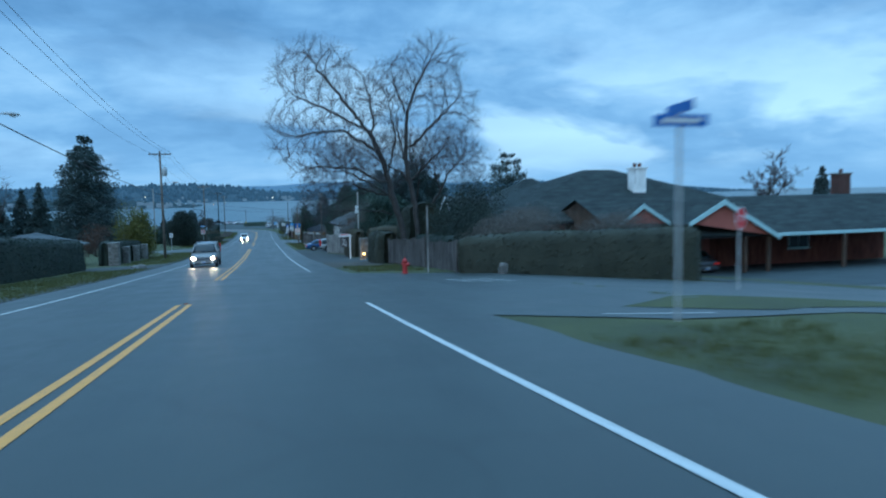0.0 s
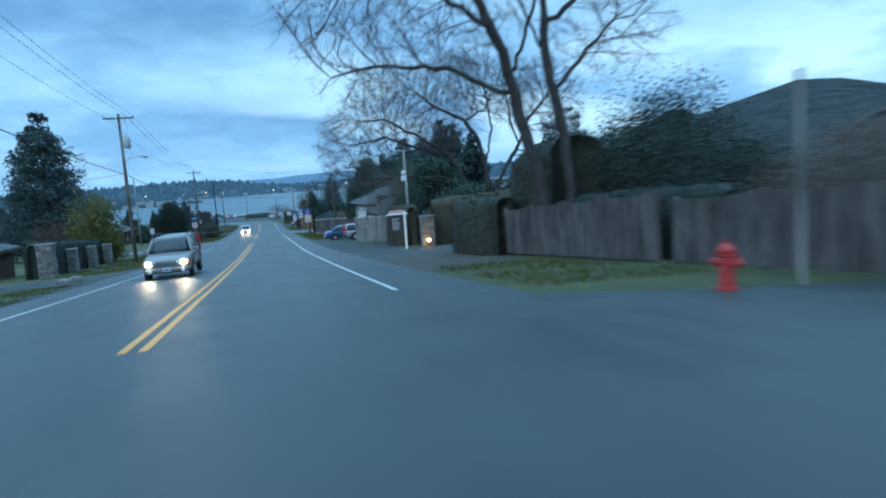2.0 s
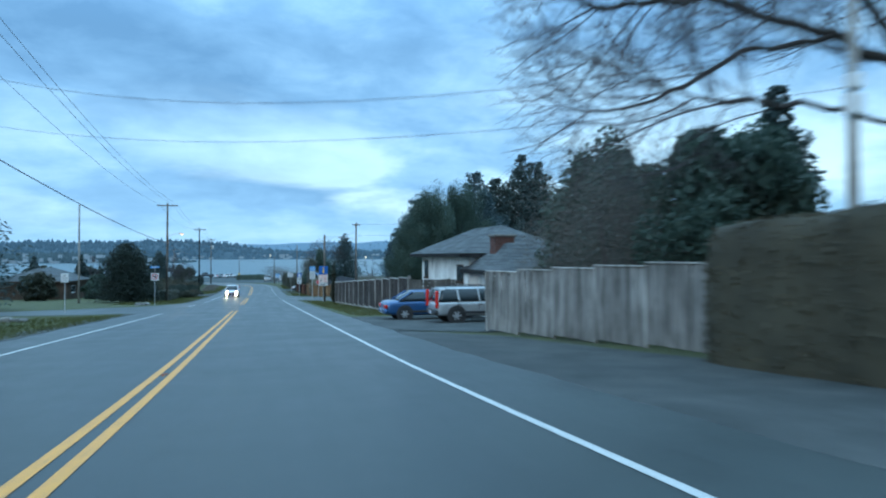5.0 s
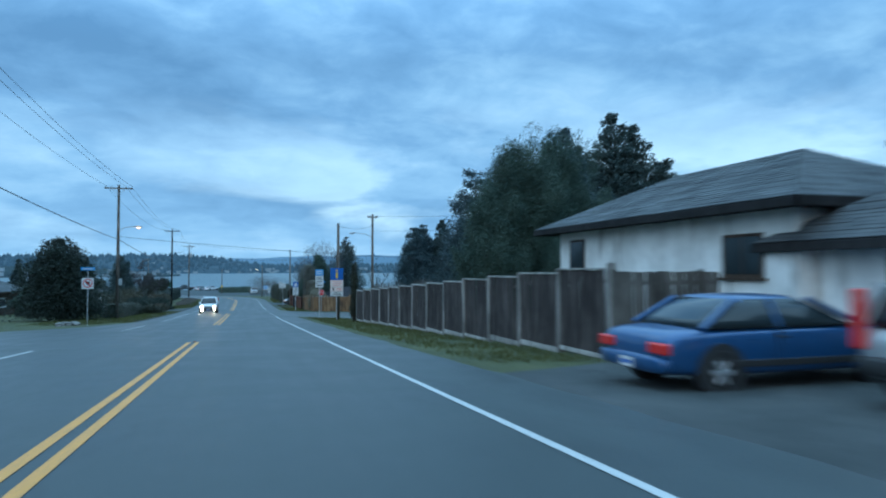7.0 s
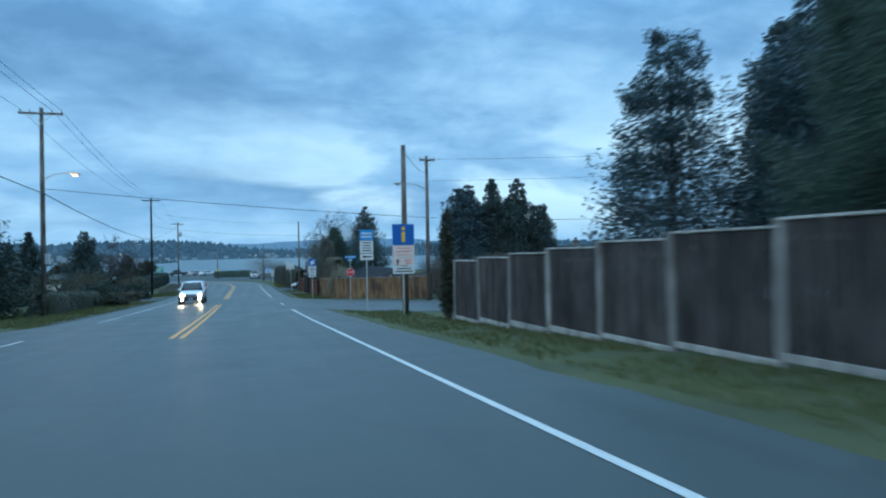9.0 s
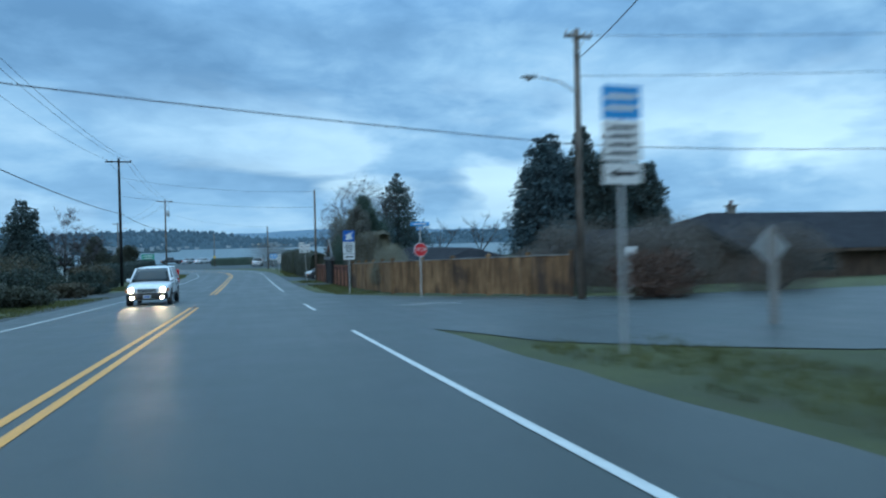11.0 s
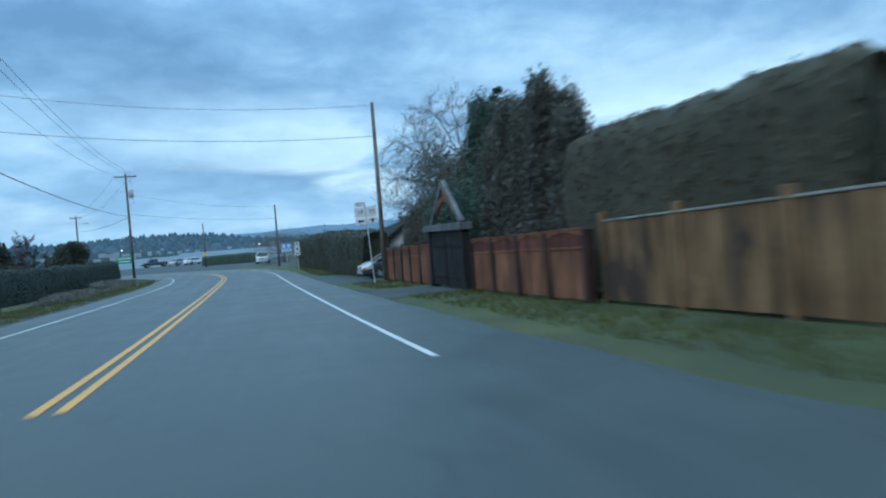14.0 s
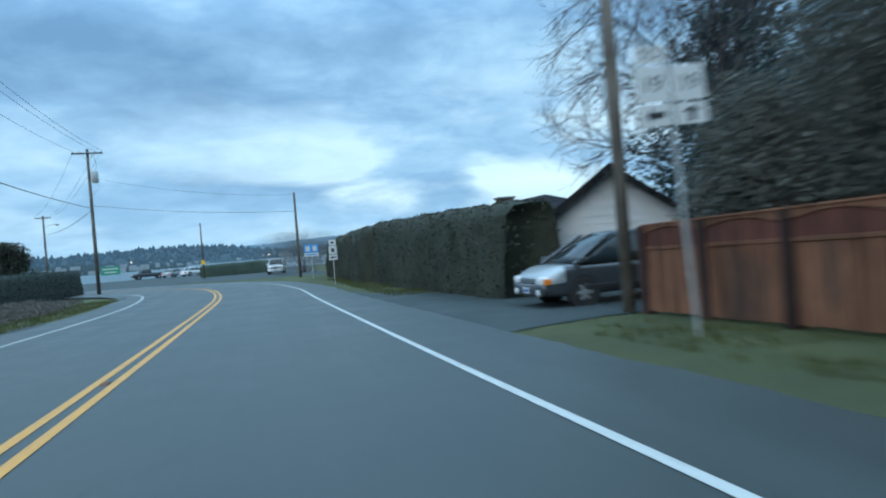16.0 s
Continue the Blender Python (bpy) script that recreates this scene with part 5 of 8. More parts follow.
spread_tree("oak_tree", "large bare tree with two heavy trunks and fine twigs", 8.9, 39.8,
    [[(-0.25, 0.5, -0.3), (-0.45, 0.5, 2.0), (-1.05, 0.4, 4.2), (-1.6, 0.3, 6.3), (-2.2, 0.3, 7.7), (-3.6, 0.4, 9.6), (-5.3, 0.6, 11.8), (-6.0, 0.6, 12.8)],
     [(0.6, 0.3, -0.3), (0.3, 0.3, 3.6), (-0.2, 0.3, 6.3), (-0.1, 0.3, 9.2), (0.6, 0.3, 11.0), (1.6, 0.4, 12.8)],
     [(-2.3, 0.3, 8.0), (-4.8, 0.0, 9.4), (-7.2, -0.2, 10.3)], [(-2.0, 0.2, 7.0), (-4.3, -0.6, 8.2), (-6.8, -0.8, 7.8)],
     [(-1.6, 0.1, 5.0), (-3.4, 0.6, 6.0), (-5.4, 0.8, 6.1), (-6.8, 0.6, 5.8)], [(-2.1, 0.3, 8.2), (-2.5, -0.4, 10.2), (-2.9, -0.6, 11.4)],
     [(0.0, 0.2, 7.1), (2.2, -0.3, 9.3), (3.2, -0.4, 10.4)], [(-0.1, 0.3, 9.2), (-0.6, 0.9, 10.9), (-0.9, 1.1, 12.4)],
     [(0.1, 0.1, 5.2), (1.6, 0.6, 6.6), (2.8, 0.9, 7.6)], [(-1.4, 0.2, 5.6), (-1.2, -1.6, 7.6), (-1.8, -2.4, 9.8)], [(-0.3, 0.3, 6.3), (-0.4, 2.0, 8.6), (0.0, 3.0, 10.6)]],
    [((-5.6, 0.4, 11.4), (2.7, 3.0, 2.2)), ((-3.4, 0.2, 9.8), (2.2, 3.0, 2.2)), ((-6.4, -0.4, 7.9), (2.2, 2.4, 2.0)), ((-5.6, 0.6, 6.2), (1.9, 2.0, 1.2)),
     ((1.5, 0.4, 11.8), (2.2, 2.8, 2.3)), ((2.6, 0.0, 9.3), (1.9, 2.6, 2.1)), ((-1.0, 0.3, 10.4), (2.0, 3.2, 2.2)), ((2.2, 0.6, 7.0), (2.0, 2.2, 1.5)), ((-3.6, 0.0, 6.9), (2.4, 2.4, 1.4))],
    seed=2, pull=7000, step=0.30, twig=0.0050, thick=1.15, grow=2.10, shoots=3, shoot=0.70, free=1.45)
spread_tree("oak_tree", "wide bare tree with arching limbs over a hedge", 15.2, 64.3,
    [[(-0.9, 0, -0.3), (-1.2, 0, 2.0), (-1.9, 0, 3.6), (-2.3, 0.1, 4.9), (-3.1, 0.1, 5.8), (-4.9, 0.2, 6.2), (-7.0, 0.2, 5.8), (-8.8, 0.3, 4.8)],
     [(-0.2, 0, -0.3), (-0.3, 0, 3.3), (-0.3, 0, 5.1), (-0.8, 0.1, 6.7), (-1.6, 0.2, 8.0), (-3.6, 0.3, 9.0), (-5.1, 0.4, 10.3)],
     [(0.2, 0.2, -0.3), (0.3, 0.2, 3.2), (1.3, 0.2, 4.8), (2.3, 0.2, 6.2), (1.8, 0.3, 7.6), (1.6, 0.3, 9.3), (1.4, 0.4, 10.8)],
     [(-3.0, 0.1, 5.8), (-5.4, -0.6, 7.2), (-7.4, -0.9, 8.2), (-9.0, -1.0, 8.2)], [(2.3, 0.2, 6.2), (3.0, 0.0, 7.9), (4.6, -0.2, 9.5)],
     [(1.7, 0.2, 5.2), (2.8, -0.2, 5.6), (4.4, -0.4, 5.0), (5.8, -0.6, 4.2)], [(2.0, 0.2, 5.8), (5.0, 0.8, 5.3), (7.6, 1.2, 4.5)],
     [(-1.6, 0.2, 8.0), (0.2, 1.2, 8.8), (1.0, 1.8, 10.0)], [(-1.6, 0, 3.2), (-3.6, -0.8, 4.2), (-6.4, -1.2, 4.5), (-9.2, -1.4, 4.4)],
     [(-4.9, 0.2, 6.2), (-7.0, 1.2, 7.2), (-9.4, 1.4, 6.8)], [(-0.3, 0, 5.1), (-0.4, -1.8, 7.2), (-1.0, -2.6, 9.6)]],
    [((-6.4, 0.2, 9.0), (3.6, 3.4, 2.8)), ((-9.2, 0.0, 6.8), (2.6, 2.6, 2.4)), ((-9.6, -0.4, 4.6), (2.2, 2.0, 1.3)), ((-1.6, 0.2, 10.2), (3.6, 3.8, 2.4)),
     ((3.2, 0.2, 9.6), (3.6, 3.4, 2.4)), ((5.0, 0.0, 7.8), (2.0, 2.4, 1.5)), ((6.2, 0.2, 5.0), (2.6, 1.6, 0.9)), ((-4.4, 0.2, 7.4), (3.0, 3.2, 1.6))],
    seed=12, pull=11000, step=0.32, twig=0.0050, thick=1.05, grow=2.12, shoots=4, shoot=0.85, free=1.4)
spread_tree("bare_tree", "spreading bare tree with long level twigs behind a wooden pole", 12.7, 192.0,
    [[(0, 0, -0.2), (-0.1, 0, 3.0), (0.2, 0.1, 5.6), (0.0, 0.1, 8.4), (-0.2, 0.1, 9.8)], [(-0.1, 0, 2.8), (-2.2, 0.1, 3.6), (-4.2, 0.1, 4.0)],
     [(0.0, 0, 4.0), (-2.2, -0.6, 5.2), (-4.4, -0.9, 5.8)], [(0.1, 0, 5.0), (-1.8, 0.5, 6.8), (-3.4, 0.7, 7.8)], [(0.2, 0, 5.6), (1.8, 0.2, 7.2), (2.8, 0.2, 8.4)],
     [(0.1, 0.1, 6.6), (-1.0, -0.9, 8.2), (-1.8, -1.2, 9.2)], [(0, 0, 3.4), (-1.4, -1.4, 4.6), (-2.8, -2.0, 5.0)]],
    [((-3.2, -0.2, 4.4), (2.2, 2.0, 1.5)), ((-2.4, -0.2, 6.6), (2.8, 2.4, 1.9)), ((-0.6, 0.0, 8.8), (2.6, 2.4, 1.8)), ((1.8, 0.0, 7.4), (2.0, 2.2, 2.0))],
    seed=22, pull=1700, step=0.32, twig=0.0062, thick=0.62, grow=2.1, shoots=3, shoot=0.9, rise=0.0, free=1.4)
for i, (bx, by, bh) in enumerate(((24, 203, 6.5), (31, 206, 7.5), (38, 205, 7.0), (40.0, 78.0, 8.5), (60, 152, 10), (66, 160, 9))):
    bare_tree("bare_tree", "small round-headed bare tree beyond the roofs", bx, by,
        [(0.14, [(0, 0, -0.2), (0.1, 0, bh * 0.35), (0.5, 0, bh * 0.75)]), (0.1, [(0.1, 0, bh * 0.3), (-0.9, 0.2, bh * 0.6), (-1.3, 0.2, bh * 0.8)]),
         (0.1, [(0.1, 0, bh * 0.3), (1.4, -0.3, bh * 0.55), (2.2, -0.2, bh * 0.7)])], seed=50 + i, depth=3, kids=4, twig=0.02)
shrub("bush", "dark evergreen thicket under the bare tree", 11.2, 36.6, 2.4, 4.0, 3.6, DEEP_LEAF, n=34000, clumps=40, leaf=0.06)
shrub("bush", "grey-brown bare shrubbery above the hedge", 12.5, 31.5, 3.0, 3.2, 3.1, BROWN_LEAF, n=60000, leaf=0.022, twig=True, clumps=36)
shrub("bush", "grey-brown bare shrubbery above the hedge", 17.2, 30.4, 3.0, 2.2, 3.1, BROWN_LEAF, n=56000, leaf=0.022, twig=True, clumps=36)
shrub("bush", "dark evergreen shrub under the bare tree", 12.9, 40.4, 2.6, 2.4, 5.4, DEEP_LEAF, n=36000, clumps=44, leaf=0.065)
shrub("bush", "dark evergreen shrub behind the wavy fence", 13.2, 34.8, 2.2, 2.2, 2.9, BROWN_LEAF, n=40000, clumps=34, leaf=0.013, twig=True)
shrub("bush", "wide grey-brown bare thicket behind the pale fence", 10.2, 72.6, 3.0, 3.4, 5.4, BROWN_LEAF, n=70000, leaf=0.018, twig=True, clumps=56)
leaf_tree("evergreen_tree", "tall green evergreen beside the gate", 11.0, 182.6, 7.9, 2.3, 2.6, GREEN_LEAF, n=44000, clumps=60, leaf=0.075, seed=46, base=0.05)
leaf_tree("evergreen_tree", "dark green tree beside the white house", 13.6, 79.4, 7.6, 2.9, 2.6, GREEN_LEAF, n=14000, clumps=40, leaf=0.16, seed=44, base=0.06)
shrub("bush", "low dark evergreen behind the pale fence", 10.2, 69.0, 1.4, 1.8, 3.6, GREEN_LEAF, n=6000)
leaf_tree("evergreen_tree", "dark green tree behind the driveway hedge", 13.2, 71.0, 6.6, 3.0, 3.2, GREEN_LEAF, n=16000, clumps=36, leaf=0.17, seed=4, base=0.06)
leaf_tree("evergreen_tree", "dark green tree behind the grey fence", 12.6, 75.6, 6.2, 2.4, 2.4, GREEN_LEAF, n=9000, clumps=30, leaf=0.16, seed=14, base=0.06)
conifer("fir", "dark conifer under the wide bare tree", 16.8, 73.0, 8.5, 3.0, FIR_LEAF, seed=35)
conifer("cedar", "dark flat-topped cedar behind the houses", 38.6, 101.2, 14.2, 6.0, FIR_LEAF, levels=8, arms=6, sprays=110, droop=-0.05, lift=0.10, full=0.36, leaf=0.30, seed=36, start=0.42)
shrub("bush", "russet bare thicket behind the parked cars", 12.4, 92.0, 1.0, 2.0, 2.8, RED_LEAF, n=3000, leaf=0.05, twig=True)

shrub("bush", "tangled brown bare shrubbery beside the cedar fence", 15.6, 142.9, 2.6, 1.2, 2.5, BROWN_LEAF, n=40000, leaf=0.02, twig=True, clumps=40)
shrub("bush", "tangled brown bare shrubbery beside the side street", 20.2, 141.4, 2.8, 1.3, 2.6, BROWN_LEAF, n=36000, leaf=0.02, twig=True, clumps=40)
bare_tree("bare_tree", "round-headed bare tree beyond the long roof", 62.0, 70.0, [(0.2, [(0, 0, -0.2), (0.1, 0, 3.5), (0.4, 0, 8.0)]), (0.14, [(0.1, 0, 3.0), (-2.0, 0.2, 6.5)]), (0.14, [(0.1, 0, 3.0), (2.4, 0.2, 6.2)])], seed=171, depth=4, kids=4, twig=0.02)
conifer("fir", "dark fir beyond the long roof", 70.5, 70.0, 9.0, 3.0, FIR_LEAF, seed=172)

# ---- hedges, bushes, trees: far side ----
conifer("fir", "dark layered fir above the garden shrubs", -18.0, 183.0, 8.0, 3.6, FIR_LEAF, levels=17, arms=9, sprays=60, lift=0.14, droop=0.1, full=0.62, leaf=0.22, seed=181)
spread_tree("bare_tree", "reddish bare tree behind the garden shrubs", -14.6, 186.0, [[(0, 0, -0.2), (0.1, 0, 2.0), (0.2, 0, 4.6)], [(0.1, 0, 1.6), (-1.6, 0.2, 3.6)], [(0.1, 0, 1.6), (1.8, -0.2, 3.4)]],
    [((0, 0, 3.9), (2.9, 2.4, 1.7))], seed=182, pull=500, step=0.3, twig=0.008, thick=0.6, shoots=3, shoot=0.7)
bare_tree("bare_tree", "grey bare tree behind the garden shrubs", -16.6, 190.0, [(0.13, [(0, 0, -0.2), (0.1, 0, 2.4), (0.3, 0, 5.2)]), (0.09, [(0.1, 0, 2.0), (-1.3, 0.2, 4.2)]), (0.09, [(0.1, 0, 2.0), (1.6, -0.2, 4.0)])], seed=183, depth=4, kids=4, twig=0.012)
leaf_tree("evergreen_tree", "rounded dark evergreen behind the hedge", -17.0, 205.0, 5.0, 2.0, 2.0, HEDGE_LEAF, n=7000, clumps=26, leaf=0.16, seed=184, base=0.04)
for i, (fx, fy, fh, fr) in enumerate(((-27.5, 95.0, 10.0, 2.6), (-30.5, 98.0, 9.2, 3.0), (-33.5, 94.0, 9.6, 3.0), (-37.0, 100.0, 9.4, 3.2), (-19.5, 168.0, 7.0, 2.2), (-17.6, 188.0, 4.6, 1.7))):
    conifer("fir", "dark fir in a belt behind the gardens", fx, fy, fh, fr, FIR_LEAF, levels=20, arms=9, sprays=30, leaf=0.36, seed=160 + i)
for i, (sx, sy, sr, sh) in enumerate(((-21, 205, 3.2, 3.2), (-27, 212, 3.6, 4.2), (-34, 206, 4.0, 4.8), (-42, 200, 4.5, 5.0), (-52, 190, 5.0, 6.0), (-46, 176, 4.0, 5.0), (-60, 206, 5.0, 6.0), (-74, 196, 6.0, 7.0), (-23, 160, 2.6, 3.4), (-29, 154, 3.0, 3.8))):
    leaf_tree("evergreen_tree", "dark rounded evergreen in the gardens above the bay", sx, sy, sh, sr, sr, HEDGE_LEAF if i % 2 else GREEN_LEAF, n=3600, clumps=26, leaf=0.28, seed=130 + i, base=0.04)
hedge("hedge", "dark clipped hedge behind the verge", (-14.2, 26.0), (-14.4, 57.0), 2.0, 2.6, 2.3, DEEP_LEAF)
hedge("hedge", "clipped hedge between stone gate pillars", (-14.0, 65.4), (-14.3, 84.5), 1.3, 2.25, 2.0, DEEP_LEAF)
shrub("bush", "rounded golden-green evergreen bush", -14.6, 84.5, 2.6, 2.6, 5.7, GOLD_LEAF, n=12000, leaf=0.14, clumps=34)
conifer("spruce", "large dark spruce with layered boughs", -26.3, 113.6, 18.9, 9.0, FIR_LEAF, levels=21, arms=12, sprays=120, droop=0.16, lift=0.16, full=0.74, leaf=0.30, seed=7, start=0.05)
conifer("spruce", "broad dark cone-shaped evergreen beside the side street", -15.4, 139.2, 7.0, 4.5, DEEP_LEAF, levels=24, arms=16, sprays=70, droop=0.05, lift=0.12, full=0.46, leaf=0.17, seed=8, start=0.02)
conifer("fir", "small dark fir behind the cone-shaped evergreen", -18.0, 152.0, 6.2, 1.9, FIR_LEAF, seed=28)
for i, (hx, hy, hh, hr) in enumerate(((-40, 96, 8.5, 3.4), (-46, 104, 12, 4.0), (-38, 112, 9, 3.6), (-52, 112, 14, 5.0), (-48, 126, 13, 4.5), (-44, 150, 9, 3.6), (-34, 146, 7, 3.0), (-60, 100, 12, 5))):
    conifer("fir", "dark distant fir in a belt of trees", hx, hy, hh, hr, FIR_LEAF, levels=18, arms=9, sprays=26, leaf=0.5, seed=60 + i)
bare_tree("bare_tree", "tall thin bare tree before dark firs", -31, 90.0, [(0.15, [(0, 0, -0.2), (0.1, 0, 4.0), (-0.1, 0, 8.0)]), (0.08, [(0.1, 0, 4.2), (1.1, 0, 6.4), (1.5, 0, 8.4)])], seed=71, depth=3, kids=4)
shrub("bush", "dark evergreen shrub beside the spruce", -21.5, 96.0, 2.4, 2.4, 4.0, RED_LEAF, n=5000, leaf=0.1)
shrub("bush", "dark rounded shrub at the corner", -16.5, 94.5, 2.0, 2.0, 2.2, HEDGE_LEAF, n=4000)
hedge("hedge", "low dark hedge beyond the lamp pole", (-12.2, 143.6), (-12.6, 160.0), 1.8, 1.35, 1.2, HEDGE_LEAF, lump=0.2)
for i, (sx, sy, sr, sh) in enumerate(((-10.6, 156.5, 1.5, 1.0), (-12.5, 162.5, 2.0, 2.0), (-14.6, 167.5, 2.6, 2.8), (-15.6, 173.5, 2.8, 2.9), (-12.4, 178.0, 1.8, 1.7), (-12.8, 182.5, 2.0, 2.1), (-17, 164, 2.8, 2.8), (-10.8, 172.8, 1.2, 0.8), (-11.2, 168.0, 1.4, 0.9))):
    shrub("bush", "low evergreen garden shrub", sx, sy, sr, sr, sh, (HEDGE_LEAF, DEEP_LEAF, CLIP_LEAF)[i % 3], n=3600)
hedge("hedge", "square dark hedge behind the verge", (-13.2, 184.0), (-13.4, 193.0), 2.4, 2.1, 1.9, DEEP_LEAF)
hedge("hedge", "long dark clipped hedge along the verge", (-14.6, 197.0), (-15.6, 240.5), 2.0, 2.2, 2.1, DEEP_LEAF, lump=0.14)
shrub("bush", "dry brown undergrowth on the bank", -11.0, 214.0, 1.6, 8.0, 0.7, BROWN_LEAF, n=5000, leaf=0.05, twig=True)
shrub("bush", "dry brown undergrowth on the bank", -10.6, 199.0, 1.4, 6.0, 0.6, BROWN_LEAF, n=4000, leaf=0.05, twig=True)
leaf_tree("evergreen_tree", "rounded dark tree behind the far hedge", -17.9, 231.5, 4.4, 2.8, 2.8, HEDGE_LEAF, n=16000, clumps=30, leaf=0.12, seed=24, base=0.05)
for i, (bx, by, bh) in enumerate(((-21.5, 229, 4.6), (-25, 240, 5.4), (-31, 192, 6.0))):
    bare_tree("bare_tree", "round-headed bare tree beyond the hedge", bx, by,
        [(0.14, [(0, 0, -0.2), (0.1, 0, bh * 0.4), (0.4, 0, bh * 0.8)]), (0.1, [(0.1, 0, bh * 0.3), (-1.2, 0.2, bh * 0.7)]), (0.1, [(0.1, 0, bh * 0.3), (1.6, -0.3, bh * 0.65)])], seed=80 + i, depth=4, kids=4, twig=0.02)
for i, (fx, fy, fh) in enumerate(((-24, 178, 6.5), (-28, 172, 7.0), (-33, 166, 6.5))):
    conifer("fir", "dark fir behind the garden shrubs", fx, fy, fh, 2.2, FIR_LEAF, seed=90 + i, sprays=22)

# ---- fences ----
def fence(label, pts, h, mat, post_mat, board=0.14, bay=2.4, cap=None, rail_mat=None, post=0.09, over=0.06, style="plain", wobble=0.02, category="fence", front=-1, seed=0, kick=None):
    """A board fence along points: posts, rails and single boards, following the ground."""
    R = np.random.default_rng(seed + 100)
    ob = thing("fence", label, category)
    shared = Geo().box(-board / 2 + 0.004, -0.011, 0.0, board / 2 - 0.004, 0.011, 1.0, 0.003).mesh("plank")
    shared.materials.append(mat)
    rail_mat = rail_mat or post_mat
    n_boards = 0
    for a, b in zip(pts, pts[1:]):
        a, b = np.array(a, float), np.array(b, float)
        L = np.linalg.norm(b - a)
        d = (b - a) / L
        ang = math.degrees(math.atan2(d[1], d[0]))
        nb = max(1, round(L / bay))
        for i in range(nb + 1):
            c = a + d * L * i / nb
            z = float(gz(*c))
            hh = h + over
            part("post", Geo().box(-post / 2, -post / 2, -0.2, post / 2, post / 2, hh, 0.012), post_mat, ob, m=pose(c[0], c[1], z, R.normal(0, 0.6), R.normal(0, 0.6), ang))
            if i == nb:
                continue
            e = a + d * L * (i + 1) / nb
            zz = float(gz(*e))
            w = L / nb
            slope = math.degrees(math.atan2(zz - z, w))
            base = pose(c[0], c[1], z, 0, 0, ang) @ pose(0, 0, 0, 0, -slope, 0)
            off = front * 0.03
            if style == "step":
                base = pose(c[0], c[1], (z + zz) / 2, 0, 0, ang)
            for rr in (0.25, h - 0.25):
                part("rail", Geo().box(post / 2, -off - 0.02 if off < 0 else -off - 0.02, rr - 0.045, w - post / 2, -off + 0.02, rr + 0.045, 0.006), rail_mat, ob, m=base)
            if cap:
                part("cap_rail", Geo().box(-0.02, -0.075, h + 0.0, w + 0.02, 0.075, h + 0.045, 0.008), cap, ob, m=base)
            if kick:
                part("kick_board", Geo().box(post / 2, off - 0.03, 0.02, w - post / 2, off + 0.03, 0.15 + R.uniform(-0.03, 0.03), 0.006), kick, ob, m=base)
            k = max(1, int((w - post * 0.5) / board))
            for j in range(k):
                u = post * 0.25 + (j + 0.5) * (w - post * 0.5) / k
                hb = h * (1 + R.normal(0, 0.004))
                if style == "arch":
                    hb = (h - 0.42)
                if style == "dip":
                    hb = h * (0.94 + 0.06 * abs(2 * u / w - 1) ** 2) + R.normal(0, 0.006)
                m = base @ pose(u, off + R.normal(0, 0.003), 0.04 + R.uniform(0, 0.02), R.normal(0, 0.35), R.normal(0, 0.30), 0)
                part("plank", shared, mat, ob, m=m @ Matrix.Diagonal((1.0, 1.0, hb - 0.05, 1.0)))
                n_boards += 1
            if style == "arch":
                g = Geo()
                up_ = [(0.05 + (w - 0.1) * s, h - 0.15 + 0.11 * math.sin(math.pi * s)) for s in np.linspace(0, 1, 13)]
                g.prism([(0.05, h - 0.40)] + [(w - 0.05, h - 0.40)] + up_[::-1], 1, off - 0.012, off + 0.012)
                part("top_panel", g, rail_mat, ob, "dark arched top panel", m=base)
                part("mid_rail", Geo().box(0.04, off - 0.03, h - 0.43, w - 0.04, off + 0.03, h - 0.37, 0.006), mat, ob, m=base)
                gc = Geo()
                ring = []
                for s in np.linspace(0, 1, 13):
                    x_, z_ = 0.05 + (w - 0.1) * s, h - 0.15 + 0.11 * math.sin(math.pi * s)
                    ring.append([(x_, off - 0.02, z_), (x_, off + 0.035, z_), (x_, off + 0.035, h), (x_, off - 0.02, h)])
                gc.loft(ring)
                part("arch_board", gc, mat, ob, m=base)
                part("top_rail", Geo().box(0.0, off - 0.055, h, w, off + 0.055, h + 0.035, 0.006), mat, ob, m=base)
    return ob


# ---- houses ----
def wall_box(name, x0, y0, x1, y1, z0, z1, mat, ob, siding=0.0):
    """Four walls of a house; siding: lap height of boards, each a little proud at its foot."""
    g = Geo()
    if siding:
        z, rings = z0, []
        while z < z1 - 0.01:
            zt = min(z + siding, z1)
            rings.append([(x0 - 0.025, y0 - 0.025, z), (x1 + 0.025, y0 - 0.025, z), (x1 + 0.025, y1 + 0.025, z), (x0 - 0.025, y1 + 0.025, z)])
            rings.append([(x0, y0, zt - 0.004), (x1, y0, zt - 0.004), (x1, y1, zt - 0.004), (x0, y1, zt - 0.004)])
            z = zt
        g.loft(rings)
    else:
        g.box(x0, y0, z0, x1, y1, z1, 0.02)
    return part(name, g, mat, ob)


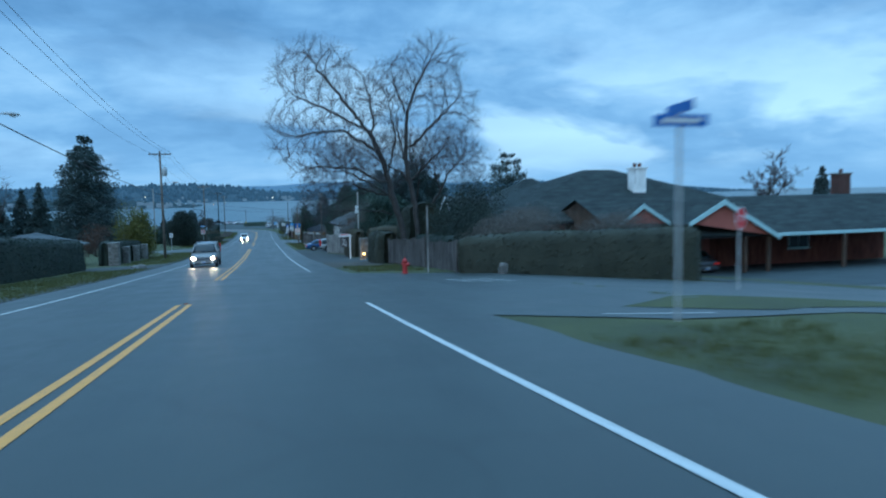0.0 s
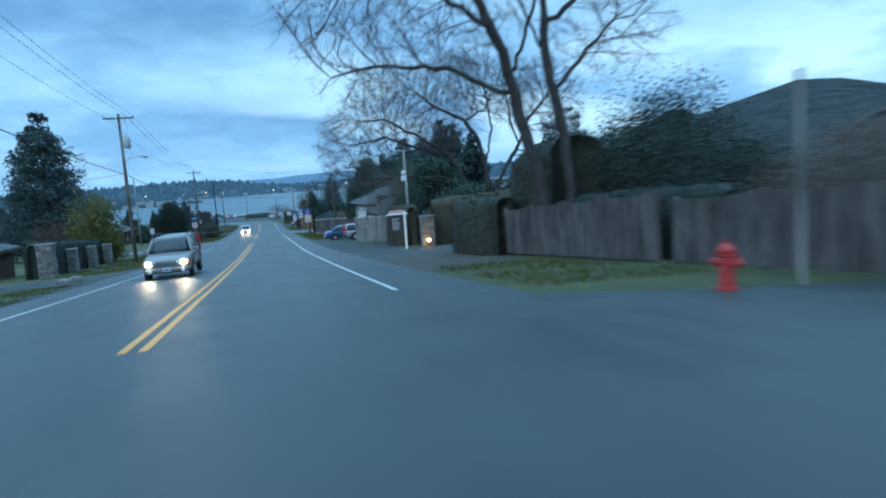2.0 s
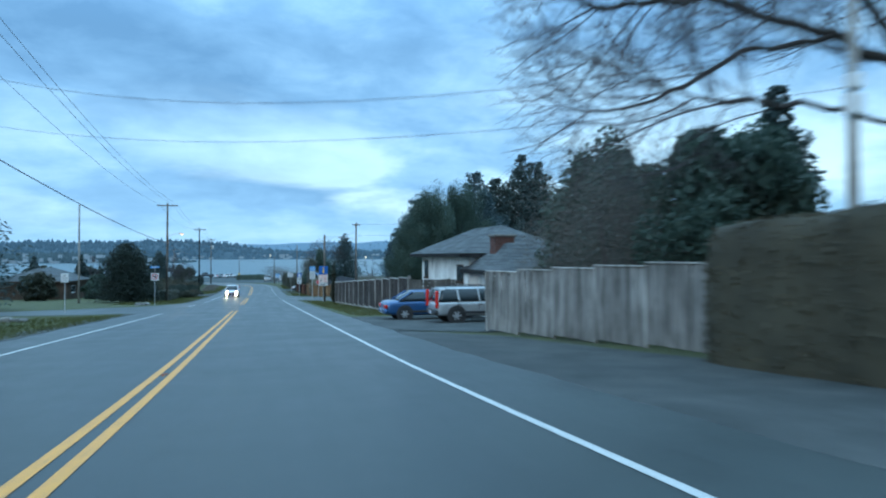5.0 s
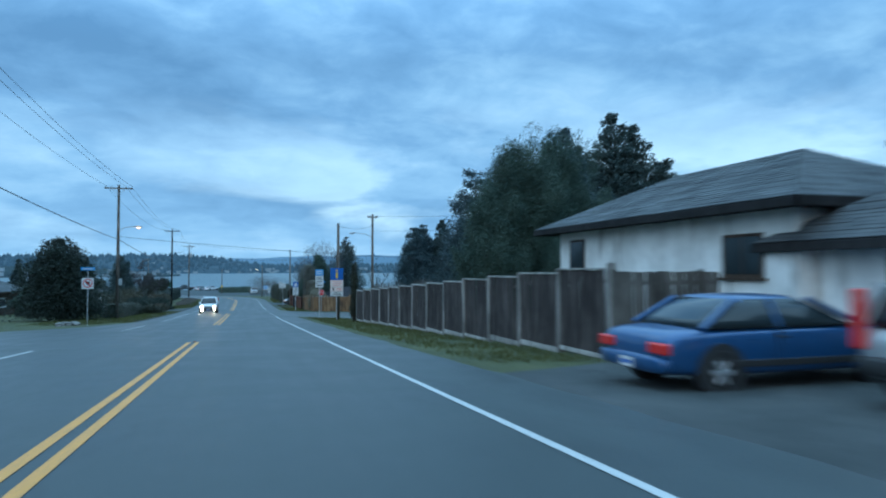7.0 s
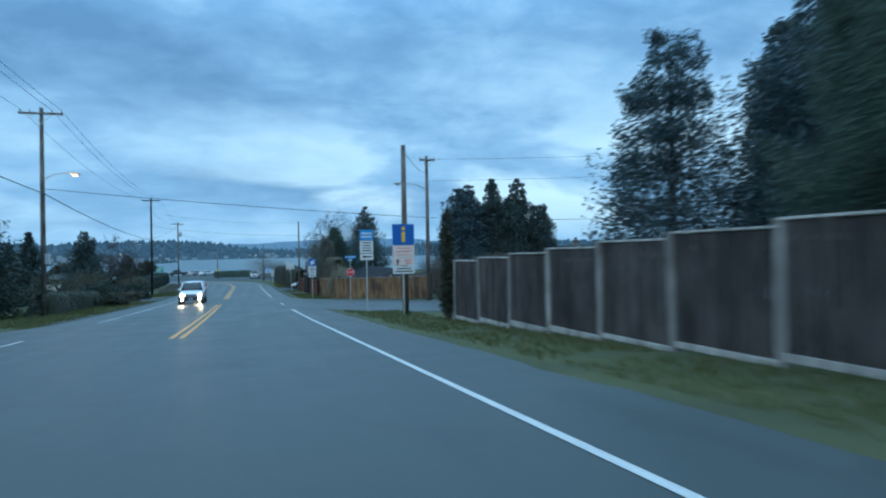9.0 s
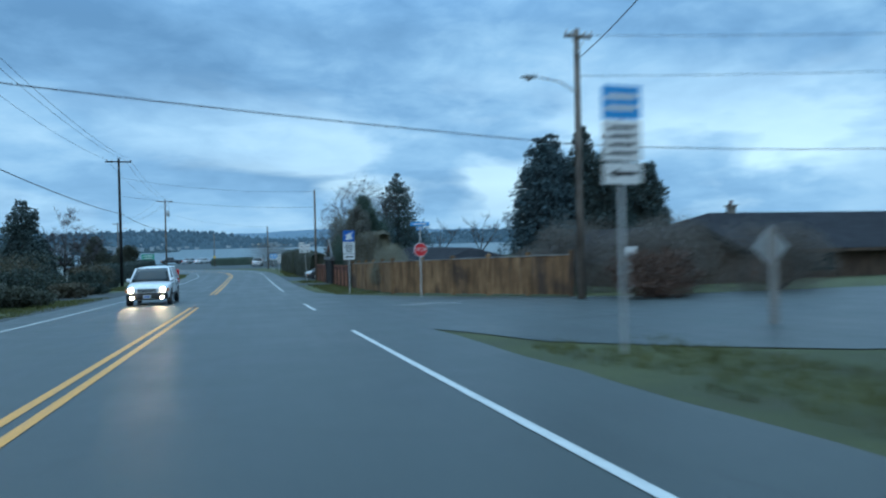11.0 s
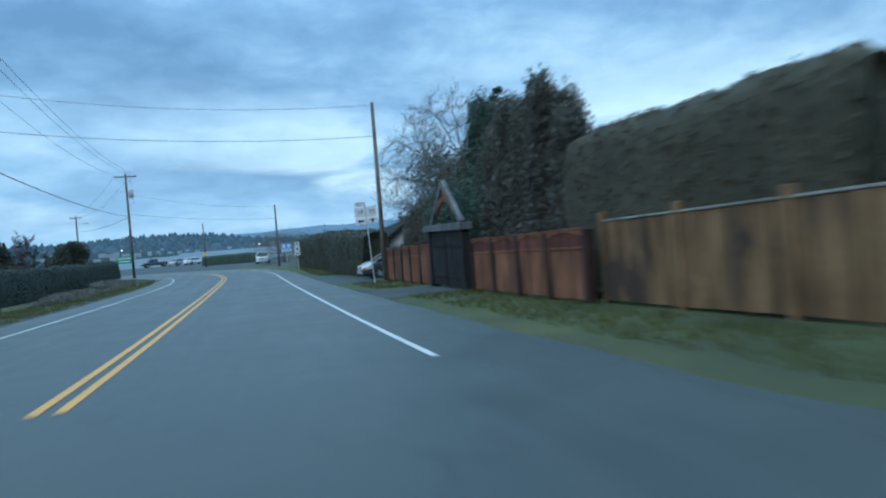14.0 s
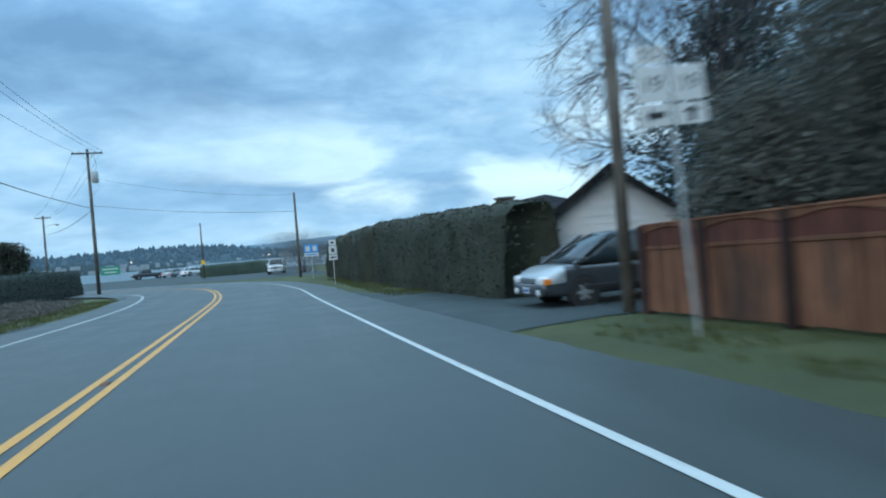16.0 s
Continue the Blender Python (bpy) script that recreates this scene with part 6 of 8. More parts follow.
def roof_plane(geo, a, b, c, d, course=0.22, thick=0.014):
    """Shingle courses from eave a-b up to ridge d-c, each course a thin tilted slab cut into uneven lengths."""
    a, b, c, d = (Vector(p) for p in (a, b, c, d))
    n = (b - a).cross(d - a).normalized()
    if n.z < 0:
        n = -n
    rows = max(2, int(((d - a).length + (c - b).length) / 2 / course))
    for i in range(rows):
        t0, t1 = i / rows, min(1.0, (i + 1.12) / rows)
        l0, r0, l1, r1 = a.lerp(d, t0), b.lerp(c, t0), a.lerp(d, t1), b.lerp(c, t1)
        wdt = (r0 - l0).length
        k = max(1, int(wdt / 1.1))
        cut = [0.0] + [(j + (0.35 if i % 2 else 0.0) + 0.12 * math.sin(i * 7.3 + j * 3.1)) / k for j in range(1, k)] + [1.0]
        for s0, s1 in zip(cut, cut[1:]):
            s0, s1 = max(0, min(1, s0)), max(0, min(1, s1))
            p = [l0.lerp(r0, s0), l0.lerp(r0, s1), l1.lerp(r1, s1), l1.lerp(r1, s0)]
            lift = n * (thick + 0.006 * math.sin(i * 3.7 + s0 * 40))
            geo.add([p[0], p[1], p[2], p[3], p[0] + lift, p[1] + lift, p[2] + n * 0.004, p[3] + n * 0.004],
                    [(4, 5, 6, 7), (0, 1, 5, 4), (0, 4, 7, 3), (1, 2, 6, 5)])


def hip_roof(ob, x0, y0, x1, y1, ze, zr, mat, over=0.5, along="y", inset=None, fascia=WHITE_TRIM, course=0.22):
    X0, Y0, X1, Y1 = x0 - over, y0 - over, x1 + over, y1 + over
    if along == "y":
        k = inset if inset is not None else (X1 - X0) / 2
        r0, r1 = ((X0 + X1) / 2, Y0 + k, zr), ((X0 + X1) / 2, Y1 - k, zr)
        planes = [((X0, Y1, ze), (X0, Y0, ze), r0, r1), ((X1, Y0, ze), (X1, Y1, ze), r1, r0),
                  ((X0, Y0, ze), (X1, Y0, ze), r0, r0), ((X1, Y1, ze), (X0, Y1, ze), r1, r1)]
    else:
        k = inset if inset is not None else (Y1 - Y0) / 2
        r0, r1 = (X0 + k, (Y0 + Y1) / 2, zr), (X1 - k, (Y0 + Y1) / 2, zr)
        planes = [((X0, Y0, ze), (X1, Y0, ze), r1, r0), ((X1, Y1, ze), (X0, Y1, ze), r0, r1),
                  ((X0, Y1, ze), (X0, Y0, ze), r0, r0), ((X1, Y0, ze), (X1, Y1, ze), r1, r1)]
    g = Geo()
    for p in planes:
        if inset == 0 and (Vector(p[2]) - Vector(p[3])).length < 0.01:
            continue
        roof_plane(g, *p, course=course)
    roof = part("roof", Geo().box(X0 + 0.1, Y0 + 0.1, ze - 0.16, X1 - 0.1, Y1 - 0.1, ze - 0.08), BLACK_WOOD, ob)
    part("shingles", g, mat, roof)
    deck = Geo()
    for p in planes:
        if inset == 0 and (Vector(p[2]) - Vector(p[3])).length < 0.01:
            continue
        q = [Vector(v) - Vector((0, 0, 0.03)) for v in p]
        if (q[2] - q[3]).length < 0.01:
            deck.add(q[:3], [(0, 1, 2)])
        else:
            deck.add(q, [(0, 1, 2, 3)])
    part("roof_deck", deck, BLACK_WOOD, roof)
    f = Geo()
    for a, b in (((X0, Y0), (X1, Y0)), ((X1, Y0), (X1, Y1)), ((X1, Y1), (X0, Y1)), ((X0, Y1), (X0, Y0))):
        if inset == 0 and ((along == "y" and a[1] == b[1]) or (along == "x" and a[0] == b[0])):
            continue
        f.box(min(a[0], b[0]) - 0.03, min(a[1], b[1]) - 0.03, ze - 0.20, max(a[0], b[0]) + 0.03, max(a[1], b[1]) + 0.03, ze - 0.02, 0.01)
    part("gutter", f, fascia, roof)
    return roof


def barge(ob, axis, at_, a, b, peak, width=0.22, thick=0.06, mat=WHITE_TRIM):
    """Trim boards along a gable from its two eaves to the peak. axis: 0 for a gable facing x, 1 for y."""
    for e in (a, b):
        g = Geo()
        poly = [e, peak, (peak[0], peak[1] - width * 1.25), (e[0], e[1] - width)]
        g.prism(poly, axis, at_ - thick / 2, at_ + thick / 2)
        part("bargeboard", g, mat, ob)


def window(ob, face, at_, u0, u1, z0, z1, frame_mat=WHITE_TRIM, mullions=1, sill=True, out=-1):
    """A window set into a wall that faces x (face 0) or y (face 1)."""
    def bx(ua, ub, za, zb, d0, d1, c=0.008):
        lo, hi = min(d0, d1), max(d0, d1)
        return Geo().box(lo, ua, za, hi, ub, zb, c) if face == 0 else Geo().box(ua, lo, za, ub, hi, zb, c)
    fr = part("window", bx(u0 - 0.07, u1 + 0.07, z0 - 0.07, z1 + 0.07, at_ - 0.02 * out * -1, at_ + out * 0.035), frame_mat, ob)
    n = mullions + 1
    for i in range(n):
        a = u0 + (u1 - u0) * i / n + (0.02 if i else 0)
        b = u0 + (u1 - u0) * (i + 1) / n - (0.02 if i < n - 1 else 0)
        part("pane", bx(a, b, z0, z1, at_ + out * 0.02, at_ + out * 0.043, 0.003), GLASS, fr)
    if sill:
        part("sill", bx(u0 - 0.12, u1 + 0.12, z0 - 0.13, z0 - 0.07, at_, at_ + out * 0.11), frame_mat, fr)
    return fr


def chimney(x, y, z0, z1, wx, wy, mat, ob, courses=True, pots=0):
    g = Geo()
    if courses:
        z, i = z0, 0
        while z < z1:
            s = 0.006 * (i % 2)
            for side in range(4):
                L = wx if side % 2 == 0 else wy
                k = max(2, int(L / 0.22))
                for j in range(k):
                    a, b = -L / 2 + L * j / k + 0.006, -L / 2 + L * (j + 1) / k - 0.006
                    if side == 0:
                        g.box(x + a, y - wy / 2 - 0.012 - s, z, x + b, y - wy / 2 + 0.05, z + 0.066)
                    elif side == 2:
                        g.box(x + a, y + wy / 2 - 0.05, z, x + b, y + wy / 2 + 0.012 + s, z + 0.066)
                    elif side == 1:
                        g.box(x - wx / 2 - 0.012 - s, y + a, z, x - wx / 2 + 0.05, y + b, z + 0.066)
                    else:
                        g.box(x + wx / 2 - 0.05, y + a, z, x + wx / 2 + 0.012 + s, y + b, z + 0.066)
            z += 0.08
            i += 1
        c = part("chimney", Geo().box(x - wx / 2 + 0.02, y - wy / 2 + 0.02, z0, x + wx / 2 - 0.02, y + wy / 2 - 0.02, z1), MORTAR, ob)
        part("brickwork", g, mat, c)
    else:
        c = part("chimney", Geo().box(x - wx / 2, y - wy / 2, z0, x + wx / 2, y + wy / 2, z1, 0.03), mat, ob)
    part("chimney_cap", Geo().box(x - wx / 2 - 0.09, y - wy / 2 - 0.09, z1, x + wx / 2 + 0.09, y + wy / 2 + 0.09, z1 + 0.12, 0.02), MORTAR if courses else mat, c)
    for i in range(pots):
        px_ = x + (i - (pots - 1) / 2) * 0.4
        part("chimney_pot", Geo().tube([(px_, y, z1 + 0.1), (px_, y, z1 + 0.42)], [0.13, 0.11], 10), BRICK, c)
    return c


def ground_z(x, y):
    return float(gz(x, y))


# white stucco bungalow with a grey hip roof and a tall brick chimney
z = ground_z(11, 91)
HB = thing("house", "white stained stucco bungalow with grey shingled hip roof", "house")
wall_box("wall", 9.85, 86.2, 15.4, 96.2, z - 0.4, z + 3.42, STUCCO, HB)
hip_roof(HB, 9.85, 86.2, 15.4, 96.2, z + 3.42, z + 5.0, ROOF_GREY, 0.65, "y", inset=3.2, fascia=BLACK_WOOD)
wall_box("wing_wall", 10.3, 80.6, 17.5, 86.1, z - 0.4, z + 2.6, STUCCO, HB)
hip_roof(HB, 10.3, 80.6, 17.5, 86.6, z + 2.6, z + 3.9, ROOF_GREY, 0.6, "x", inset=1.2, fascia=BLACK_WOOD)
window(HB, 0, 9.85, 94.55, 95.4, z + 2.0, z + 2.95, BROWN_WALL, 0)
window(HB, 0, 9.85, 87.1, 88.2, z + 1.95, z + 2.75, BROWN_WALL, 1)
window(HB, 0, 10.3, 83.0, 84.6, z + 1.3, z + 2.2, BROWN_WALL, 1)
chimney(10.9, 84.2, z - 0.3, z + 4.2, 0.95, 0.8, BRICK, HB)

# green-roofed house with red gables, a long wing and a pale chimney
HA = thing("house", "red-gabled house with mossy grey-green roofs and pale chimney", "house")
wall_box("wall", 15.0, 38.8, 35.0, 53.2, -5.0, -0.6, RED_SIDING, HA, 0.2)
hip_roof(HA, 14.5, 38.0, 35.5, 54.0, -0.6, 2.86, ROOF_GREEN, 0.5, "x", inset=9.8, fascia=BLACK_WOOD)
hip_roof(HA, 18.8, 50.0, 26.0, 56.5, 0.2, 2.45, ROOF_GREEN, 0.3, "x", inset=3.6, fascia=BLACK_WOOD)
chimney(26.0, 42.0, 0.6, 2.76, 1.0, 0.85, STUCCO, HA, False, 2)
# wing: one long roof over carport and garage
g = Geo()
roof_plane(g, (18.6, 31.2, -1.36), (44.0, 31.2, -1.36), (44.0, 37.0, 0.72), (18.6, 37.0, 0.72))
roof_plane(g, (44.0, 42.6, -1.30), (18.6, 42.6, -1.30), (18.6, 37.0, 0.72), (44.0, 37.0, 0.72))
part("shingles", g, ROOF_GREEN, HA)
wall_box("wing_wall", 19.0, 37.4, 43.4, 41.8, -4.6, -0.45, DARK_RED, HA, 0.2)
part("gable_wall", Geo().prism([(31.4, -1.42), (42.4, -1.38), (37.0, 0.62)], 0, 18.8, 18.95), BROWN_WALL, HA)
part("eave_board", Geo().box(28.2, 31.12, -1.52, 44.0, 31.2, -1.34, 0.01), TEAL_TRIM, HA)
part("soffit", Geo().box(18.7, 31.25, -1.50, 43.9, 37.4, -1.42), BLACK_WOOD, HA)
part("gable_wall", Geo().prism([(22.5, -0.62), (28.1, -1.46), (24.57, 0.46)], 1, 31.05, 31.18), RED_SIDING, HA)
g = Geo()
roof_plane(g, (22.2, 36.6, -0.68), (22.2, 30.8, -0.68), (24.57, 30.8, 0.56), (24.57, 36.6, 0.56))
roof_plane(g, (28.4, 30.8, -1.56), (28.4, 33.0, -1.56), (24.57, 36.6, 0.56), (24.57, 30.8, 0.56))
part("shingles", g, ROOF_GREEN, HA)
barge(HA, 1, 30.78, (22.3, -0.58), (28.3, -1.46), (24.57, 0.66), 0.24, mat=TEAL_TRIM)
part("gable_wall", Geo().prism([(19.4, -0.62), (22.2, -0.66), (20.6, 0.30)], 1, 32.72, 32.9), RED_SIDING, HA)
g = Geo()
roof_plane(g, (19.0, 36.4, -0.72), (19.0, 32.5, -0.72), (20.6, 32.5, 0.38), (20.6, 36.4, 0.38))
roof_plane(g, (22.4, 32.5, -0.72), (22.4, 36.4, -0.72), (20.6, 36.4, 0.38), (20.6, 32.5, 0.38))
part("shingles", g, ROOF_GREEN, HA)
barge(HA, 1, 32.48, (19.05, -0.62), (22.35, -0.62), (20.6, 0.48), 0.2, mat=TEAL_TRIM)
for px_ in (22.7, 26.4, 28.0, 33.4):
    part("carport_post", Geo().box(px_ - 0.09, 31.25, -4.2, px_ + 0.09, 31.43, -1.45, 0.01), BROWN_WALL, HA)
part("garage_door", Geo().box(29.2, 37.32, -3.9, 33.0, 37.4, -1.7, 0.01), DARK_RED, HA)
part("garage_door", Geo().box(26.8, 37.32, -3.9, 28.6, 37.4, -1.7, 0.01), RED_SIDING, HA)
window(HA, 1, 37.36, 35.0, 36.6, -2.9, -1.9, TEAL_TRIM, 1, out=-1)
chimney(41.0, 39.0, -0.4, 2.1, 1.0, 0.8, BRICK, HA, True, 1)

# gabled house beyond the driveway
z = float(rz(50)) - 0.08
HX = thing("house", "pale shingled house with white-trimmed gable behind tall hedges", "house")
wall_box("wall", 14.3, 47.7, 22.0, 52.4, z - 0.9, z + 2.85, PALE_SHINGLE, HX, 0.15)
g = Geo()
roof_plane(g, (13.9, 52.9, z + 2.85), (22.4, 52.9, z + 2.85), (22.4, 50.05, z + 4.7), (13.9, 50.05, z + 4.7))
roof_plane(g, (22.4, 47.2, z + 2.85), (13.9, 47.2, z + 2.85), (13.9, 50.05, z + 4.7), (22.4, 50.05, z + 4.7))
part("shingles", g, ROOF_GREY, HX)
part("gable_wall", Geo().prism([(47.7, z + 2.84), (52.4, z + 2.84), (50.05, z + 4.60)], 0, 14.3, 14.45), PALE_SHINGLE, HX)
barge(HX, 0, 13.88, (47.2, z + 2.9), (52.9, z + 2.9), (50.05, z + 4.8), 0.26)

z = ground_z(24, 69)
HY = thing("house", "low house with dark roof and brick chimney behind hedges", "house")
wall_box("wall", 21.0, 66.0, 31.0, 74.0, z - 0.3, z + 2.3, STUCCO, HY)
hip_roof(HY, 21.0, 66.0, 31.0, 74.0, z + 2.3, z + 4.0, ROOF_GREY, 0.5, "x", inset=3.0)
chimney(24.0, 69.2, z + 3.0, z + 5.2, 1.1, 0.9, BRICK, HY)

# low brown houses by the second side street
z = ground_z(30, 152) - 0.25
HC = thing("house", "low dark brown house with long shingled roof and lit porch", "house")
wall_box("wall", 25.5, 150.5, 58.0, 164.0, z - 0.3, z + 2.2, BROWN_WALL, HC)
hip_roof(HC, 25.5, 150.5, 58.0, 164.0, z + 2.0, z + 4.4, ROOF_BROWN, 0.7, "x", inset=5.0, fascia=BROWN_WALL, course=0.26)
wall_box("wing_wall", 18.6, 149.2, 26.0, 160.0, z - 0.3, z + 1.9, BROWN_WALL, HC)
g = Geo()
roof_plane(g, (17.7, 160.6, z + 1.5), (17.7, 148.4, z + 1.5), (22.0, 148.4, z + 3.4), (22.0, 160.6, z + 3.4), course=0.26)
roof_plane(g, (26.4, 148.4, z + 1.5), (26.4, 160.6, z + 1.5), (22.0, 160.6, z + 3.4), (22.0, 148.4, z + 3.4), course=0.26)
part("shingles", g, ROOF_BROWN, HC)
part("gable_wall", Geo().prism([(18.6, z + 1.85), (25.8, z + 1.85), (22.0, z + 3.3)], 1, 149.2, 149.35), BROWN_WALL, HC)
barge(HC, 1, 148.42, (17.7, z + 1.65), (26.4, z + 1.55), (22.0, z + 3.48), mat=BLACK_WOOD)
chimney(52.5, 157.2, z + 3.4, z + 5.7, 1.2, 0.9, STONE, HC, False, 2)
chimney(31.5, 157.2, z + 3.6, z + 4.8, 0.5, 0.4, MORTAR, HC, False, 1)
window(HC, 1, 150.46, 30.0, 33.0, z + 0.7, z + 1.8, BROWN_WALL, 2, out=-1)
part("porch_lamp", Geo().tube([(26.5, 150.2, z + 1.25), (26.5, 150.2, z + 1.32), (26.5, 150.2, z + 1.5), (26.5, 150.2, z + 1.56)], [0.04, 0.10, 0.10, 0.03], 10), PORCH_GLOW, HC, "glowing amber porch lamp")
pl = new("porch_light", bpy.data.lights.new("porch_light", "POINT"))
pl.data.energy, pl.data.color, pl.data.shadow_soft_size = 30.0, (1.0, 0.5, 0.18), 0.1
pl.matrix_basis = pose(26.5, 149.9, z + 1.4)

z = ground_z(15, 170)
HQ = thing("house", "long low house with dark roof behind the cedar fence", "house")
wall_box("wall", 11.5, 158.5, 18.0, 182.0, z - 0.3, z + 1.6, BROWN_WALL, HQ)
hip_roof(HQ, 11.5, 160.5, 18.0, 182.0, z + 1.6, z + 2.75, ROOF_BROWN, 0.5, "y", inset=2.4, fascia=BROWN_WALL)

# white clapboard garage by the bend
z = ground_z(10, 197)
HD = thing("garage", "white clapboard garage with a steep gable and dark bargeboards", "garage", pose(8.7, 195.3, 0) @ pose(0, 0, 0, 0, 0, -24) @ pose(-8.85, -195.4, 0))
wall_box("wall", 8.85, 195.4, 12.75, 203.0, z - 0.2, z + 2.2, WHITE_SIDING, HD, 0.27)
gg = Geo()
zz = z + 2.2
while zz < z + 3.45:
    k, k2 = (zz - z - 2.2) / 1.38, min(1.0, (zz + 0.27 - z - 2.2) / 1.38)
    gg.add([(8.85 + 1.95 * k, 195.365, zz), (12.75 - 1.95 * k, 195.365, zz), (12.75 - 1.95 * k2, 195.4, zz + 0.27), (8.85 + 1.95 * k2, 195.4, zz + 0.27)], [(0, 1, 2, 3)])
    zz += 0.27
part("gable_siding", gg, WHITE_SIDING, HD)
part("gable_wall", Geo().prism([(8.85, z + 2.18), (12.75, z + 2.18), (10.8, z + 3.56)], 1, 195.41, 195.55), WHITE_SIDING, HD)
g = Geo()
roof_plane(g, (8.35, 203.4, z + 1.88), (8.35, 194.95, z + 1.88), (10.8, 194.95, z + 3.66), (10.8, 203.4, z + 3.66))
roof_plane(g, (13.25, 194.95, z + 1.88), (13.25, 203.4, z + 1.88), (10.8, 203.4, z + 3.66), (10.8, 194.95, z + 3.66))
part("shingles", g, ROOF_BROWN, HD)
barge(HD, 1, 194.93, (8.35, z + 1.95), (13.25, z + 1.95), (10.8, z + 3.75), mat=BLACK_WOOD)

z = ground_z(14, 216)
HZ = thing("house", "house with low dark roof behind the tall hedge", "house")
wall_box("wall", 11.5, 208, 20, 222, z - 0.3, z + 2.6, STUCCO, HZ)
hip_roof(HZ, 11.5, 208, 20, 222, z + 2.6, z + 4.2, ROOF_BROWN, 0.5, "y", inset=3)
chimney(13.5, 211, z + 3.0, z + 4.1, 0.8, 0.7, BRICK, HZ)

# houses on the far side
for hx, hy, wx, wy, he, hr, lab in ((-24.5, 64.0, 7.0, 9.0, 2.3, 3.6, "low house with pale grey roof behind the far hedge"),
                                    (-36.0, 160.0, 9.0, 12.0, 2.6, 4.4, "brown house with grey roof behind evergreens"),
                                    (-26.0, 186.0, 8.0, 10.0, 2.3, 2.8, "low flat-roofed house behind garden shrubs"),
                                    (-27.0, 200.0, 8.0, 12.0, 1.9, 2.3, "low house with pale roof edge behind the far hedge")):
    z = ground_z(hx, hy) - (0.7 if hy < 100 else 0.0)
    H = thing("house", lab, "house")
    wall_box("wall", hx, hy, hx + wx, hy + wy, z - 0.3, z + he, BROWN_WALL if wx > 8 or hy < 100 else STUCCO, H)
    hip_roof(H, hx, hy, hx + wx, hy + wy, z + he, z + hr, ROOF_GREY, 0.5, "y", inset=2.5, fascia=BROWN_WALL)
    window(H, 0, hx + wx, hy + 2, hy + 4, z + 0.9, z + 1.8, WHITE_TRIM, 1, out=1)

# ---- garden gate with an A-frame top ----
z = ground_z(6.75, 176.2)
GT = thing("garden_gate", "blackened double garden gate under a grey A-frame portal", "gate")
for yy in (174.3, 178.2):
    part("gate_post", Geo().box(6.62, yy - 0.12, z - 0.3, 6.9, yy + 0.12, z + 2.02, 0.015), BLACK_WOOD, GT)
part("lintel", Geo().box(6.55, 173.95, z + 2.0, 6.95, 178.65, z + 2.24, 0.02), GREY_BEAM, GT, "grey weathered beam")
for s in (-1, 1):
    g = Geo()
    a, b = Vector((6.75, 176.25 + s * 1.8, z + 2.24)), Vector((6.75, 176.25 - s * 0.06, z + 3.72))
    g.tube([a, b], 0.11, 4)
    part("rafter", g, GREY_BEAM, GT, "grey weathered rafter")
g = Geo()
ring = []
for i in range(15):
    a = math.pi * i / 14
    yy, zz = 176.2 + 0.85 * math.cos(a), z + 2.62 + 0.40 * math.sin(a)
    ring.append([(6.70, yy, zz), (6.80, yy, zz), (6.80, yy + 0.10 * math.cos(a), zz + 0.16), (6.70, yy + 0.10 * math.cos(a), zz + 0.16)])
part("arched_brace", g.loft(ring), RED_PLANK, GT, "reddish arched brace")
part("king_post", Geo().box(6.70, 176.12, z + 3.0, 6.80, 176.28, z + 3.6, 0.01), RED_PLANK, GT)
for y0, y1 in ((174.44, 176.22), (176.28, 178.06)):
    leaf = part("gate_leaf", Geo().box(6.72, y0, z + 0.06, 6.76, y1, z + 1.96, 0.006), BLACK_WOOD, GT)
    for k in range(12):
        u = y0 + (k + 0.5) * (y1 - y0) / 12
        part("board", Geo().box(6.69, u - 0.078, z + 0.06, 6.715, u + 0.078, z + 1.95, 0.004), BLACK_WOOD, leaf)
    part("ledge", Geo().box(6.665, y0 + 0.03, z + 0.35, 6.69, y1 - 0.03, z + 0.47, 0.005), BLACK_WOOD, leaf)
    part("ledge", Geo().box(6.665, y0 + 0.03, z + 1.45, 6.69, y1 - 0.03, z + 1.57, 0.005), BLACK_WOOD, leaf)

# ---- stone pillars ----
def stone_pillar(x, y, w, h, label, lamp=False, seed=0):
    R = np.random.default_rng(seed + 300)
    ob = thing("stone_pillar", label, "pillar", at(x, y))
    part("core", Geo().box(-w / 2 + 0.03, -w / 2 + 0.03, -0.2, w / 2 - 0.03, w / 2 - 0.03, h), MORTAR, ob)
    shapes = []
    for s in range(5):
        g = Geo().box(-0.5, -0.5, -0.5, 0.5, 0.5, 0.5, 0.16)
        g.v = [tuple(np.array(v) * (1 + 0.10 * R.normal(size=3))) for v in g.v]
        me = g.mesh("stone")
        me.materials.append(STONE)
        shapes.append(me)
    zc = 0.0
    while zc < h - 0.06:
        hh = min(R.uniform(0.13, 0.24), h - zc)
        for side in range(4):
            u = -w / 2
            while u < w / 2 - 0.05:
                ww = min(R.uniform(0.14, 0.30), w / 2 - u)
                if w / 2 - u - ww < 0.07:
                    ww = w / 2 - u
                m = pose(0, 0, 0, 0, 0, 90 * side) @ pose(u + ww / 2, -w / 2 + 0.03, zc + hh / 2) @ Matrix.Diagonal((ww * 0.97, 0.14, hh * 0.95, 1))
                part("stone", shapes[int(R.integers(5))], STONE, ob, m=m)
                u += ww
        zc += hh
    part("cap", Geo().box(-w / 2 - 0.07, -w / 2 - 0.07, h, w / 2 + 0.07, w / 2 + 0.07, h + 0.09, 0.03), STONE, ob)
    return ob


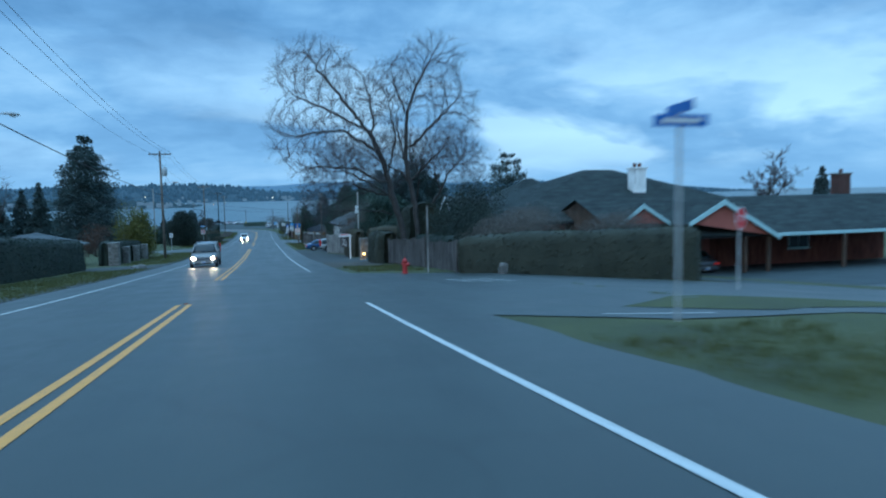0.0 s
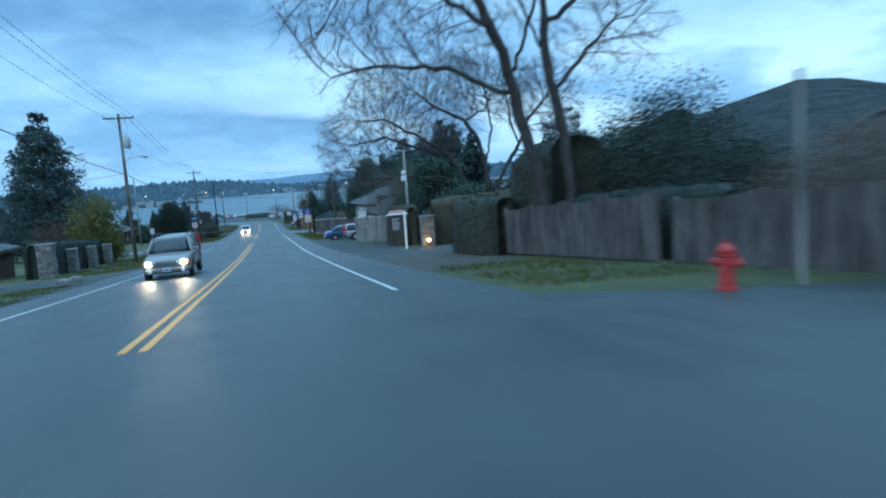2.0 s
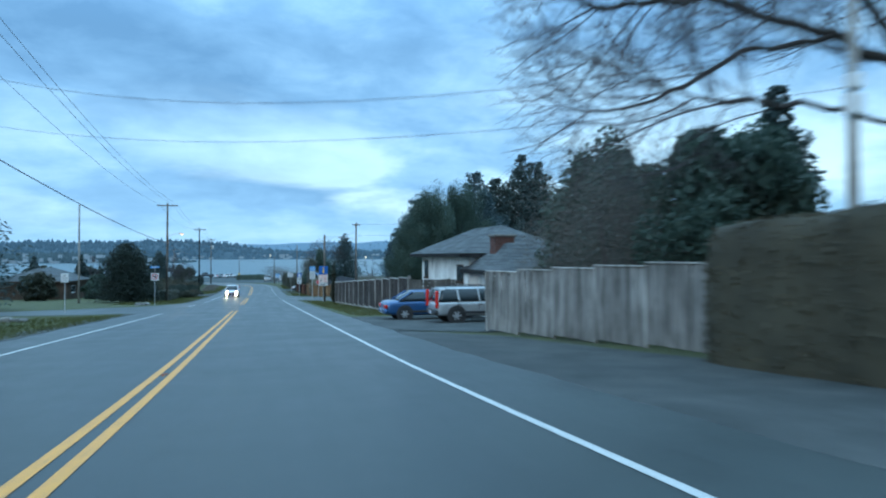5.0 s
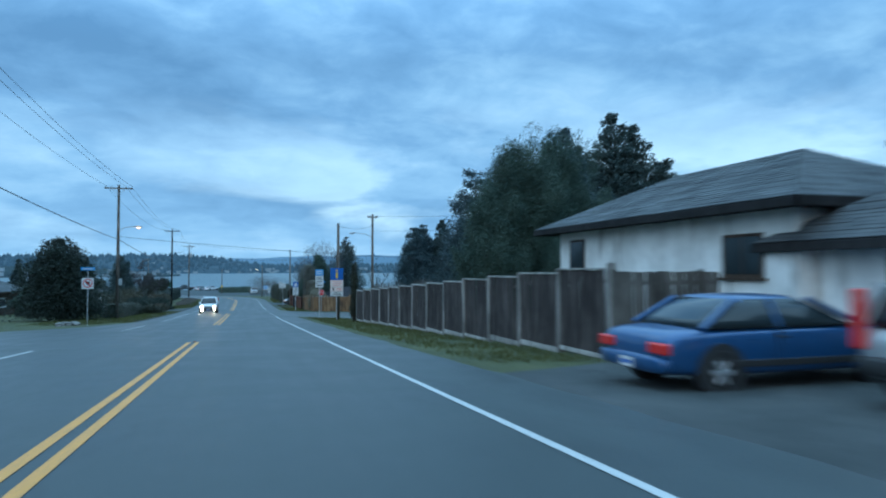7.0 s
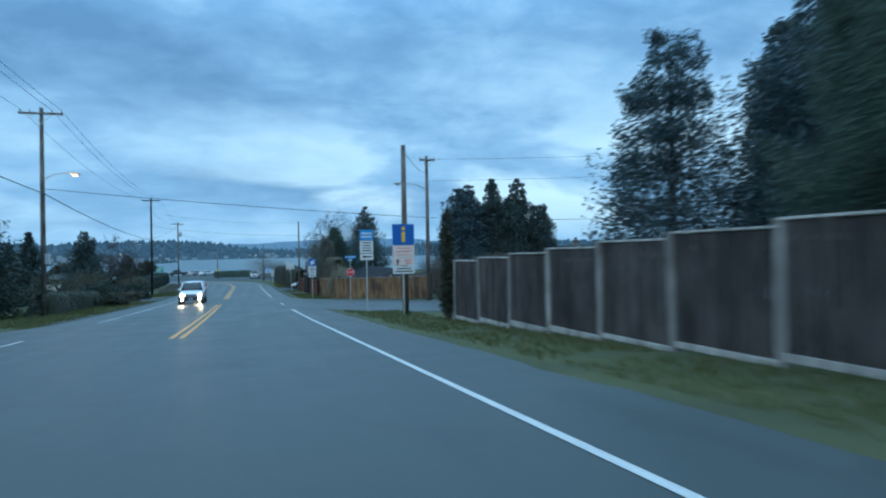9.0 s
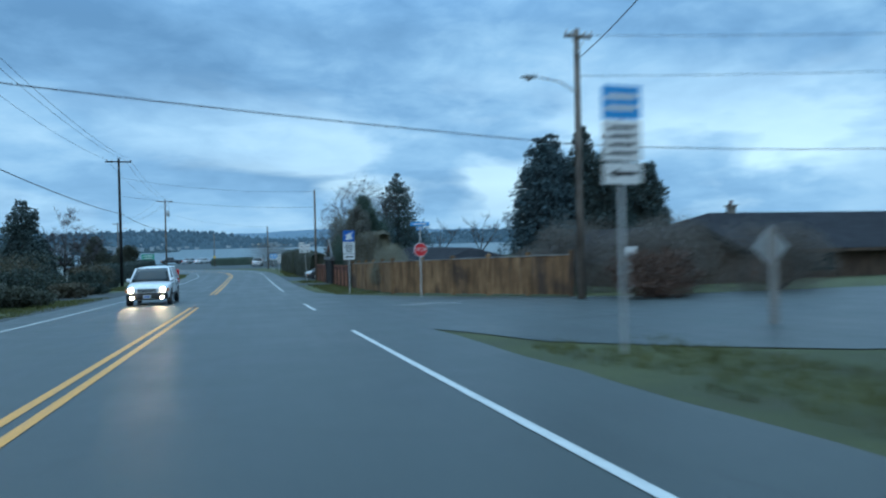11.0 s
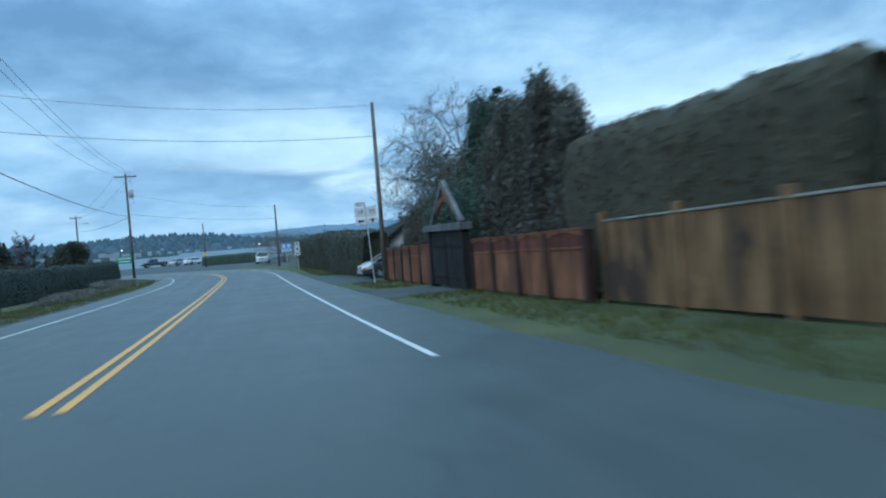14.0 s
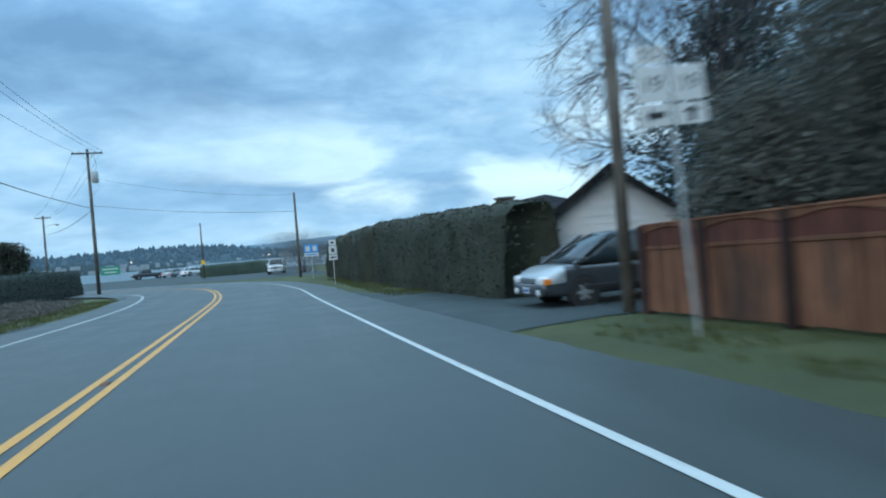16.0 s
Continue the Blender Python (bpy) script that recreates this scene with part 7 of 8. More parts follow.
stone_pillar(8.15, 55.2, 0.62, 1.62, "pale field-stone gate pillar at the driveway mouth", seed=1)
stone_pillar(14.3, 56.6, 0.62, 1.9, "field-stone gate pillar in front of a hedge", seed=2)
for i, yy in enumerate((65.0, 70.4, 75.6, 80.6)):
    stone_pillar(-13.1, yy, 0.55 if i else 0.8, 1.55 if i else 2.0, "grey stone pillar between lengths of hedge", seed=3 + i)
LA = thing("garden_lamp", "small lit amber garden lamp at the foot of a pillar", "lamp", at(8.05, 54.6))
part("stake", Geo().tube([(0, 0, -0.05), (0, 0, 0.32)], 0.02, 6), DARK_METAL, LA)
part("lamp_glass", Geo().tube([(0, 0, 0.30), (0, 0, 0.33), (0, 0, 0.47), (0, 0, 0.5)], [0.05, 0.09, 0.10, 0.04], 10), PORCH_GLOW, LA, "glowing amber glass")
part("hood", Geo().tube([(0, 0, 0.5), (0, 0, 0.56)], [0.13, 0.03], 10), DARK_METAL, LA)
gl = new("garden_light", bpy.data.lights.new("garden_light", "POINT"))
gl.data.energy, gl.data.color, gl.data.shadow_soft_size = 14.0, (1.0, 0.55, 0.2), 0.08
gl.matrix_basis = at(7.8, 54.3, 0.45)
for bx, by, bw in ((-9.6, 56.0, 2.2), (-12.2, 91.5, 1.4), (-11.6, 125.6, 3.2)):
    R = np.random.default_rng(int(bw * 10))
    rk = thing("rockery", "low heap of dark field stones on the verge", "stones", at(bx, by))
    for k in range(9):
        g = Geo().box(-0.5, -0.5, -0.5, 0.5, 0.5, 0.5, 0.2)
        g.v = [tuple(np.array(v) * (1 + 0.15 * R.normal(size=3))) for v in g.v]
        s = R.uniform(0.25, 0.55)
        part("stone", g, STONE, rk, m=pose(R.uniform(-0.5, 0.5), R.uniform(-bw / 2, bw / 2), s * 0.18, R.uniform(-15, 15), R.uniform(-15, 15), R.uniform(0, 90)) @ Matrix.Diagonal((s, s, s * 0.6, 1)))
st = Geo().box(-0.5, -0.5, -0.5, 0.5, 0.5, 0.5, 0.22)
st.v = [tuple(np.array(v) * (1 + 0.12 * rng.normal(size=3))) for v in st.v]
tagged(part("marker_stone", st, STONE, m=at(9.4, 25.0, 0.18) @ Matrix.Diagonal((0.35, 0.35, 0.55, 1))), "small pale marker stone at the foot of the hedge", "stone")

# ---- fire hydrant ----
HY_ = thing("fire_hydrant", "weathered red fire hydrant on the grass verge", "hydrant", at(6.05, 28.6, 0, -70))
part("barrel", Geo().tube([(0, 0, -0.1), (0, 0, 0.04), (0, 0, 0.05), (0, 0, 0.48), (0, 0, 0.5), (0, 0, 0.53)], [0.16, 0.16, 0.11, 0.105, 0.14, 0.14], 18), HYDRANT_RED, HY_, smooth=False)
part("bonnet", Geo().tube([(0, 0, 0.53), (0, 0, 0.60), (0, 0, 0.65), (0, 0, 0.68)], [0.125, 0.115, 0.07, 0.03], 18), HYDRANT_RED, HY_, smooth=True)
part("operating_nut", Geo().tube([(0, 0, 0.67), (0, 0, 0.74)], 0.028, 5), HYDRANT_RED, HY_)
for a, r in ((0, 0.06), (180, 0.06), (90, 0.08)):
    d = Vector((math.cos(radians(a)), math.sin(radians(a)), 0))
    n_ = part("nozzle", Geo().tube([d * 0.08 + Vector((0, 0, 0.40)), d * 0.17 + Vector((0, 0, 0.40))], r, 12), HYDRANT_RED, HY_)
    part("nozzle_cap", Geo().tube([d * 0.17 + Vector((0, 0, 0.40)), d * 0.20 + Vector((0, 0, 0.40)), d * 0.23 + Vector((0, 0, 0.40))], [r * 1.12, r * 1.12, r * 0.4], 8), HYDRANT_RED, n_)

# ---- fences in place ----
fence("weathered grey board fence with a wavy top", [(8.2, 27.6), (8.25, 33.0)], 1.42, WORN_PLANK, WORN_PLANK, seed=1, style="dip", front=1, over=0.02)
fence("weathered grey board fence with a wavy top", [(8.2, 33.6), (7.9, 42.3)], 1.62, WORN_PLANK, WORN_PLANK, seed=2, style="dip", bay=2.2, front=1, over=0.02)
fence("grey board fence between two clipped hedges", [(9.3, 57.3), (9.3, 60.6)], 1.95, DARK_PLANK, GREY_PLANK, seed=13, bay=1.7, front=1)
fence("pale weathered board fence beside the driveway", [(8.8, 66.2), (6.9, 75.0)], 1.95, GREY_PLANK, PALE_WOOD, seed=3, bay=1.75, style="step", front=1, cap=PALE_WOOD, over=0.02)
fence("dark weathered board fence behind the parked cars", [(11.6, 77.0), (11.6, 88.4), (7.3, 88.6)], 1.9, DARK_PLANK, DARK_PLANK, seed=4, front=1)
fence("dark board fence with bleached posts and cap rails", [(7.3, 88.7), (6.85, 119.9)], 2.0, BROWN_PLANK, GREY_PLANK, seed=5, bay=2.4, cap=PALE_WOOD, front=1, post=0.16, over=0.10, board=0.155, style="step", kick=PALE_WOOD)
fence("honey-brown cedar board fence with grey cap rail and tall posts", [(12.8, 144.4), (7.45, 154.3), (7.2, 166.4)], 1.68, CEDAR, CEDAR, seed=6, bay=2.3, cap=GREY_PLANK, front=1, post=0.16, over=0.20)
fence("red-stained board fence with dark arched top panels", [(6.95, 166.7), (6.85, 173.8)], 1.58, RED_PLANK, DARK_POST, seed=7, bay=1.75, style="arch", rail_mat=DARK_RED, front=1, post=0.20, over=0.0)
fence("red-stained board fence with dark arched top panels", [(6.8, 178.6), (6.85, 187.2)], 1.58, RED_PLANK, DARK_POST, seed=8, bay=1.75, style="arch", rail_mat=DARK_RED, front=1, post=0.20, over=0.0)

# ---- signs ----
def plate(name, ob, w, z0, z1, mat, y=-0.045, x=0.0, label="", c=0.0):
    return part(name, Geo().box(x - w / 2, y - 0.006, z0, x + w / 2, y + 0.006, z1, 0.003), mat, ob, label)


def bars(pl, w, z0, z1, n, mat, y=-0.045, x=0.0, fill=0.8, seed=1, thin=0.5):
    """Lines of print too small to read."""
    R = np.random.default_rng(seed)
    step = (z1 - z0) / n
    for i in range(n):
        ww = w * fill * R.uniform(0.6, 1.0)
        zc = z0 + step * (i + 0.5)
        part("print_line", Geo().box(x - ww / 2, y - 0.0085, zc - step * thin / 2, x + ww / 2, y - 0.0062, zc + step * thin / 2), mat, pl)


def shape(name, pl, outline, mat, y, label=""):
    """A flat cut-out shape on a plate; the outline in x and z."""
    return part(name, Geo().prism(outline, 1, y - 0.0025, y), mat, pl, label)


def lettering(text, pl, x, z, size, mat, y):
    cu = bpy.data.curves.new("lettering", "FONT")
    cu.body, cu.size, cu.align_x, cu.align_y, cu.extrude = text, size, "CENTER", "CENTER", 0.001
    cu.materials.append(mat)
    ob = new("lettering", cu)
    ob.matrix_basis = pose(x, y, z, 90, 0, 0)
    ob.parent = pl
    return ob


def arrow_left(pl, x, z, w, h, mat, y):
    shape("arrow", pl, [(x - w / 2, z), (x - w / 6, z + h / 2), (x - w / 6, z + h / 5), (x + w / 2, z + h / 5), (x + w / 2, z - h / 5), (x - w / 6, z - h / 5), (x - w / 6, z - h / 2)], mat, y)


def arrow_up(pl, x, z, w, h, mat, y):
    shape("arrow", pl, [(x, z + h / 2), (x + w / 2, z + h * 0.1), (x + w / 6, z + h * 0.1), (x + w / 6, z - h / 2), (x - w / 6, z - h / 2), (x - w / 6, z + h * 0.1), (x - w / 2, z + h * 0.1)], mat, y)


def sign(name, label, x, y, h, turn=0.0, lean=0.0, post=STEEL, r=0.03, square=False):
    ob = thing(name, label, "sign", at(x, y) @ pose(0, 0, 0, 0, lean, turn))
    g = Geo()
    if square:
        g.box(-r, -r, -0.2, r, r, h, 0.006)
    else:
        g.tube([(0, 0, -0.2), (0, 0, h)], r, 8)
    part("post", g, post, ob)
    return ob


def ring_shape(cx, cz, r, n=8, turn=22.5):
    return [(cx + r * math.cos(radians(turn + 360 * k / n)), cz + r * math.sin(radians(turn + 360 * k / n))) for k in range(n)]


Y = -0.045
s = sign("stop_sign", "red stop sign under blue street-name blades on a steel post", 7.65, 149.1, 3.45)
p_ = part("octagon", Geo().prism(ring_shape(0, 2.17, 0.335), 1, Y - 0.006, Y + 0.004), SIGN_WHITE, s)
shape("red_face", p_, ring_shape(0, 2.17, 0.305), SIGN_RED, Y - 0.007)
lettering("STOP", p_, 0, 2.17, 0.235, SIGN_WHITE, Y - 0.011)
b_ = plate("street_name_blade", s, 0.86, 3.26, 3.43, SIGN_SKY)
bars(b_, 0.86, 3.29, 3.40, 1, SIGN_WHITE, fill=0.9)
b_ = part("street_name_blade", Geo().box(-0.4, -0.006, 3.06, 0.4, 0.006, 3.22, 0.003), SIGN_SKY, s, m=pose(0, 0, 0, 0, 0, 55))
part("print_line", Geo().box(-0.3, -0.0085, 3.10, 0.3, -0.0062, 3.18), SIGN_WHITE, b_)

s = sign("information_sign", "blue and white direction sign with a white figure", 5.38, 155.8, 3.43)
p_ = plate("pictogram_panel", s, 0.62, 2.84, 3.44, SIGN_BLUE)
shape("pictogram", p_, [(-0.17, 2.93), (-0.12, 3.10), (-0.20, 3.20), (-0.06, 3.22), (0.0, 3.30), (0.08, 3.27), (0.26, 3.40), (0.12, 3.22), (0.17, 3.08), (0.19, 2.94), (0.06, 2.99), (-0.03, 2.92)], SIGN_WHITE, Y - 0.007)
p_ = plate("text_panel", s, 0.64, 2.19, 2.82, SIGN_WHITE)
bars(p_, 0.64, 2.24, 2.78, 5, SIGN_BLACK, fill=0.8, seed=3, thin=0.42)
p_ = plate("arrow_panel", s, 0.62, 1.86, 2.16, SIGN_WHITE)
arrow_left(p_, 0, 2.01, 0.46, 0.16, SIGN_BLACK, Y - 0.007)

s = sign("information_sign", "light blue and white direction sign on a steel post", 5.22, 128.3, 3.8)
p_ = plate("blue_panel", s, 0.62, 3.34, 3.82, SIGN_SKY)
bars(p_, 0.62, 3.42, 3.74, 2, SIGN_WHITE, fill=0.85, seed=5, thin=0.42)
p_ = plate("text_panel", s, 0.62, 2.75, 3.32, SIGN_WHITE)
bars(p_, 0.62, 2.80, 3.28, 4, SIGN_BLACK, fill=0.85, seed=6, thin=0.36)
p_ = plate("arrow_panel", s, 0.62, 2.42, 2.72, SIGN_WHITE)
arrow_left(p_, 0, 2.57, 0.46, 0.14, SIGN_BLACK, Y - 0.007)

s = sign("information_sign", "blue visitor information sign with pale text panels below", 6.06, 124.45, 3.7)
p_ = plate("blue_panel", s, 0.92, 2.90, 3.76, SIGN_BLUE)
shape("letter_dot", p_, ring_shape(0, 3.58, 0.075, 12), SIGN_YELLOW, Y - 0.007)
shape("letter_stem", p_, [(-0.07, 3.02), (0.07, 3.02), (0.07, 3.44), (-0.07, 3.44)], SIGN_YELLOW, Y - 0.007)
p_ = plate("text_panel", s, 0.92, 2.38, 2.88, SIGN_PINK)
bars(p_, 0.92, 2.42, 2.84, 3, SIGN_RED, fill=0.7, seed=7, thin=0.16)
p_ = plate("arrow_panel", s, 0.92, 2.06, 2.36, SIGN_PINK)
arrow_up(p_, -0.26, 2.21, 0.2, 0.24, SIGN_BLACK, Y - 0.007)
bars(p_, 0.4, 2.10, 2.32, 2, SIGN_RED, x=0.18, seed=8, thin=0.3)
p_ = plate("text_panel", s, 0.92, 1.72, 2.03, SIGN_WHITE)
bars(p_, 0.92, 1.76, 1.99, 2, SIGN_BLACK, fill=0.85, seed=9, thin=0.4)

s = sign("route_sign", "white highway route markers with arrows on a leaning post", 5.5, 184.0, 3.75, lean=-3)
for dx_, num in ((-0.27, "19"), (0.27, "19")):
    if dx_ < 0:
        p_ = plate("word_panel", s, 0.42, 3.56, 3.78, SIGN_WHITE, x=dx_)
        lettering("TO", p_, dx_, 3.67, 0.19, SIGN_BLACK, Y - 0.009)
    p_ = plate("number_panel", s, 0.48, 3.07, 3.53, SIGN_WHITE, x=dx_)
    lettering(num, p_, dx_, 3.29, 0.30, SIGN_BLACK, Y - 0.009)
    p_ = plate("arrow_panel", s, 0.48, 2.76, 3.04, SIGN_WHITE, x=dx_)
    (arrow_left if dx_ < 0 else arrow_up)(p_, dx_, 2.90, 0.28, 0.2, SIGN_BLACK, Y - 0.007)

s = sign("route_sign", "white route markers and arrow on a thin post", 4.4, 216.5, 2.62)
p_ = plate("number_panel", s, 0.42, 2.28, 2.62, SIGN_WHITE)
bars(p_, 0.42, 2.32, 2.58, 1, SIGN_BLACK, fill=0.5)
p_ = plate("number_panel", s, 0.48, 1.76, 2.25, SIGN_WHITE)
bars(p_, 0.48, 1.84, 2.16, 1, SIGN_BLACK, fill=0.45, thin=0.7)
p_ = plate("arrow_panel", s, 0.50, 1.42, 1.72, SIGN_WHITE)
arrow_left(p_, 0, 1.57, 0.36, 0.2, SIGN_BLACK, Y - 0.007)

s = sign("facility_sign", "light blue roadside sign with white lettering panel", 4.1, 229.0, 2.6)
p_ = plate("blue_panel", s, 1.1, 2.0, 2.62, SIGN_SKY)
shape("white_mark", p_, [(-0.42, 2.12), (-0.1, 2.12), (-0.1, 2.5), (-0.42, 2.5)], SIGN_WHITE, Y - 0.007)
shape("white_mark", p_, [(0.12, 2.12), (0.42, 2.12), (0.42, 2.5), (0.12, 2.5)], SIGN_WHITE, Y - 0.007)
p_ = plate("text_panel", s, 1.1, 1.70, 1.98, SIGN_WHITE)
bars(p_, 1.1, 1.74, 1.94, 1, SIGN_SKY, fill=0.9)

s = sign("no_left_turn_sign", "white no-left-turn sign under a blue street-name blade", -10.45, 125.2, 3.95)
p_ = plate("panel", s, 0.72, 2.42, 3.16, SIGN_WHITE)
g = Geo()
n = 24
ring = []
for k in range(n + 1):
    a = 2 * math.pi * k / n
    ring.append([(r_ * math.cos(a), yy, 2.80 + r_ * math.sin(a)) for r_, yy in ((0.30, Y - 0.0065), (0.30, Y - 0.009), (0.235, Y - 0.009), (0.235, Y - 0.0065))])
part("red_ring", g.loft(ring, True, False), SIGN_RED, p_)
shape("arrow", p_, [(-0.16, 2.86), (-0.05, 2.97), (-0.05, 2.90), (0.06, 2.90), (0.06, 2.64), (0.12, 2.64), (0.12, 2.96), (-0.05, 2.96)][:7] + [(0.12, 2.83), (-0.05, 2.83), (-0.05, 2.76)], SIGN_BLACK, Y - 0.0065)
shape("slash", p_, [(-0.22, 2.99), (-0.18, 3.02), (0.22, 2.61), (0.18, 2.58)], SIGN_RED, Y - 0.0095)
b_ = plate("street_name_blade", s, 0.85, 3.66, 3.86, SIGN_SKY)
bars(b_, 0.85, 3.70, 3.82, 1, SIGN_WHITE, fill=0.9)

s = sign("small_sign", "small plain white roadside sign on a steel post", -13.2, 104.4, 2.7)
p_ = plate("panel", s, 0.46, 2.1, 2.7, SIGN_WHITE)
bars(p_, 0.46, 2.16, 2.64, 4, SIGN_BLACK, seed=2, thin=0.3)
s = sign("small_sign", "small white sign on a white post by the shrubs", 13.6, 141.3, 1.85, post=SIGN_WHITE, r=0.05, square=True)
p_ = plate("panel", s, 0.50, 1.60, 1.88, SIGN_WHITE, y=-0.07)
s = sign("warning_sign", "grey metal back of a diamond warning sign on a wooden post", 10.2, 130.8, 1.95, post=GREY_PLANK, r=0.06, square=True)
part("diamond_back", Geo().prism(ring_shape(0, 1.55, 0.44, 4, 0), 1, 0.062, 0.070), STEEL, s)
s = sign("street_name_sign", "blue street-name blades on a tall steel post", 6.15, 8.6, 3.2)
b_ = plate("street_name_blade", s, 0.94, 2.98, 3.16, SIGN_BLUE)
bars(b_, 0.94, 3.01, 3.13, 1, SIGN_WHITE, fill=0.9, thin=0.6)
part("street_name_blade", Geo().box(-0.45, -0.006, 3.18, 0.45, 0.006, 3.34, 0.003), SIGN_BLUE, s, m=pose(0, 0, 0, 0, 0, 80))
s = sign("stop_sign", "red stop sign on a steel post at the side street", 13.1, 15.7, 2.4, turn=25)
p_ = part("octagon", Geo().prism(ring_shape(0, 2.05, 0.335), 1, Y - 0.006, Y + 0.004), SIGN_WHITE, s)
shape("red_face", p_, ring_shape(0, 2.05, 0.305), SIGN_RED, Y - 0.007)
lettering("STOP", p_, 0, 2.05, 0.235, SIGN_WHITE, Y - 0.011)
s = sign("direction_sign", "green direction sign beyond the far hedge", -23.2, 295.0, 2.6)
p_ = plate("panel", s, 2.9, 1.2, 2.6, SIGN_GREEN)
bars(p_, 2.9, 1.35, 2.45, 2, SIGN_WHITE, fill=0.8, thin=0.3)
tagged(part("marker_post", Geo().tube([(0, 0, -0.2), (0, 0, 3.0)], 0.04, 8), GREY_PLANK, m=at(7.05, 28.3)), "plain weathered grey post beside the hydrant", "post")

SALE = thing("yard_sign", "white wooden yard sign post with a hanging dark board", "sign", at(7.05, 55.7))
part("post", Geo().box(-0.06, -0.06, -0.3, 0.06, 0.06, 2.08, 0.012), WHITE_TRIM, SALE)
part("arm", Geo().box(-0.98, -0.045, 1.88, 0.2, 0.045, 1.97, 0.01), WHITE_TRIM, SALE)
b_ = part("hanging_board", Geo().box(-0.78, -0.015, 1.02, -0.16, 0.015, 1.80, 0.006), CAR_DARK, SALE, "dark printed board")
for i in range(6):
    part("print_line", Geo().box(-0.70, -0.018, 1.10 + 0.11 * i, -0.70 + (0.4, 0.46, 0.36, 0.44, 0.3, 0.42)[i], -0.0155, 1.13 + 0.11 * i), SIGN_WHITE, b_)
for xx in (-0.70, -0.24):
    part("chain", Geo().tube([(xx, 0, 1.79), (xx, 0, 1.89)], 0.008, 5), DARK_METAL, SALE)
b_ = part("rider_board", Geo().box(-0.86, -0.012, 1.975, -0.10, 0.012, 2.13, 0.004), SIGN_WHITE, SALE, "white rider board with red print")
part("print_line", Geo().box(-0.80, -0.015, 2.02, -0.16, -0.0125, 2.09), SIGN_RED, b_)


# ---- vehicles ----
def wheel(ob, x, y, r, width, rim=RIM):
    s = 1 if y > 0 else -1
    w_ = new("wheel")
    w_.parent = ob
    w_.matrix_basis = pose(x, y, r)
    prof = [(r * 0.62, 0.0), (r * 0.66, width * 0.04), (r * 0.93, 0.0), (r, width * 0.14), (r, width * 0.86), (r * 0.93, width), (r * 0.62, width)]
    g = Geo()
    n = 22
    rings = [[(q * math.cos(2 * math.pi * k / n), -s * d, q * math.sin(2 * math.pi * k / n)) for q, d in prof] for k in range(n + 1)]
    part("tyre", g.loft(rings, False, False), RUBBER, w_)
    g = Geo().tube([(0, -s * 0.05, 0), (0, -s * 0.03, 0), (0, -s * 0.015, 0)], [r * 0.62, r * 0.62, r * 0.55], 22)
    for k in range(6):
        a = radians(60 * k)
        m = pose(0, -s * 0.012, 0, 0, -60 * k, 0)
        g.box(0.04, -0.012, -0.035, r * 0.56, 0.012, 0.035, 0.006, m)
    g.tube([(0, -s * 0.02, 0), (0, s * 0.008, 0)], 0.055, 12)
    part("rim", g, rim, w_)
    return w_


def rounded(ob, levels=2):
    """Softens a panel's corners."""
    m = ob.modifiers.new("soft", "SUBSURF")
    m.levels = m.render_levels = levels
    return ob


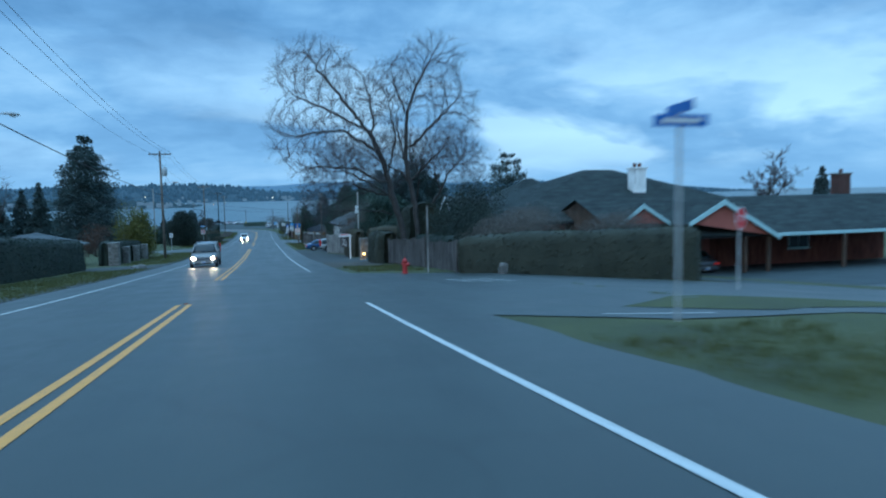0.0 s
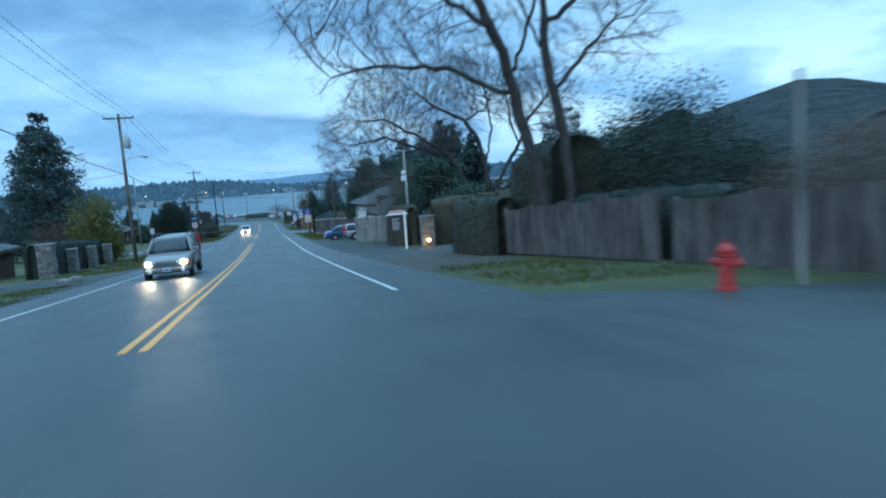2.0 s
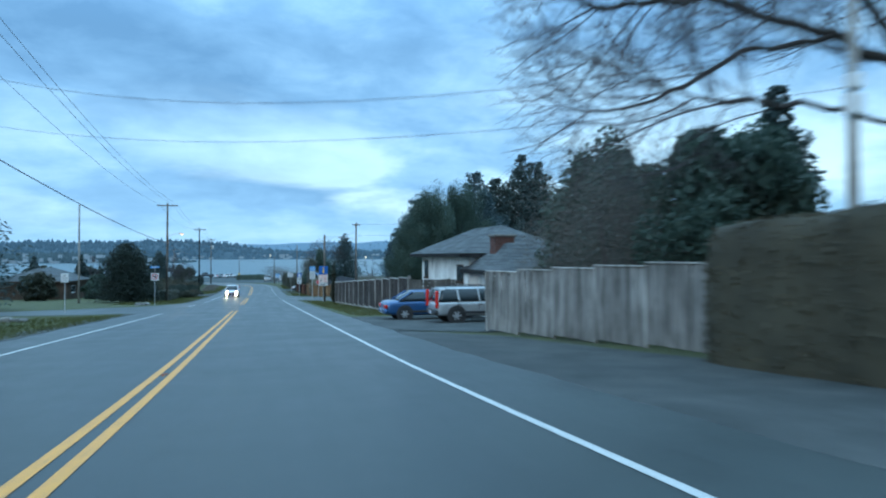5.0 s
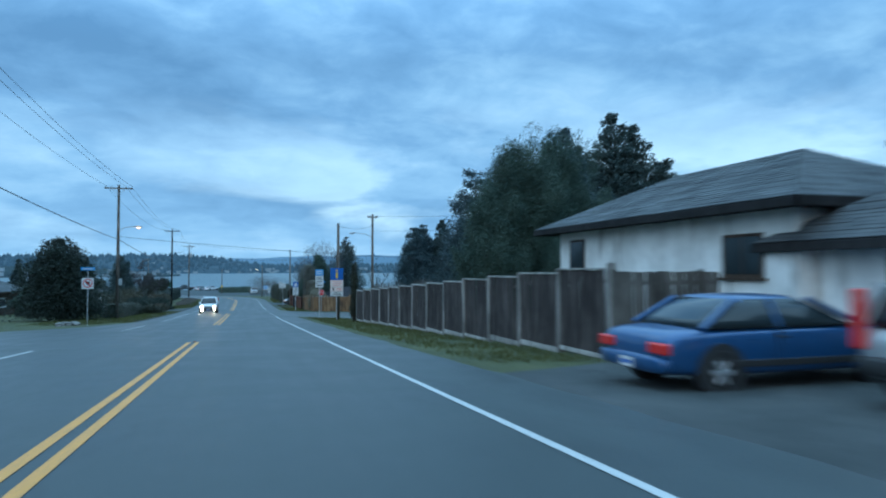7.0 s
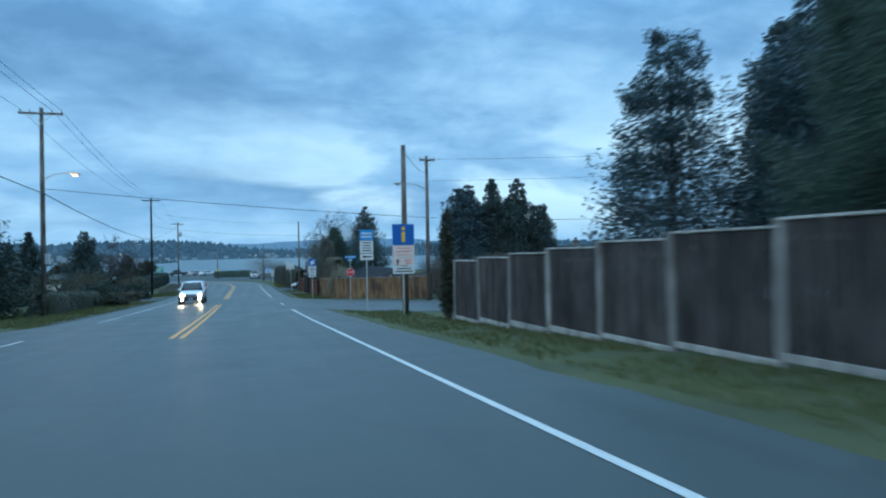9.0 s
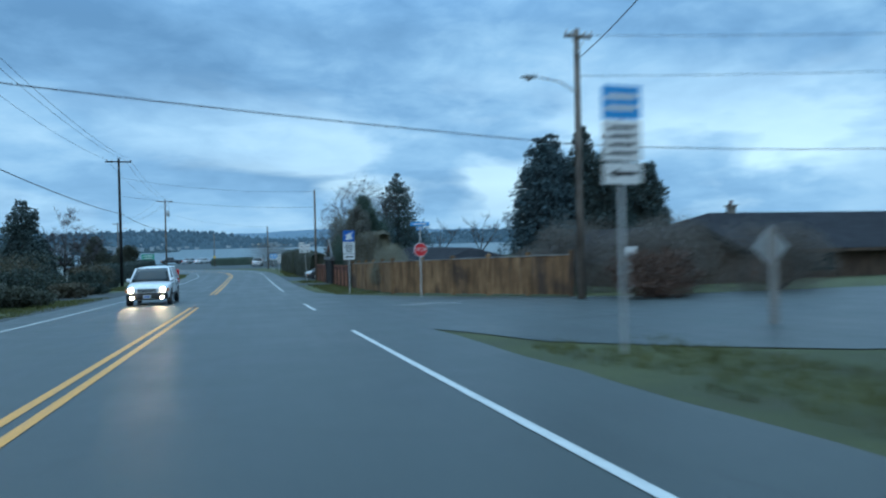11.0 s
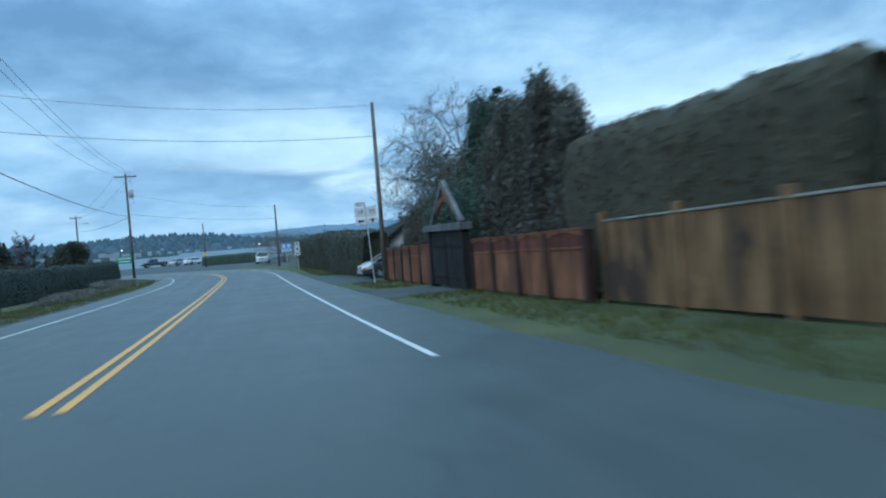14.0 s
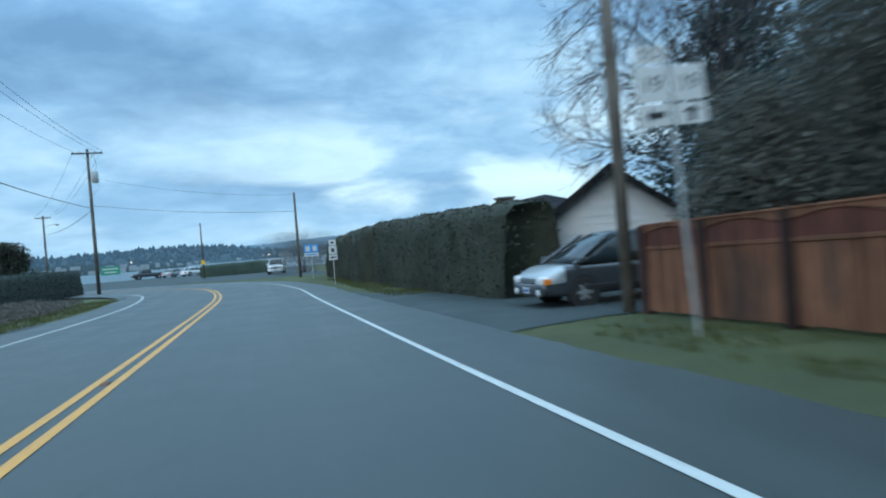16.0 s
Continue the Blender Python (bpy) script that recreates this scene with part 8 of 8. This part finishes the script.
def car(name, label, x, y, turn, L, W, H, paint_mat, hood, belt, cab, roof, lower=None, lit=False, tyre=0.32, ground=0.22, two_tone=None, rack=False, hatch_tail=False, truck=False, nose=None, category="car"):
    """hood: height of the bonnet; belt: of the windows' foot; cab: four places along the car (from the tail, 0 to 1) of the glasshouse's
    foot and roof: rear foot, rear roof, front roof, front foot."""
    h, hw = 0.0, W / 2
    ob = thing(name, label, category, pose(x, y, float(rz(y) if x < 3.4 and x > -7 else gz(x, y)), 0, 0, turn))
    rear, front = -L / 2, L / 2
    X = lambda t: rear + L * t
    boot = hood + 0.04 if not hatch_tail else belt
    st = []
    for t, zt, inset in ((0.0, boot - 0.16, 0.10), (0.03, boot - 0.03, 0.03), (cab[0], boot if not hatch_tail else belt, 0.0), (0.5, belt, 0.0), (cab[3], belt - 0.0, 0.0), (cab[3] + 0.07, hood + 0.02, 0.01), (0.94, hood - 0.05, 0.04), (0.985, hood - 0.16, 0.09), (1.0, hood - 0.26, 0.14)):
        st.append((X(t), zt, hw - inset))
    rings = []
    for xx, zt, w_ in st:
        zb = ground + (0.05 if xx < rear + 0.2 or xx > front - 0.2 else 0)
        zm = zb + (zt - zb) * 0.55
        rings.append([(xx, -w_ * 0.90, zb), (xx, -w_ * 0.985, zb + 0.10), (xx, -w_, zm), (xx, -w_ * 0.975, zt - 0.10), (xx, -w_ * 0.90, zt - 0.015), (xx, -w_ * 0.5, zt + 0.015),
                      (xx, w_ * 0.5, zt + 0.015), (xx, w_ * 0.90, zt - 0.015), (xx, w_ * 0.975, zt - 0.10), (xx, w_, zm), (xx, w_ * 0.985, zb + 0.10), (xx, w_ * 0.90, zb)])
    body = rounded(part("body", Geo().loft(rings), paint_mat, ob, smooth=True))
    # glasshouse
    c0, c1, c2, c3 = (X(t) for t in cab)
    tw, bw = hw * 0.74, hw * 0.93
    zr = H - 0.06
    lv_ = []
    for u in (0.0, 0.3, 0.65, 1.0):
        a_, b_ = c0 + (c1 - c0) * (u * 0.8 + 0.2 * u * u), c3 + (c2 - c3) * (u * 0.86 + 0.14 * u * u)
        w_, z_ = bw + (tw - bw) * (u * 0.75 + 0.25 * u * u), belt - 0.02 + (zr - belt + 0.02) * u
        lv_.append([(a_, -w_ * 0.72, z_), (a_ + 0.07, -w_ * 0.95, z_), (a_ + 0.22, -w_, z_), (b_ - 0.34, -w_, z_), (b_ - 0.14, -w_ * 0.94, z_), (b_, -w_ * 0.62, z_),
                    (b_ + 0.03, 0, z_), (b_, w_ * 0.62, z_), (b_ - 0.14, w_ * 0.94, z_), (b_ - 0.34, w_, z_), (a_ + 0.22, w_, z_), (a_ + 0.07, w_ * 0.95, z_), (a_, w_ * 0.72, z_), (a_ - 0.02, 0, z_)])
    cabin = part("glasshouse", Geo().loft(lv_), GLASS, ob, "dark window glass", smooth=True)
    rf = Geo()
    k1, k2 = c1 - 0.03, c2 + 0.03
    rl_ = []
    for dz_, in_, w_ in ((-0.05, 0.0, tw + 0.012), (-0.02, 0.01, tw), (0.035, 0.10, tw - 0.10), (0.06, 0.40, tw - 0.34)):
        z_ = zr + dz_
        rl_.append([(k1 + in_, -w_ * 0.72, z_), (k1 + in_ + 0.08, -w_, z_), (k2 - in_ - 0.22, -w_, z_), (k2 - in_, -w_ * 0.62, z_), (k2 - in_ + 0.03, 0, z_),
                    (k2 - in_, w_ * 0.62, z_), (k2 - in_ - 0.22, w_, z_), (k1 + in_ + 0.08, w_, z_), (k1 + in_, w_ * 0.72, z_), (k1 + in_ - 0.02, 0, z_)])
    rf.loft(rl_)
    part("roof", rf, two_tone or paint_mat, ob, smooth=True)
    mids = [c1 + (c2 - c1) * 0.46] if not hatch_tail else [c1 + (c2 - c1) * 0.28, c1 + (c2 - c1) * 0.64]
    for s in (-1, 1):
        for a, b in ((Vector((c0, s * bw, belt - 0.02)), Vector((c1, s * tw, zr))), (Vector((c3, s * bw, belt - 0.02)), Vector((c2, s * tw, zr)))) + tuple(
                (Vector((m + 0.05, s * (bw + 0.004), belt - 0.02)), Vector((m, s * (tw + 0.006), zr))) for m in mids):
            part("pillar", Geo().tube([a, b], 0.042, 6), paint_mat, cabin)
        part("mirror", Geo().box(c3 - 0.22, s * (hw + 0.02) - 0.09 if s > 0 else s * (hw + 0.02) - 0.09, belt + 0.0, c3 - 0.08, s * (hw + 0.02) + 0.09, belt + 0.15, 0.035), paint_mat, ob)
        for m in mids[:2]:
            part("door_handle", Geo().box(m - 0.02, s * hw - 0.012, belt - 0.17, m + 0.14, s * hw + 0.012, belt - 0.13, 0.008), PLASTIC, body)
        for m in [c3 - 0.12] + mids:
            part("door_seam", Geo().box(m - 0.006, s * hw * 0.985 - 0.012, ground + 0.14, m + 0.006, s * hw * 0.985 + 0.014, belt - 0.04), PLASTIC, body)
        part("sill_trim", Geo().box(X(0.22), s * hw - 0.014, ground + 0.16, X(0.80), s * hw + 0.016, ground + 0.26, 0.008), PLASTIC if two_tone is None else two_tone, body)
    # paler front panel: the sky's reflection is put into its colour
    if nose:
        nr = [[(x_, y_ * 1.004, max(z_, ground + 0.30) + 0.006) for x_, y_, z_ in r_] for r_ in rings[4:]]
        nr = [[(x_ + (0.006 if n_ == len(nr) - 1 else 0), y_, z_) for x_, y_, z_ in r_] for n_, r_ in enumerate(nr)]
        rounded(part("bonnet", Geo().loft(nr), nose, ob, "silver bonnet and wings, kept pale for sky shine against the shaded body", smooth=True))
    # ends
    rounded(part("front_bumper", Geo().box(front - 0.16, -hw * 0.93, ground + 0.06, front + 0.04, hw * 0.93, ground + (0.38 if lower else 0.30), 0.05), lower or paint_mat, ob, smooth=True), 1)
    rounded(part("rear_bumper", Geo().box(rear - 0.05, -hw * 0.95, ground + 0.08, rear + 0.16, hw * 0.95, ground + 0.34, 0.05), lower or paint_mat, ob, smooth=True), 1)
    part("grille", Geo().box(front - 0.10, -hw * 0.42, hood - 0.38, front + 0.015, hw * 0.42, hood - 0.22, 0.015), PLASTIC, ob)
    for k in range(3):
        part("grille_bar", Geo().box(front + 0.012, -hw * 0.40, hood - 0.36 + 0.05 * k, front + 0.022, hw * 0.40, hood - 0.345 + 0.05 * k, 0.003), RIM, ob)
    for s in (-1, 1):
        hl = rounded(part("headlamp", Geo().box(front - 0.20, s * hw * 0.68 - 0.20, hood - 0.40, front + 0.02, s * hw * 0.68 + 0.20, hood - 0.16, 0.05), CLEAR_LENS, ob, smooth=True))
        if lit:
            part("reflector", Geo().tube([(front - 0.02, s * hw * 0.70, hood - 0.28), (front + 0.022, s * hw * 0.70, hood - 0.28), (front + 0.034, s * hw * 0.70, hood - 0.28)], [0.105, 0.105, 0.04], 14), BEAM, hl, "glowing warm headlamp")
        part("fog_lamp", Geo().tube([(front - 0.05, s * hw * 0.66, ground + 0.15), (front + 0.045, s * hw * 0.66, ground + 0.15), (front + 0.06, s * hw * 0.66, ground + 0.15)], [0.075, 0.075, 0.03], 12), BEAM if lit and lower else CLEAR_LENS, ob)
        part("indicator", Geo().box(front - 0.2, s * hw * 0.90 - 0.05, hood - 0.36, front - 0.03, s * hw * 0.90 + 0.05, hood - 0.22, 0.02), AMBER, ob)
        if hatch_tail:
            part("tail_lamp", Geo().box(rear - 0.03, s * hw * 0.90 - 0.07, belt - 0.30, rear + 0.09, s * hw * 0.90 + 0.07, belt + 0.42, 0.025), TAIL, ob)
        else:
            part("tail_lamp", Geo().box(rear - 0.02, s * hw * 0.74 - 0.22, boot - 0.34, rear + 0.10, s * hw * 0.74 + 0.19, boot - 0.18, 0.025), TAIL, ob)
    for e, d in ((front + 0.045, 1), (rear - 0.055, -1)):
        pl_ = part("number_plate", Geo().box(e - 0.006, -0.16, ground + 0.12, e + 0.006, 0.16, ground + 0.26, 0.003), SIGN_WHITE, ob)
        part("print_line", Geo().box(e + d * 0.0062 - 0.001, -0.12, ground + 0.16, e + d * 0.0062 + 0.001, 0.12, ground + 0.22), SIGN_BLUE, pl_)
    part("wiper", Geo().tube([(c3 - 0.02, -0.3, belt + 0.02), (c3 - 0.2, 0.35, belt + 0.12)], 0.012, 4), PLASTIC, ob)
    if rack:
        for s in (-1, 1):
            part("roof_rail", Geo().tube([(c1 + 0.2, s * tw * 0.9, H - 0.02), (c1 + 0.3, s * tw * 0.9, H + 0.06), (c2 - 0.4, s * tw * 0.9, H + 0.06), (c2 - 0.3, s * tw * 0.9, H - 0.02)], 0.018, 6), PLASTIC, ob)
    for t in (0.19, 0.80):
        for s in (-1, 1):
            part("wheel_arch", Geo().tube([(X(t), s * (hw - 0.16), tyre + 0.02), (X(t), s * (hw + 0.004), tyre + 0.02)], tyre + 0.07, 20), PLASTIC, ob)
            wheel(ob, X(t), s * (hw + 0.012), tyre, 0.2)
    return ob


car("sedan", "blue four-door sedan parked nose-in by a fence", 7.45, 84.55, 0, 4.75, 1.78, 1.38, CAR_BLUE, 0.88, 0.94, (0.13, 0.27, 0.55, 0.73), None)
car("sport_utility_vehicle", "silver sport utility wagon with tall red tail lamps, parked nose-in", 8.9, 81.3, 0, 4.6, 1.76, 1.50, CAR_SILVER, 0.90, 0.95, (0.015, 0.05, 0.60, 0.74), None, hatch_tail=True, rack=True, lower=PLASTIC, tyre=0.34, ground=0.26)
# one silver van: the dark body colour stands for its side in shade
car("minivan", "silver minivan, its shaded sides painted dark, parked nose-out beside the fence", 8.3, 190.6, 180, 4.75, 1.86, 1.62, CAR_DARK, 0.90, 0.96, (0.012, 0.05, 0.62, 0.84), None, hatch_tail=True, lower=CAR_DARK, nose=CAR_SILVER)
car("pickup_truck", "pewter sport truck with lit headlamps in the oncoming lane", -4.15, 51.0, -90, 4.9, 1.86, 1.72, CAR_TAN, 1.06, 1.10, (0.03, 0.08, 0.60, 0.73), None, hatch_tail=True, lit=True, tyre=0.37, ground=0.32, rack=True)
car("sport_utility_vehicle", "white sport utility vehicle with lit headlamps in the oncoming lane", -4.15, 153.6, -90, 4.6, 1.84, 1.72, CAR_WHITE, 1.04, 1.08, (0.015, 0.06, 0.60, 0.74), None, hatch_tail=True, lit=True, tyre=0.35, ground=0.28, lower=PLASTIC)
car("sport_utility_vehicle", "small white sport utility vehicle parked at the bend", 2.0, 254.0, -96, 4.3, 1.78, 1.68, CAR_WHITE, 1.0, 1.04, (0.015, 0.06, 0.60, 0.74), None, hatch_tail=True)
car("pickup_truck", "dark pickup truck parked above the water", -18.4, 300.0, 200, 5.4, 1.9, 1.75, CAR_DARK, 1.05, 1.10, (0.42, 0.45, 0.66, 0.76), None, tyre=0.37, ground=0.34)
car("sedan", "pale sedan parked above the water", -13.6, 295.0, 60, 4.6, 1.78, 1.4, CAR_SILVER, 0.88, 0.94, (0.13, 0.27, 0.55, 0.73), None)
car("sedan", "white sedan parked above the water", -10.2, 293.0, 40, 4.6, 1.78, 1.4, CAR_WHITE, 0.88, 0.94, (0.13, 0.27, 0.55, 0.73), None)
car("sedan", "dark sedan parked nose-in under a carport", 24.9, 34.9, 90, 4.5, 1.76, 1.42, CAR_DARK, 0.9, 0.95, (0.13, 0.27, 0.55, 0.73), None)
for lx, ly in ((-4.79, 48.5), (-3.51, 48.5), (-4.79, 151.25), (-3.51, 151.25)):
    l = new("headlamp_beam", bpy.data.lights.new("headlamp_beam", "SPOT"))
    l.data.energy, l.data.color, l.data.spot_size, l.data.spot_blend, l.data.shadow_soft_size = 75.0, (1.0, 0.68, 0.36), radians(60), 0.9, 0.10
    l.matrix_basis = look((lx, ly - 0.12, float(rz(ly)) + 0.78), (lx, ly - 16, float(rz(ly - 16)) + 0.1))

# ---- road studs and small roadside traces ----
for sx, sy in ((-1.95, 17.3), (-1.95, 42.0), (-1.95, 66.0), (-1.95, 99.4), (-1.95, 147.8), (-1.95, 186.0)):
    st_ = thing("road_stud", "small amber reflective stud between the yellow lines", "road stud", pose(sx, sy, float(rz(sy)) + 0.002), group="road studs")
    part("casing", Geo().box(-0.055, -0.05, 0.0, 0.055, 0.05, 0.022, 0.008), PLASTIC, st_)
    part("lens", Geo().box(-0.045, -0.058, 0.004, 0.045, -0.048, 0.018, 0.002), AMBER, st_, "amber lens")
